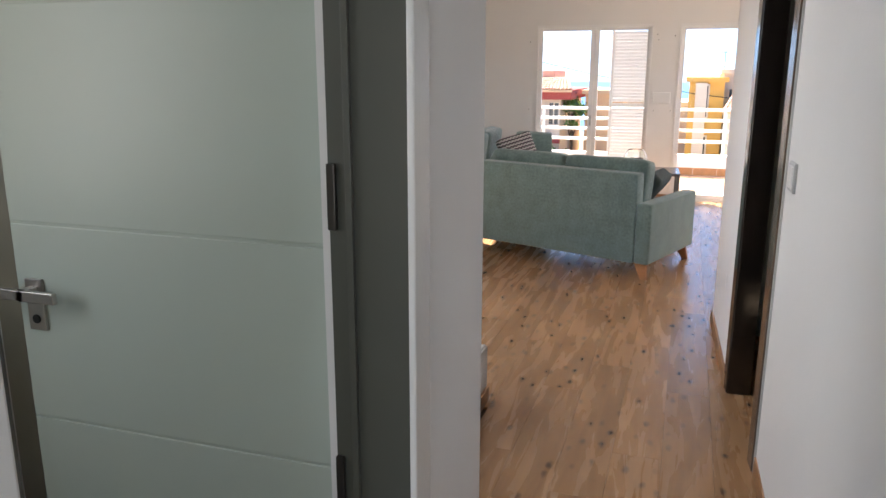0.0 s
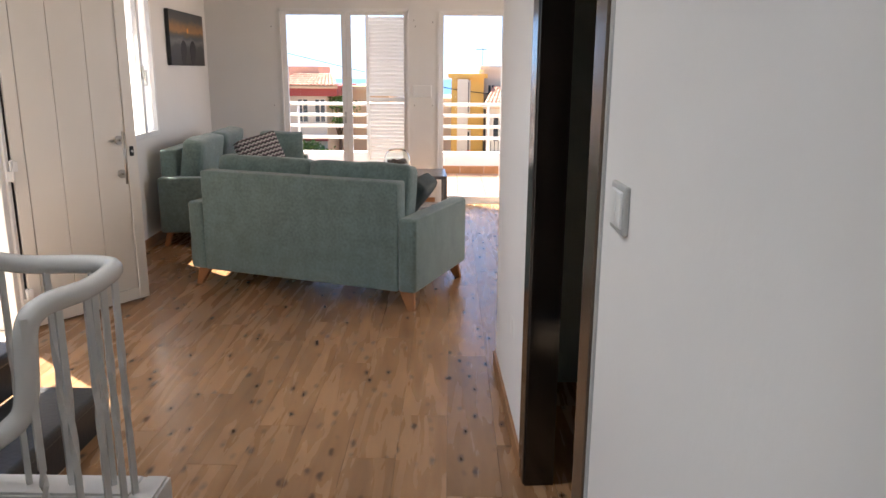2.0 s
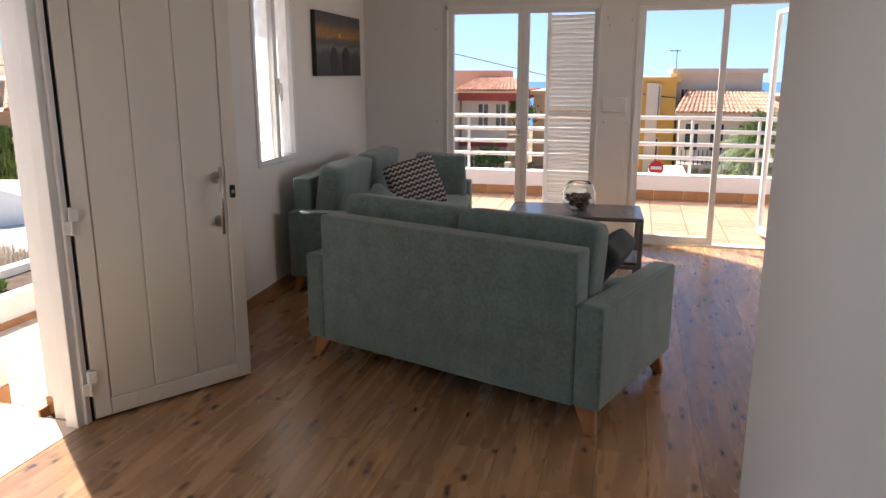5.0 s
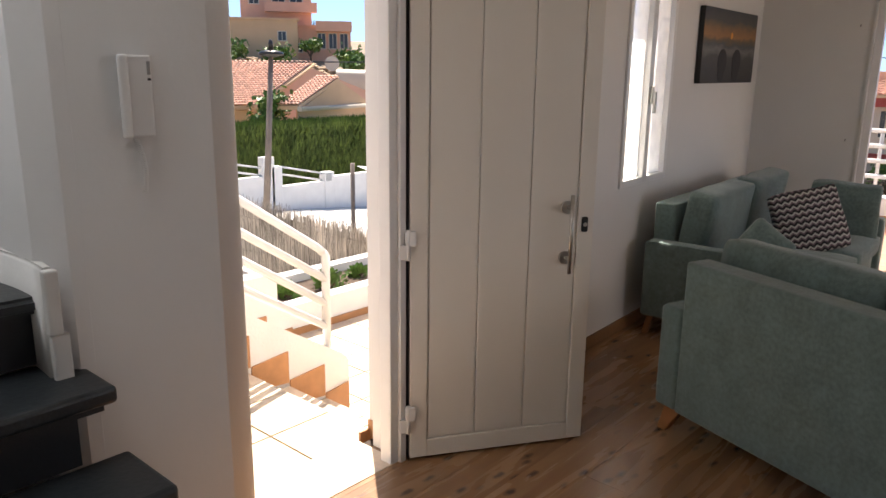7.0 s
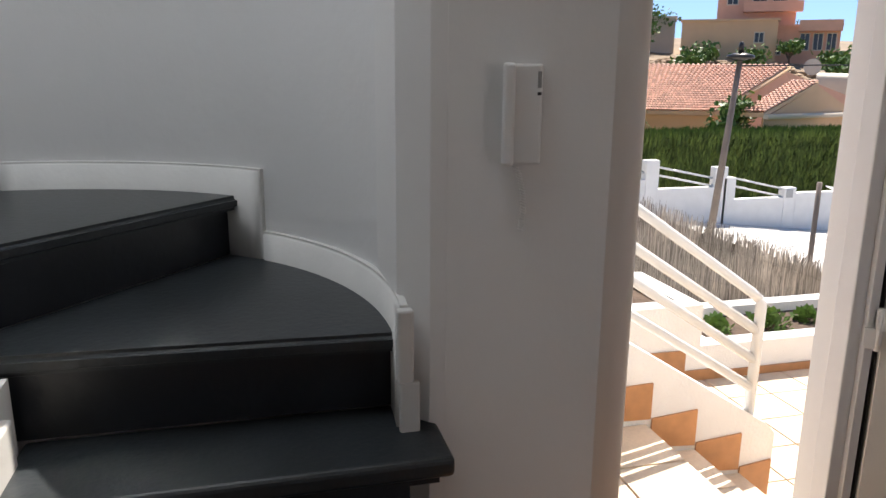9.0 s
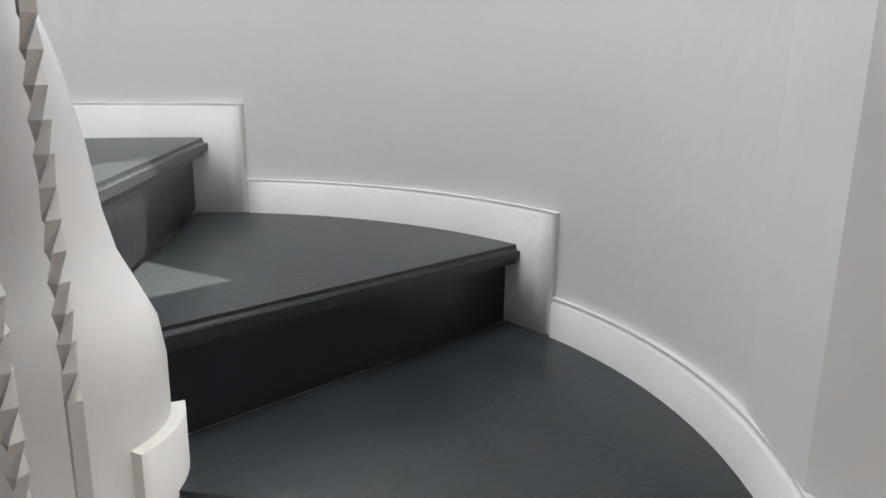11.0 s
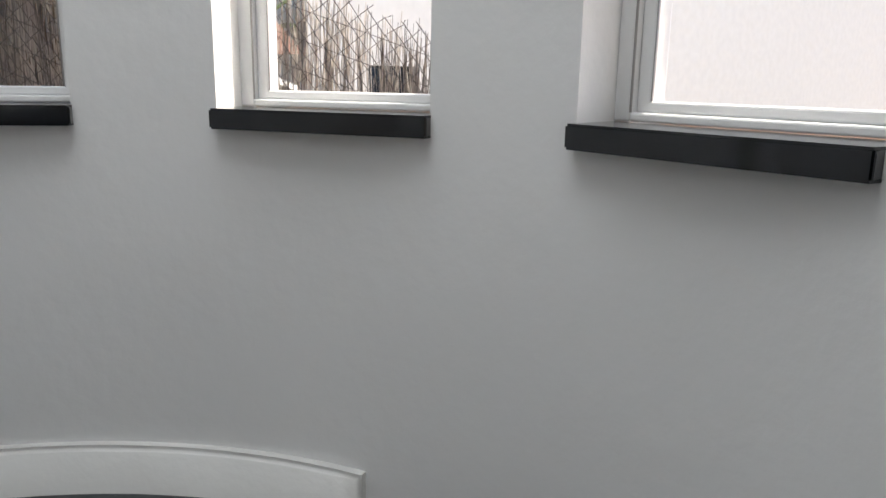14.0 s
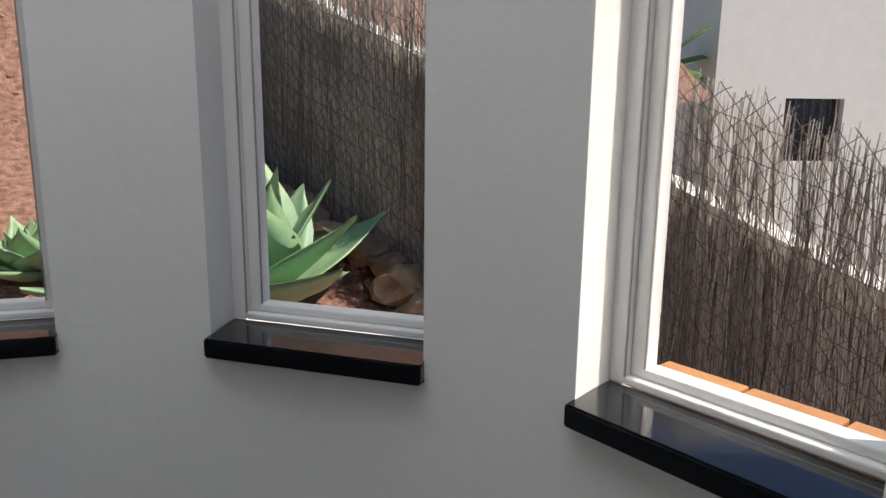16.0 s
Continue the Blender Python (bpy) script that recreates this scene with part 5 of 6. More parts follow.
# ---- far side of the road, seen through the front door ----
def roof_tiles(parent, corners, nu, nv, label=""):
    """Rows of curved tiles over a sloping quad: eave left, eave right, ridge right, ridge left."""
    a, b, c, d = [Vector(q) for q in corners]
    bm = bmesh.new()
    nrm = (b - a).cross(d - a).normalized()
    if nrm.z < 0:
        nrm = -nrm
    for j in range(nv):
        for i in range(nu):
            v0, v1 = j / nv, (j + 1.12) / nv
            u0, u1 = i / nu, (i + 0.94) / nu
            lift0, lift1 = 0.055, 0.02
            ring = []
            for v, lf in ((v0, lift0), (min(v1, 1.02), lift1)):
                e0, e1 = a + (b - a) * u0, a + (b - a) * u1
                r0, r1 = d + (c - d) * u0, d + (c - d) * u1
                p, q = e0 + (r0 - e0) * v, e1 + (r1 - e1) * v
                w = (q - p).length * 0.5
                ring.append([bm.verts.new(p + (q - p) * f + nrm * (lf + h * w * 0.75)) for f, h in ((0, 0), (0.22, 0.72), (0.5, 1), (0.78, 0.72), (1, 0))])
            for k in range(4):
                bm.faces.new((ring[0][k], ring[0][k + 1], ring[1][k + 1], ring[1][k]))
            bm.faces.new(ring[0][::-1])
    o = part("tile", bm, M_ROOF, parent, label)
    tagged(o, kind="stuff")
    bm = bmesh.new()
    lo = [bm.verts.new(Vector(q) - Vector((0, 0, 0.12))) for q in corners]
    hi = [bm.verts.new(Vector(q)) for q in corners]
    bm.faces.new(lo[::-1])
    bm.faces.new(hi)
    for k in range(4):
        bm.faces.new((lo[k], lo[(k + 1) % 4], hi[(k + 1) % 4], hi[k]))
    bmesh.ops.recalc_face_normals(bm, faces=bm.faces[:])
    part("roof_deck", bm, M_PEACH, parent)


def window_on(parent, x, y, z, w, h, axis, frame_mat=None, depth=0.1):
    """A recessed window: dark pane with a frame, on a wall face of constant x or y (towards the house)."""
    bm = bmesh.new()
    fr = bmesh.new()
    t = 0.09
    if axis == "y":
        add_box(bm, x, x + w, y - 0.02, y + depth, z, z + h)
        for q in ((x - t, x, z - t, z + h + t), (x + w, x + w + t, z - t, z + h + t), (x, x + w, z - t, z), (x, x + w, z + h, z + h + t), (x + w / 2 - 0.03, x + w / 2 + 0.03, z, z + h)):
            add_box(fr, q[0], q[1], y - 0.07, y + 0.02, q[2], q[3])
    else:
        add_box(bm, x - depth, x + 0.02, y, y + w, z, z + h)
        for q in ((y - t, y, z - t, z + h + t), (y + w, y + w + t, z - t, z + h + t), (y, y + w, z - t, z), (y, y + w, z + h, z + h + t), (y + w / 2 - 0.03, y + w / 2 + 0.03, z, z + h)):
            add_box(fr, x - 0.02, x + 0.07, q[0], q[1], q[2], q[3])
    o = part("window", fr, frame_mat or M_STUCCO, parent)
    part("pane", bm, M_DARKWIN, o)


# road wall with piers and rails, gate post with its plate
gw = thing("garden_wall", "white stuccoed garden wall with piers and rails along the road", "wall")
segs = [(8.0, 10.6, -0.62, -1.25), (10.6, 12.9, -0.75, -1.40), (12.9, 14.6, -0.98, -1.75), (15.05, 16.55, -1.30, -2.2)]
for y0, y1, zt, zb in segs:
    part("wall", box(-16.2, -16.0, y0, y1, zb - 1.2, zt - 0.22), M_STUCCO, gw)
for y0, zt in ((10.45, -0.42), (12.75, -0.52), (14.58, -0.72), (14.82, -0.98), (16.55, -1.28)):
    part("pier", box(-16.22, -15.98, y0, y0 + 0.34, -4.2, zt, 0.02), M_STUCCO, gw)
for y0, y1, z in ((13.09, 14.58, -0.98), (10.8, 12.75, -0.8), (15.16, 16.55, -1.30)):
    for k in (0.08, 0.27):
        part("rail", tube([(-16.1, y0, z + k + 0.02), (-16.1, y1, z + k - 0.28)], 0.025, 8), M_RAIL, gw)
part("wall", box(-16.2, -16.0, 16.9, 24.0, -6.0, -1.42), M_STUCCO, gw)
part("house_number", box(-15.98, -15.965, 16.6, 16.78, -1.52, -1.32), M_OFFPLASTIC, gw, "small grey number plate")
structure("pavement", box(-15.98, -13.0, 2, 30, -3.6, -2.62), M_PAVE, "pale concrete pavement")


def hedge(label, x0, x1, y0, y1, z0, z1, n, seed):
    h = thing("hedge", label, "hedge")
    rnd = random.Random(seed)
    part("core", box(x0 + 0.12, x1 - 0.12, y0, y1, z0, z1 - 0.08), M_HEDGE, h)
    bm = bmesh.new()
    for i in range(n):
        y = rnd.uniform(y0, y1)
        if rnd.random() < 0.8:
            x, z = x1 - rnd.random() * 0.16, rnd.uniform(z0, z1)
        else:
            x, z = rnd.uniform(x0, x1), z1 - rnd.random() * 0.08
        l, w = rnd.uniform(0.08, 0.22), rnd.uniform(0.012, 0.035)
        p = Vector((x + 0.02 * math.sin(y * 9) + 0.05 * math.sin(y * 2.3), y, z))
        u = Vector((rnd.uniform(-.3, .5), rnd.uniform(-1, 1), 0)).normalized() * w
        up = Vector((rnd.uniform(0, 0.25), rnd.uniform(-0.2, 0.2), 1)) * l
        q = [bm.verts.new(p - u), bm.verts.new(p + u), bm.verts.new(p + up * 0.6 + u * 0.7), bm.verts.new(p + up)]
        bm.faces.new(q)
    part("foliage", bm, M_HEDGE, h)
    return h


hedge("tall clipped dark green cypress hedge behind the garden wall", -19.4, -17.9, 4.0, 21.6, -4.0, -0.18, 70000, 5)

# street lamp of wood
lp = thing("street_lamp", "leaning brown wooden street pole with round lamp head", "street lamp")
part("pole", tube([(-13.6, 12.85, -2.7), (-13.52, 13.0, -0.4), (-13.5, 13.17, 1.75)], [0.08, 0.07, 0.05], 12), M_POLE, lp)
part("lamp_head", tube([(-13.5, 13.17, 1.70), (-13.5, 13.17, 1.74), (-13.5, 13.17, 1.80), (-13.5, 13.17, 1.84)], [0.1, 0.27, 0.25, 0.1], 20), M_DARKSTEEL, lp)
part("cap", tube([(-13.5, 13.17, 1.84), (-13.5, 13.17, 1.98), (-13.5, 13.17, 2.06)], [0.06, 0.05, 0.02], 12), M_DARKSTEEL, lp)
# shade sail and its post
sp = thing("shade_sail", "white triangular shade sail strung from a grey post", "sail")
part("post", tube([(-9.2, 11.56, -2.5), (-9.2, 11.56, 0.02)], 0.035, 10), M_POLE, sp)
bm = bmesh.new()
N = 8
v = {}
A, B, C = Vector((-9.15, 11.6, -0.02)), Vector((-6.8, 13.4, -0.95)), Vector((-9.4, 15.4, -0.55))
for i in range(N + 1):
    for j in range(N + 1 - i):
        a, b = i / N, j / N
        p = A * (1 - a - b) + B * a + C * b
        p.z -= 1.6 * a * b * 0.5 + 0.8 * (1 - a - b) * a * 0.5
        v[i, j] = bm.verts.new(p)
for i in range(N):
    for j in range(N - i):
        bm.faces.new((v[i, j], v[i + 1, j], v[i, j + 1])).smooth = True
        if i + j < N - 1:
            bm.faces.new((v[i + 1, j], v[i + 1, j + 1], v[i, j + 1])).smooth = True
part("sail", bm, M_SAIL, sp)
bm = bmesh.new()
rx, ry = (-15.99, -14, -11, -9, -7.5, -6.6), (3, 6, 8, 10, 12, 14, 16, 19, 22, 26, 30, 36)
rows_ = [[bm.verts.new((x, y, ground_z(-18 if x < -14 else x, y) + 0.04)) for x in rx] for y in ry]
for a, b in zip(rows_, rows_[1:]):
    for i in range(len(rx) - 1):
        bm.faces.new((a[i], a[i + 1], b[i + 1], b[i]))
structure("road", bm, M_PAVE, "pale sunlit concrete road")

# red-tiled bungalow
hs = thing("house", "peach bungalow with red tiled roof behind the hedge", "house")
roof_tiles(hs, [(-22.5, 18.85, 0.17), (-23.9, 16.6, 0.15), (-28.3, 19.0, 1.66), (-25.18, 23.62, 1.66)], 30, 22)


def wall_under(parent, name, outline, depth, z0, material):
    """An upright wall under an outline of top points, with a depth towards the back."""
    bm = bmesh.new()
    back = Vector((-0.75, 0.5, 0)) * depth
    top = [Vector(q) for q in outline]
    poly = [Vector((top[0].x, top[0].y, z0))] + top + [Vector((top[-1].x, top[-1].y, z0))]
    f0 = [bm.verts.new(q) for q in poly]
    f1 = [bm.verts.new(q + back) for q in poly]
    bm.faces.new(f0)
    bm.faces.new(f1[::-1])
    for k in range(len(poly)):
        q = (k + 1) % len(poly)
        bm.faces.new((f0[k], f1[k], f1[q], f0[q]))
    bmesh.ops.recalc_face_normals(bm, faces=bm.faces[:])
    return part(name, bm, material, parent)


wall_under(hs, "gable", [(-22.75, 18.8, -0.05), (-25.4, 23.6, 1.5), (-28.5, 31.0, -0.05)], 0.4, -5, M_SALMON)
wall_under(hs, "wall", [(-24.4, 16.4, 0.02), (-22.75, 18.8, 0.02)], 5.0, -5, M_PEACH)
part("fascia", tube([(-22.62, 18.95, 0.05), (-25.25, 23.68, 1.6)], 0.09, 4), M_PEACH, hs)
roof_tiles(hs, [(-19.25, 18.23, 0.32), (-20.03, 18.01, 0.29), (-21.21, 20.58, 1.16), (-20.33, 20.86, 1.17)], 6, 16)
wall_under(hs, "gable", [(-19.35, 18.3, 0.15), (-20.38, 20.9, 1.06), (-21.6, 23.6, 0.1)], 0.8, -5, M_PEACH)
part("eave_band", tube([(-19.2, 18.25, 0.22), (-20.4, 21.0, 0.16), (-21.5, 23.6, 0.12)], 0.1, 4), M_CREAM, hs)
dish = tube([(-24.3, 23.9, 1.62), (-24.25, 23.86, 1.63), (-24.2, 23.82, 1.64)], [0.1, 0.28, 0.3], 16)
part("satellite_dish", dish, M_CREAM, hs)
hs2 = thing("house", "peach house with pale tiled roof beyond the hedge", "house")
roof_tiles(hs2, [(-30, 33.5, -0.35), (-30, 41, -0.35), (-34, 42, 1.2), (-34, 38.0, 1.2)], 18, 8)
part("wall", box(-38, -30.6, 32.5, 42, -6, -0.4), M_PEACH, hs2)


def tree(label, x, y, z, h, r, n, seed, material=None, size=0.25):
    t = thing("tree", label, "tree", Matrix.Translation((x, y, z)))
    rnd = random.Random(seed)
    bm = tube([(0, 0, 0), (0.05, 0, h * 0.45), (0, 0.05, h * 0.8)], [r * 0.12, r * 0.08, r * 0.03], 8)
    limbs = []
    for i in range(6):
        a = i * 1.05 + rnd.random()
        e = Vector((math.cos(a) * r * 0.6, math.sin(a) * r * 0.6, h * rnd.uniform(0.6, 0.95)))
        add_tube(bm, [(0, 0, h * 0.4), e * 0.6 + Vector((0, 0, h * 0.15)), e], [r * 0.05, r * 0.03, r * 0.015], 5)
        limbs.append(e)
    part("trunk", bm, M_TRUNK, t)
    bm = bmesh.new()
    limbs.append(Vector((0, 0, h * 0.9)))
    for i in range(n):
        c = limbs[i % len(limbs)]
        d = Vector((rnd.gauss(0, 1), rnd.gauss(0, 1), rnd.gauss(0, 0.8)))
        p = c + d * r * 0.27
        u = Vector((rnd.gauss(0, 1), rnd.gauss(0, 1), rnd.gauss(0, 1))).normalized() * size * 0.35
        w = Vector((rnd.gauss(0, 1), rnd.gauss(0, 1), rnd.gauss(0, 1))).normalized() * size
        bm.faces.new([bm.verts.new(p - u), bm.verts.new(p + w * 0.5), bm.verts.new(p + u + w * 0.2), bm.verts.new(p - w * 0.4)])
    part("crown", bm, material or M_LEAF, t)
    return t


def palm(label, x, y, z, trunk, r, n, seed, drop=0.9):
    t = thing("palm_tree", label, "tree", Matrix.Translation((x, y, z)))
    rnd = random.Random(seed)
    bm = tube([(0, 0, 0), (0.03, 0, trunk * 0.5), (0, 0, trunk)], [r * 0.12, r * 0.10, r * 0.13], 12)
    part("trunk", bm, M_TRUNK, t)
    bm = bmesh.new()
    for i in range(n):
        a = i * 2.399
        el = radians(78 - 105 * (i / n))
        d = Vector((math.cos(a) * math.cos(el), math.sin(a) * math.cos(el), math.sin(el)))
        L = r * rnd.uniform(0.85, 1.1)
        pts = [Vector((0, 0, trunk)) + d * L * s + Vector((0, 0, -drop * L * s * s * (0.25 + 0.5 * math.cos(el)))) for s in [k / 12 for k in range(13)]]
        add_tube(bm, pts[::2], [0.03 * r * 0.5 * (1 - 0.12 * k) for k in range(7)], 4, cap=False)
        for k in range(2, 13):
            p = pts[k]
            along = (pts[k] - pts[k - 1]).normalized()
            sd = along.cross(Vector((0, 0, 1))).normalized()
            ll = r * 0.26 * math.sin(math.pi * (0.12 + 0.8 * k / 12)) * rnd.uniform(0.8, 1.1)
            for s in (-1, 1):
                for q in (0, 0.5):
                    b0 = p - along * (L / 12) * q
                    tip = b0 + sd * s * ll * 0.8 + along * ll * 0.6 + Vector((0, 0, -ll * 0.35 + rnd.uniform(-.03, .03)))
                    bm.faces.new([bm.verts.new(b0 - along * r * 0.012), bm.verts.new(b0 + along * r * 0.012), bm.verts.new(tip)])
    part("fronds", bm, M_PALM, t)
    return t


palm("small green palm tree beside the tiled bungalow", -23.5, 15.6, -3.2, 3.6, 1.4, 34, 3)
tree("bushy green garden tree behind the clipped hedge", -20.6, 18.0, -3.0, 3.7, 0.7, 1000, 8, size=0.22)


def block(label, x0, x1, y0, y1, z0, z1, material, wins=(), axis="x", parapet=True, balconies=()):
    b = thing("apartment_building", label, "building")
    part("wall", box(x0, x1, y0, y1, z0, z1), material, b)
    part("roof", box(x0 - 0.2, x1 + 0.2, y0 - 0.2, y1 + 0.2, z1, z1 + 0.25), material, b)
    for q in wins:
        if axis == "x":
            window_on(b, x1, q[0], q[1], q[2], q[3], "x", M_CREAM)
        else:
            window_on(b, q[0], y0, q[1], q[2], q[3], "y", M_CREAM)
    for q in balconies:
        if axis == "x":
            bm = box(x1, x1 + 1.6, q[0], q[0] + q[2], q[1], q[1] + 0.25)
            add_box(bm, x1 + 1.45, x1 + 1.6, q[0], q[0] + q[2], q[1] + 0.25, q[1] + 1.1)
        else:
            bm = box(q[0], q[0] + q[2], y0 - 1.4, y0, q[1], q[1] + 0.2)
            add_box(bm, q[0], q[0] + q[2], y0 - 1.4, y0 - 1.28, q[1] + 0.2, q[1] + 1.0)
        part("balcony", bm, material, b)
    return b




def villa(label, a, b, depth, z0, z1, material, wins=(), balcony=None):
    """A hillside block whose front runs from a to b; windows are (along, sill, width, height) on the front."""
    v_ = thing("apartment_building", label, "building")
    a, b = Vector((*a, 0)), Vector((*b, 0))
    L = (b - a).length
    v_.matrix_world = Matrix.Translation(a) @ Matrix.Rotation(math.atan2(b.y - a.y, b.x - a.x), 4, "Z")
    part("wall", box(0, L, 0, depth, z0, z1), material, v_)
    part("roof", box(-0.15, L + 0.15, -0.15, depth, z1, z1 + 0.18), material, v_)
    for x, z, w, h in wins:
        window_on(v_, x, 0.0, z, w, h, "y", M_CREAM)
    if balcony:
        x0, x1, z = balcony
        bm = box(x0, x1, -1.3, 0, z, z + 0.2)
        add_box(bm, x0, x1, -1.3, -1.18, z + 0.2, z + 0.95)
        part("balcony", bm, material, v_)
    return v_


villa("long buff rendered villa base wall on the hillside", (-64.2, 42.8), (-59.6, 49.5), 6, -1, 5.75, M_PEACH, [(6.3, 3.9, 0.7, 0.8)])
villa("large salmon villa high on the hillside", (-68.2, 49.0), (-64.2, 54.9), 7, 4, 12.5, M_SALMON, [(0.9, 7.7, 0.9, 1.0), (3.2, 7.6, 1.2, 1.6), (5.0, 7.6, 1.2, 1.6)], balcony=(2.4, 7.6, 6.9))
villa("salmon villa wing with columned windows on the hillside", (-62.3, 50.8), (-58.6, 55.3), 6, 0, 5.35, M_SALMON, [(2.6, 3.3, 0.7, 1.4), (3.7, 3.3, 0.7, 1.4), (4.8, 3.3, 0.7, 1.4), (0.4, 2.9, 0.6, 0.8)], balcony=(2.4, 5.9, 4.9))
villa("pale villa beside the hillside trees", (-72.0, 40.0), (-69.0, 45.0), 5, 2, 6.4, M_CREAM, [(2, 4.4, 1, 1.1)])
wl = thing("retaining_wall", "long buff retaining wall on the hillside", "wall")
part("wall", tube([(-38.3, 36.0, 0.2), (-32.5, 43.0, 0.0)], 1.5, 4), M_CREAM, wl)
for i, (x, y, z, h, r) in enumerate([(-70.5, 43.5, 3.4, 3.4, 1.9), (-68.5, 41.0, 3.2, 2.6, 1.6), (-60.5, 42.5, 1.2, 2.2, 1.5), (-57.5, 45.5, 1.0, 1.9, 1.3), (-58.4, 50.0, 1.4, 2.4, 1.0), (-50.0, 47.5, 0.9, 1.7, 1.3), (-55, 38.0, 0.9, 1.5, 1.2), (-46.0, 44.5, 0.6, 1.5, 1.1)]):
    tree("dark hillside shrub tree among the villas", x, y, z, h, r, 420, 20 + i, size=0.5)
for i, (x, y) in enumerate([(-62.0, 53.4), (-60.6, 55.6)]):
    palm("small palm on the villa roof terrace", x, y, 5.3, 0.5, 0.45, 12, 40 + i)
rb = random.Random(9)
bm = bmesh.new()
for i in range(260):
    x, y = rb.uniform(-62, -46), rb.uniform(34, 48)
    r = rb.uniform(0.15, 0.5)
    q = bmesh.ops.create_icosphere(bm, subdivisions=1, radius=r)
    bmesh.ops.transform(bm, matrix=Matrix.Translation((x, y, ground_z(x, y) + r * 0.3)) @ Matrix.Rotation(rb.random() * 6, 4, "Z") @ Matrix.Diagonal((1.3, 0.9, 0.6, 1)), verts=q["verts"])
rk = link("hillside_scrub", bm, M_STONE)
tagged(rk, "scattered stones and scrub on the hillside", "stones", kind="stuff")
# overhead cable of the street
cb = thing("overhead_cable", "thin black overhead cable crossing the street", "cable")
part("cable", tube([(-13.5, 13.2, 1.6), (-30, 40, 1.9), (-60, 80, 5.2)], 0.02, 4), M_BLACK, cb)

# ---- sea side, seen through the terrace doors ----
def sloped_roof(parent, x0, x1, y0, y1, z0, z1, ridge_y, nu, nv):
    roof_tiles(parent, [(x0, y0, z0), (x1, y0, z0), (x1 - 0.7, ridge_y, z1), (x0 + 0.7, ridge_y, z1)], nu, nv)


n1 = thing("house", "cream house with dark red eaves and tiled roof", "house")
part("wall", box(-9.6, -6.95, 45, 54, -9, -0.05), M_CREAM, n1)
part("eave_band", box(-9.9, -6.3, 44.6, 54, -0.05, 0.5), M_REDREND, n1, "dark red rendered eave band")
sloped_roof(n1, -9.9, -6.2, 44.4, 54, 0.5, 1.15, 47.5, 16, 6)
part("chimney_block", box(-11.5, -7.8, 47.6, 52, 0.4, 1.62), M_SALMON, n1)
for x in (-8.6, -7.6):
    window_on(n1, x, 45, -1.5, 0.55, 1.25, "y", M_CREAM)
window_on(n1, -9.3, 45, -4.6, 0.9, 1.4, "y", M_CREAM)
part("lower_band", box(-9.8, -6.9, 44.7, 45.0, -2.6, -2.3), M_REDREND, n1)
n2 = thing("house", "dark red and cream house front beside the street", "house")
part("wall", box(-14, -9.7, 43, 54, -9, 0.4), M_CREAM, n2)
part("band", box(-14, -9.65, 42.8, 43.0, -1.4, -0.6), M_REDREND, n2)
window_on(n2, -11.4, 43, -3.0, 0.8, 1.3, "y", M_CREAM)
fc = thing("iron_fence", "dark iron street fence with cream posts", "fence")
for i in range(34):
    part("bar", box(-12 + i * 0.18, -11.96 + i * 0.18, 40, 40.04, -4.6, -3.0), M_DARKSTEEL, fc)
for x in (-12.2, -9.2, -6.2):
    part("post", box(x, x + 0.3, 39.9, 40.2, -5, -2.9), M_CREAM, fc)
part("rail", box(-12, -6, 40.0, 40.04, -3.1, -3.02), M_DARKSTEEL, fc)
block("peach house seen between the terrace door leaves", -5.9, -3.6, 48, 56, -9, 0.2, M_PEACH, [], axis="y")
block("row of pale low houses by the sea", -6.5, -0.5, 60, 70, -12, -1.6, M_CREAM, [(-5.5, -4, 1, 1.2), (-3.5, -4, 1, 1.2)], axis="y")
block("white house with small windows by the sea", -3.4, 0.2, 52, 58, -9, -0.6, M_CREAM, [(-2.8, -2.6, 0.7, 1.2), (-1.2, -2.6, 0.7, 1.2)], axis="y")
block("ochre yellow house with narrow cream bay", 0.2, 2.05, 45, 54, -9, 1.0, M_OCHRE, [(0.9, -0.9, 0.3, 1.7), (0.75, -3.3, 0.5, 1.3)], axis="y")
part("bay", box(0.55, 1.15, 44.7, 45.0, -9, 0.95), M_CREAM, [o for o in bpy.data.objects if o.name.startswith("apartment_building")][-1])
b5 = block("cream box house with a slit window and flat roof", 2.05, 6.4, 46, 54, -9, 1.45, M_CREAM, [(2.35, -0.9, 0.35, 1.5)], axis="y")
n3 = thing("house", "grey brown house with dark and buff tiled roof", "house")
part("wall", box(2.2, 6.9, 42.5, 46, -9, -0.5), M_CREAM, n3)
sloped_roof(n3, 1.9, 7.2, 42.0, 46, -0.45, 0.5, 45.5, 24, 6)
for x in (2.5, 3.7, 5.0):
    window_on(n3, x, 42.5, -2.3, 0.6, 1.3, "y", M_CREAM)
part("balcony", box(2.2, 5.0, 41.4, 42.5, -3.1, -2.9), M_CREAM, n3)
for x in (2.3, 3.2, 4.1, 4.9):
    part("column", box(x, x + 0.2, 41.4, 41.6, -6.5, -3.1), M_CREAM, n3)
for k in range(14):
    part("bar", box(2.3 + k * 0.2, 2.34 + k * 0.2, 41.4, 41.44, -2.9, -2.2), M_DARKSTEEL, n3)
block("salmon terraced houses near the shore", 7.6, 13.5, 55, 62, -12, -0.2, M_SALMON, [(8, -2, 0.8, 1.2), (10, -2, 0.8, 1.2)], axis="y")
block("white low garage by the street", 1.0, 2.2, 38, 41, -9, -3.2, M_STUCCO, [(1.3, -4.6, 0.6, 0.9)], axis="y")
an = thing("roof_aerial", "thin metal television aerial on the flat roof", "aerial")
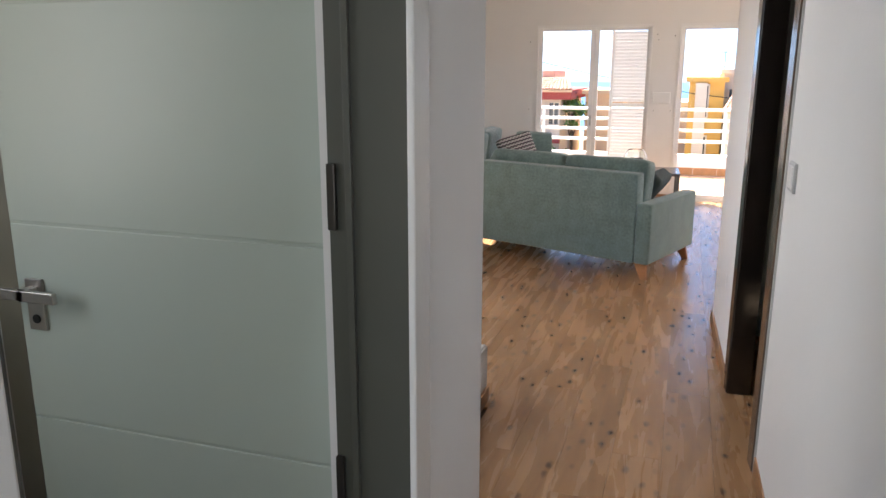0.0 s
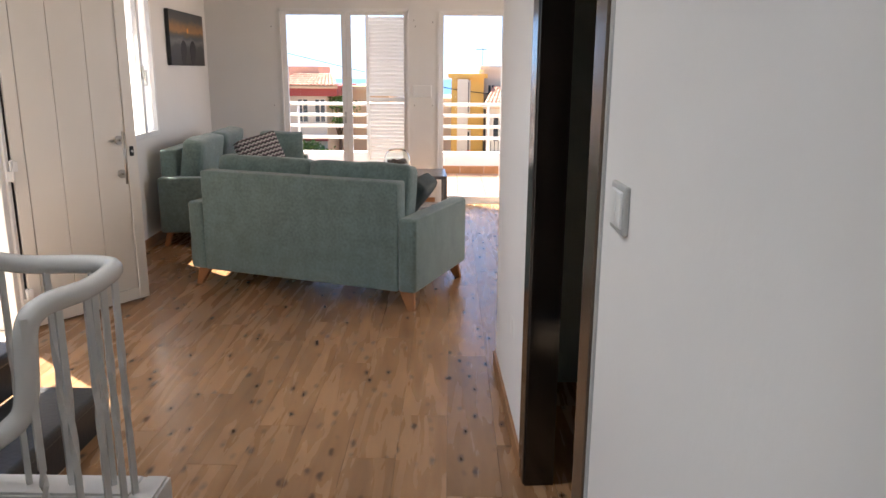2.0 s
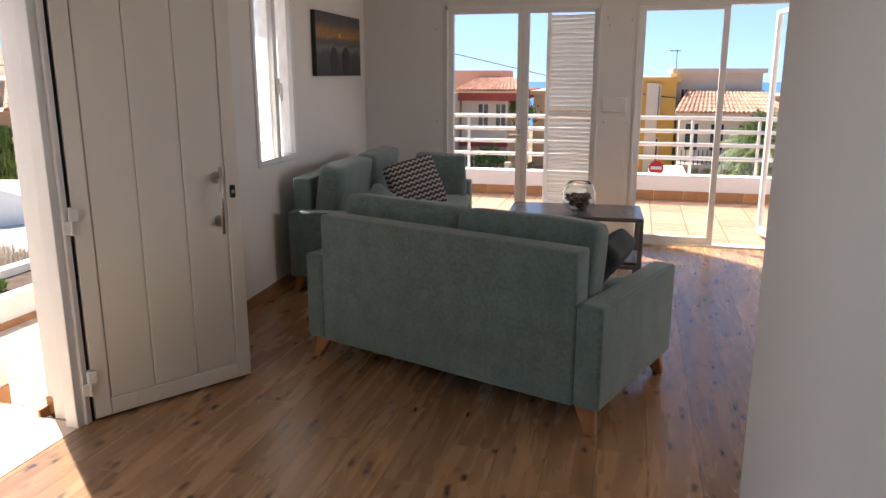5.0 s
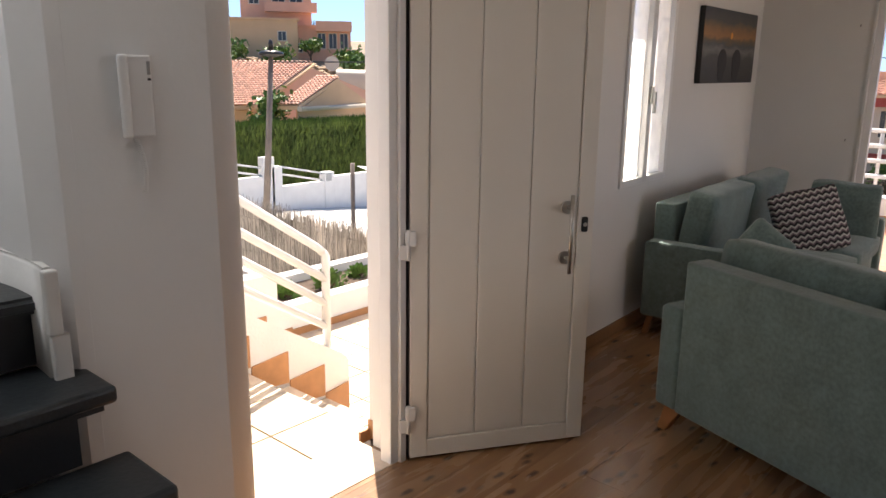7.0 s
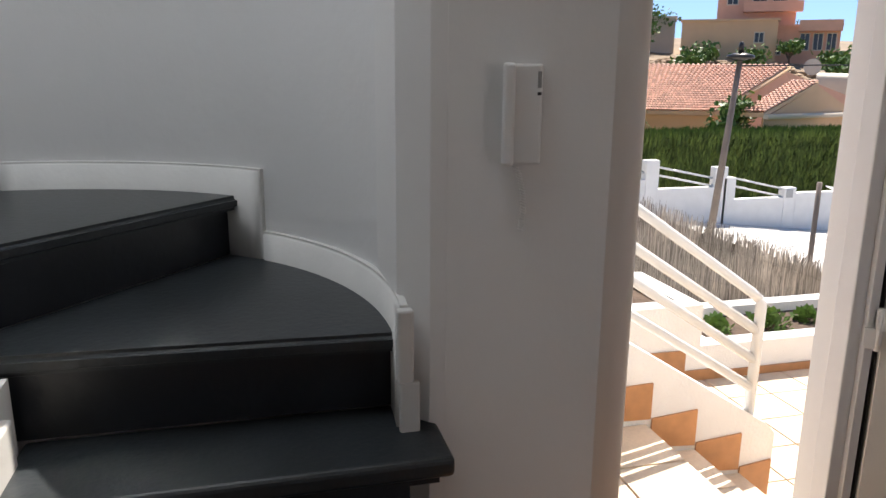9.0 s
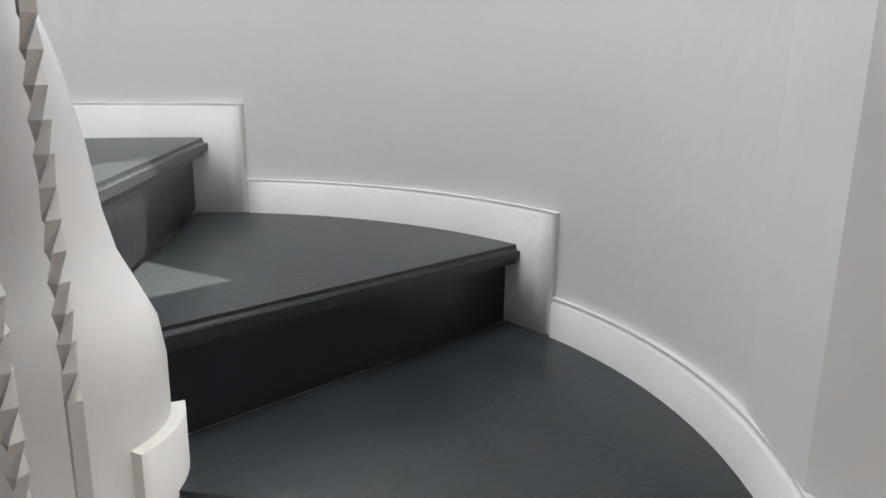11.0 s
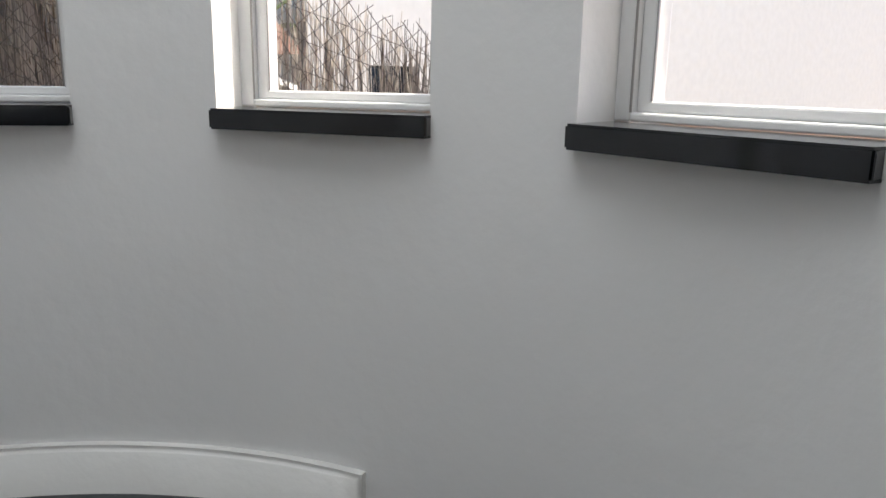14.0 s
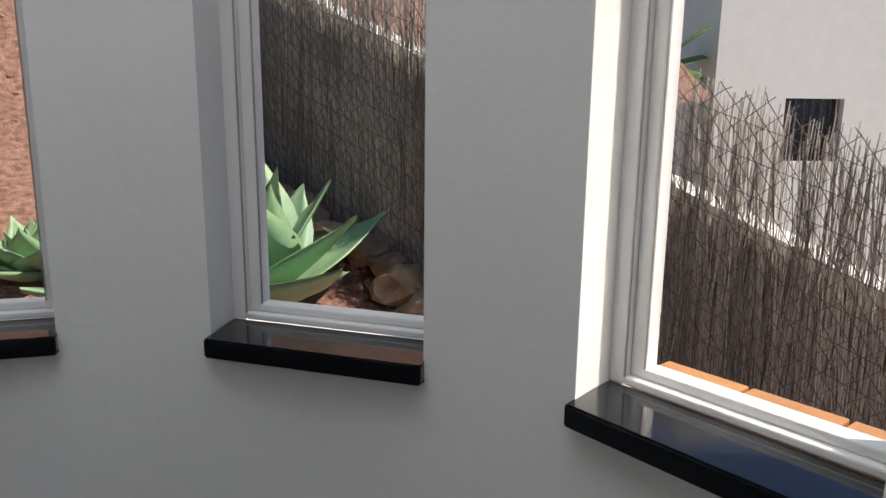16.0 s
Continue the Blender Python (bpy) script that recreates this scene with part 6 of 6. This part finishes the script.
part("mast", tube([(2.0, 46, 1.6), (2.0, 46, 2.7)], 0.02, 5), M_DARKSTEEL, an)
part("boom", box(1.6, 2.2, 45.98, 46.02, 2.6, 2.64), M_DARKSTEEL, an)
palm("large feathery date palm growing beyond the terrace", 5.0, 34, -5.6, 4.3, 2.3, 70, 6)
palm("date palm further down beyond the terrace", 7.6, 37, -6.6, 4.2, 2.1, 60, 16)
for i, (x, y, z, h, r) in enumerate([(3.2, 30, -5.6, 2.6, 1.5), (4.6, 29, -5.6, 2.4, 1.5), (6.4, 31, -5.4, 2.7, 1.6), (-7.6, 43.6, -5, 2.4, 0.9), (-6.4, 46, -4.4, 4.4, 0.9), (-4.8, 38, -5.5, 2.6, 1.0), (0.2, 36, -5.5, 2.4, 1.2)]):
    tree("leafy green garden shrub tree by the street below", x, y, z, h, r, 700, 60 + i, size=0.22)
rs = thing("road_sign", "round red no entry sign on a thin post", "sign")
part("post", tube([(1.0, 35, -6.5), (1.0, 35, -2.3)], 0.035, 8), M_POLE, rs)
M_RED = mat("sign_red", (0.6, 0.02, 0.02), 0.4)
part("disc", tube([(1.0, 34.96, -2.35), (1.0, 34.93, -2.35)], 0.3, 24), M_RED, rs)
part("bar", box(0.78, 1.22, 34.90, 34.93, -2.41, -2.29), M_STUCCO, rs)
cb = thing("overhead_cable", "thin black overhead cable beyond the terrace", "cable")
part("cable", tube([(-14, 45, 3.4), (-9.7, 45, 2.45), (-4.88, 45, 1.34), (0.5, 45, 0.35), (4, 45, -0.05), (9, 45, 0.2)], 0.03, 4), M_BLACK, cb)
structure("street", box(-14, 12, 30, 40, -7.2, -6.3), M_ROAD, "grey asphalt street below the terrace")

# ---- the bank behind the stair tower ----
def bank_z(x, y):
    z = 1.5 - 0.4 * (y - 0.44)
    if y < -1.2:
        z += 0.45 * (-1.2 - y)
    return z - 0.05 + 0.06 * noise.noise(Vector((x * 1.3, y * 1.3, 0)))


bm = bmesh.new()
NXB, NYB = 26, 60
rows_ = []
for j in range(NYB + 1):
    y = -9 + 14.2 * j / NYB
    r_ = []
    for i in range(NXB + 1):
        xr = -2.3 if y < 2 else -3.3
        xl = -9.0 if y < -1.2 else -3.85 - (y + 1) * 0.354
        x = xr + (xl - xr) * i / NXB
        r_.append(bm.verts.new((x, y, bank_z(x, y))))
    rows_.append(r_)
for a, b in zip(rows_, rows_[1:]):
    for i in range(NXB):
        f = bm.faces.new((a[i], a[i + 1], b[i + 1], b[i]))
        f.smooth = True
bmesh.ops.recalc_face_normals(bm, faces=bm.faces[:])
structure("gravel_bank", bm, M_GRAVEL, "red gravel bank rising behind the stair tower")
rb = random.Random(31)
bm = bmesh.new()
for i in range(2600):
    y = rb.uniform(-7, 3)
    x = rb.uniform(-5.2, -2.6) if y < -1 else rb.uniform(-3.85 - (y + 1) * 0.354, -3.0)
    if (x - CX) ** 2 + (y - CY) ** 2 < 1.35 ** 2:
        continue
    r = rb.uniform(0.008, 0.03)
    q = bmesh.ops.create_icosphere(bm, subdivisions=1, radius=r)
    bmesh.ops.transform(bm, matrix=Matrix.Translation((x, y, bank_z(x, y))) @ Matrix.Rotation(rb.random() * 6, 4, "Z") @ Matrix.Diagonal((1.2, 0.9, 0.7, 1)), verts=q["verts"])
o = link("gravel", bm, mat("loose_red_gravel", (0.4, 0.2, 0.14), 0.95, var=0.3, island=0.4))
tagged(o, "loose red gravel lying on the bank", "gravel", kind="stuff")

cane_fence("cane_fence", "weathered tall cane fence with wire above the gravel bank", (-3.80, -1.2), (-6.4, 6.15), 2.02, -0.72, 1.42, 1.55, 5600, 17, wires=12, lean=0.16, short=0.55, thin=0.75)
o = bpy.data.objects[[q.name for q in bpy.data.objects if q.name.startswith("cane_fence")][-1]]
# diamond wire mesh tied to the fence, with loops standing over its top
F0, F1 = Vector((-3.80, -1.2, 0)), Vector((-6.4, 6.15, 0))
FN = Vector((7.35, 2.6, 0)).normalized()
bm = bmesh.new()
rw = random.Random(5)
COLS, ROWS = 104, 19
for i in range(COLS):
    for side in (0, 1):
        pts = []
        for k in range(ROWS + 1):
            t = (i + ((k + side) % 2)) / COLS
            foot, high = 2.02 - 2.74 * t, 1.45 + 0.13 * t
            p = F0.lerp(F1, min(t, 1)) + FN * (0.03 + rw.uniform(-0.004, 0.004))
            pts.append((p.x, p.y, foot + high * k / ROWS + rw.uniform(-0.008, 0.008)))
        pts.append((pts[-1][0] + rw.uniform(-0.02, 0.02), pts[-1][1] + rw.uniform(-0.03, 0.03), pts[-1][2] + rw.uniform(0.0, 0.035)))
        add_tube(bm, pts, 0.0022, 3, cap=False)
tagged(part("wire_mesh", bm, M_WIRE, o), kind="stuff")

# rendered wall with a pale coping behind the reeds
bm = bmesh.new()
cop = bmesh.new()
for body, lo_d, hi_d, a_, b_ in ((bm, -3.0, 0.0, 0.04, 0.16), (cop, 0.002, 0.05, 0.03, 0.2)):
    vs = []
    for t in (0.0, 1.0):
        p = F0.lerp(F1, t)
        top = 3.17 - 3.08 * t
        for off in (a_, b_):
            for dz in (lo_d, hi_d):
                q = p - FN * off
                vs.append(body.verts.new((q.x, q.y, top + dz)))
    for q in ((0, 1, 3, 2), (4, 6, 7, 5), (0, 4, 5, 1), (2, 3, 7, 6), (1, 5, 7, 3), (0, 2, 6, 4)):
        body.faces.new([vs[k] for k in q])
    bmesh.ops.recalc_face_normals(body, faces=body.faces[:])
structure("boundary_wall", bm, M_GROUND, "low earth brown boundary wall behind the cane fence")
structure("boundary_coping", cop, M_STUCCO, "pale rendered coping of the boundary wall")

# stones along the fence foot
for i in range(22):
    t = i / 21
    y = -1.0 + 3.1 * t
    x = -3.80 - (y + 1.2) * 0.354 + 0.20 + rb.uniform(-0.05, 0.09)
    s = thing("stone", "rough ochre stone edging the foot of the fence", "stone", Matrix.Translation((x, y, bank_z(x, y) + 0.08)) @ Matrix.Rotation(rb.random() * 6, 4, "Z"), "stones along the fence")
    bm = bmesh.new()
    bmesh.ops.create_icosphere(bm, subdivisions=2, radius=0.085 + 0.04 * ((i * 0.618) % 1))
    for v in bm.verts:
        v.co *= 1 + 0.6 * noise.noise(v.co * 13 + Vector((i * 3.1, 0, 0)))
        v.co.z *= 0.75
        v.co.x *= 1.2
    part("rock", bm, M_STONE, s)


def agave(label, x, y, z, r, n, seed):
    a_ = thing("agave", label, "plant", Matrix.Translation((x, y, z)))
    rnd = random.Random(seed)
    for i in range(n):
        az = i * 2.399 + rnd.uniform(-0.1, 0.1)
        el = radians(84 - 70 * (i / n))
        L = r * rnd.uniform(0.85, 1.05) * (0.75 + 0.35 * i / n)
        W = L * 0.26
        bm = bmesh.new()
        rings = []
        for k in range(11):
            s = k / 10
            w = W * (0.45 + 0.75 * math.sin(math.pi * min(1, s * 0.95 + 0.08)) ) * (1 - s ** 4) + 0.0015
            cen = Vector((math.cos(el) * L * s, 0, math.sin(el) * L * s - 0.10 * L * s * s * math.cos(el) + (0.12 * L * s ** 3)))
            cup = w * 0.28
            rings.append([bm.verts.new(cen + Vector((0, u * w, abs(u) ** 1.6 * cup + lift))) for u, lift in ((-1, 0), (-0.5, 0), (0, 0), (0.5, 0), (1, 0), (0.5, -0.012), (0, -0.02), (-0.5, -0.012))])
        for p, q in zip(rings, rings[1:]):
            for j in range(8):
                bm.faces.new((p[j], p[(j + 1) % 8], q[(j + 1) % 8], q[j])).smooth = True
        o = part("leaf", bm, M_AGAVE, a_)
        o.rotation_euler = (0, 0, az)
    return a_


agave("broad pale green agave growing on the gravel bank", -3.5, 0.46, bank_z(-3.5, 0.46) - 0.05, 0.88, 22, 4)
agave("small spiny green agave on the red gravel bank", -2.74, 0.12, bank_z(-2.74, 0.12) - 0.02, 0.32, 26, 9)
shrub("low shrub with magenta flowers against the fence", -4.75, 3.75, bank_z(-4.75, 3.75), 0.85, 900, seed=12, size=0.07)
f = thing("flowers", "magenta geranium flowers among green leaves by the fence", "flowers", Matrix.Translation((-4.7, 3.72, bank_z(-4.7, 3.72))))
bm = bmesh.new()
for i in range(120):
    a, e = rb.random() * 6.283, rb.uniform(0.5, 1.5)
    d = Vector((math.cos(a) * math.cos(e), math.sin(a) * math.cos(e), math.sin(e))) * 0.9 * rb.uniform(0.8, 1.05)
    q = bmesh.ops.create_icosphere(bm, subdivisions=1, radius=rb.uniform(0.018, 0.035))
    bmesh.ops.transform(bm, matrix=Matrix.Translation(d), verts=q["verts"])
part("blossom", bm, M_PINK, f)

# white neighbour house behind the fence
nb = thing("house", "white rendered neighbour house with one dark window", "house")
nb.matrix_world = Matrix.Translation((-13.06, -4.59, 0)) @ Matrix.Rotation(math.atan2(0.35, -0.937), 4, "Z")
bm = bmesh.new()
add_wall(bm, (0, 0), (60, 0), 0.3, -1.5, 7.6, [(1.35, 2.50, 1.2, 2.28)])
add_wall(bm, (0, 10), (0, 0.3), 0.3, -1.5, 7.6)
part("wall", bm, M_STUCCO, nb)
part("pane", box(1.35, 2.50, 0.2, 0.25, 1.2, 2.28), M_DARKWIN, nb)
for k in range(7):
    part("window_bar", tube([(1.42 + k * 0.168, 0.05, 1.2), (1.42 + k * 0.168, 0.05, 2.28)], 0.012, 5), M_DARKSTEEL, nb)
part("roof", box(-0.2, 60, -0.2, 10, 7.6, 7.8), M_STUCCO, nb)
# pale slab hidden by the fence, added to bounce sun onto the white house
structure("yard", box(-13.9, -6.8, -3.8, 9.0, -1.6, -0.9), M_PAVE, "unseen pale slab added behind the fence to bounce sunlight")
# banana plant
bp_ = thing("banana_plant", "green banana plant with broad leaves by the white house", "plant", Matrix.Translation((-12.3, -5.2, 0.55)))
part("stem", tube([(0, 0, 0), (0, 0, 2.2)], [0.14, 0.08], 10), M_LEAF, bp_)
for i in range(9):
    az, el = i * 2.3, radians(65 - 8 * i)
    bm = bmesh.new()
    prev = None
    for k in range(11):
        s = k / 10
        c = Vector((math.cos(el) * 1.5 * s, 0, 2.1 + math.sin(el) * 1.5 * s - 0.5 * s * s))
        w = 0.26 * math.sin(math.pi * (0.1 + 0.88 * s))
        cur = [bm.verts.new(c + Vector((0, -w, -0.06))), bm.verts.new(c), bm.verts.new(c + Vector((0, w, -0.06)))]
        if prev:
            bm.faces.new((prev[0], prev[1], cur[1], cur[0]))
            bm.faces.new((prev[1], prev[2], cur[2], cur[1]))
        prev = cur
    o = part("leaf", bm, M_LEAF, bp_)
    o.rotation_euler = (0, 0, az)

# ---- small pieces: oak boards ----
floor_ob = bpy.data.objects["floor"]
BW, BL = 0.192, 1.285
mesh_cache = {}
rnd = random.Random(11)


def board(x0, y0, x1, y1, z, material, parent, name, t=0.012, gap=0.0005):
    key = (name, round(x1 - x0, 3), round(y1 - y0, 3))
    if key not in mesh_cache:
        w, h = x1 - x0 - 2 * gap, y1 - y0 - 2 * gap
        bm = box(-w / 2, w / 2, -h / 2, h / 2, -t, 0)
        me = bpy.data.meshes.new(name)
        bm.to_mesh(me)
        bm.free()
        me.materials.append(material)
        mesh_cache[key] = me
    o = new(name, mesh_cache[key])
    o.location = ((x0 + x1) / 2, (y0 + y1) / 2, z)
    o.parent = parent
    return o


col = 1
x = -2.268
while x < 2.7:
    y = start = 3.5 if x < -0.57 else (-0.4 if x < 0.7 else 2.6)
    first = 0.3 + 0.97 * ((col * 0.37) % 1)
    while y < 9.68:
        L = first if y == start else BL
        y1 = min(y + L, 9.68)
        if y1 - y > 0.02:
            board(x, y, x + BW, y1, 0.0, M_FLOOR, floor_ob, "board")
        y = y1
    x += BW
    col += 1

# terracotta tiles of the terrace, patio tiles of the landing and the lower court
tf = bpy.data.objects["terrace_floor"]
n = 0
y = FY + 0.11
while y < 12.25:
    x = -2.7
    while x < 2.8:
        board(x, y, min(x + 0.335, 2.88), min(y + 0.335, 12.27), -0.022, M_TERRA, tf, "tile", t=0.02, gap=0.004)
        x += 0.335
    y += 0.335
for x in np.arange(-2.7, 2.7, 0.34):
    board(float(x), 12.262, float(x) + 0.34, 12.279, 0.09, M_TERRA_SKIRT, tf, "skirting_tile", t=0.11, gap=0.002)
ld = bpy.data.objects["entrance_landing"]
y = 3.0
while y < 5.63:
    x = -3.35
    while x < -2.37:
        board(x, y, min(x + 0.33, -2.362), min(y + 0.33, 5.64), -0.03, M_PATIO, ld, "tile", t=0.02, gap=0.006)
        x += 0.33
    y += 0.33
steps_ = [o for o in bpy.data.objects if o.name.startswith("entrance_step")]
for o, (y0, z) in zip(sorted(steps_, key=lambda q: q.name), ((5.64, -0.19), (5.90, -0.35), (6.15, -0.51), (6.40, -0.67))):
    y = y0
    while y < (y0 + 0.25 if z > -0.6 else 9.6):
        for x in (-3.355, -3.025, -2.695):
            board(x, y, x + 0.33, y + (0.262 if z > -0.6 else 0.33), z, M_PATIO, o, "tile", t=0.02, gap=0.004)
        y += 0.262 if z > -0.6 else 0.33
lc = bpy.data.objects["lower_court"]
for i in range(5):
    for j in range(11):
        board(-5.0 + 0.33 * i, 6.4 + 0.33 * j, -4.67 + 0.33 * i, 6.73 + 0.33 * j, -0.66, M_PATIO, lc, "tile", t=0.02, gap=0.004)
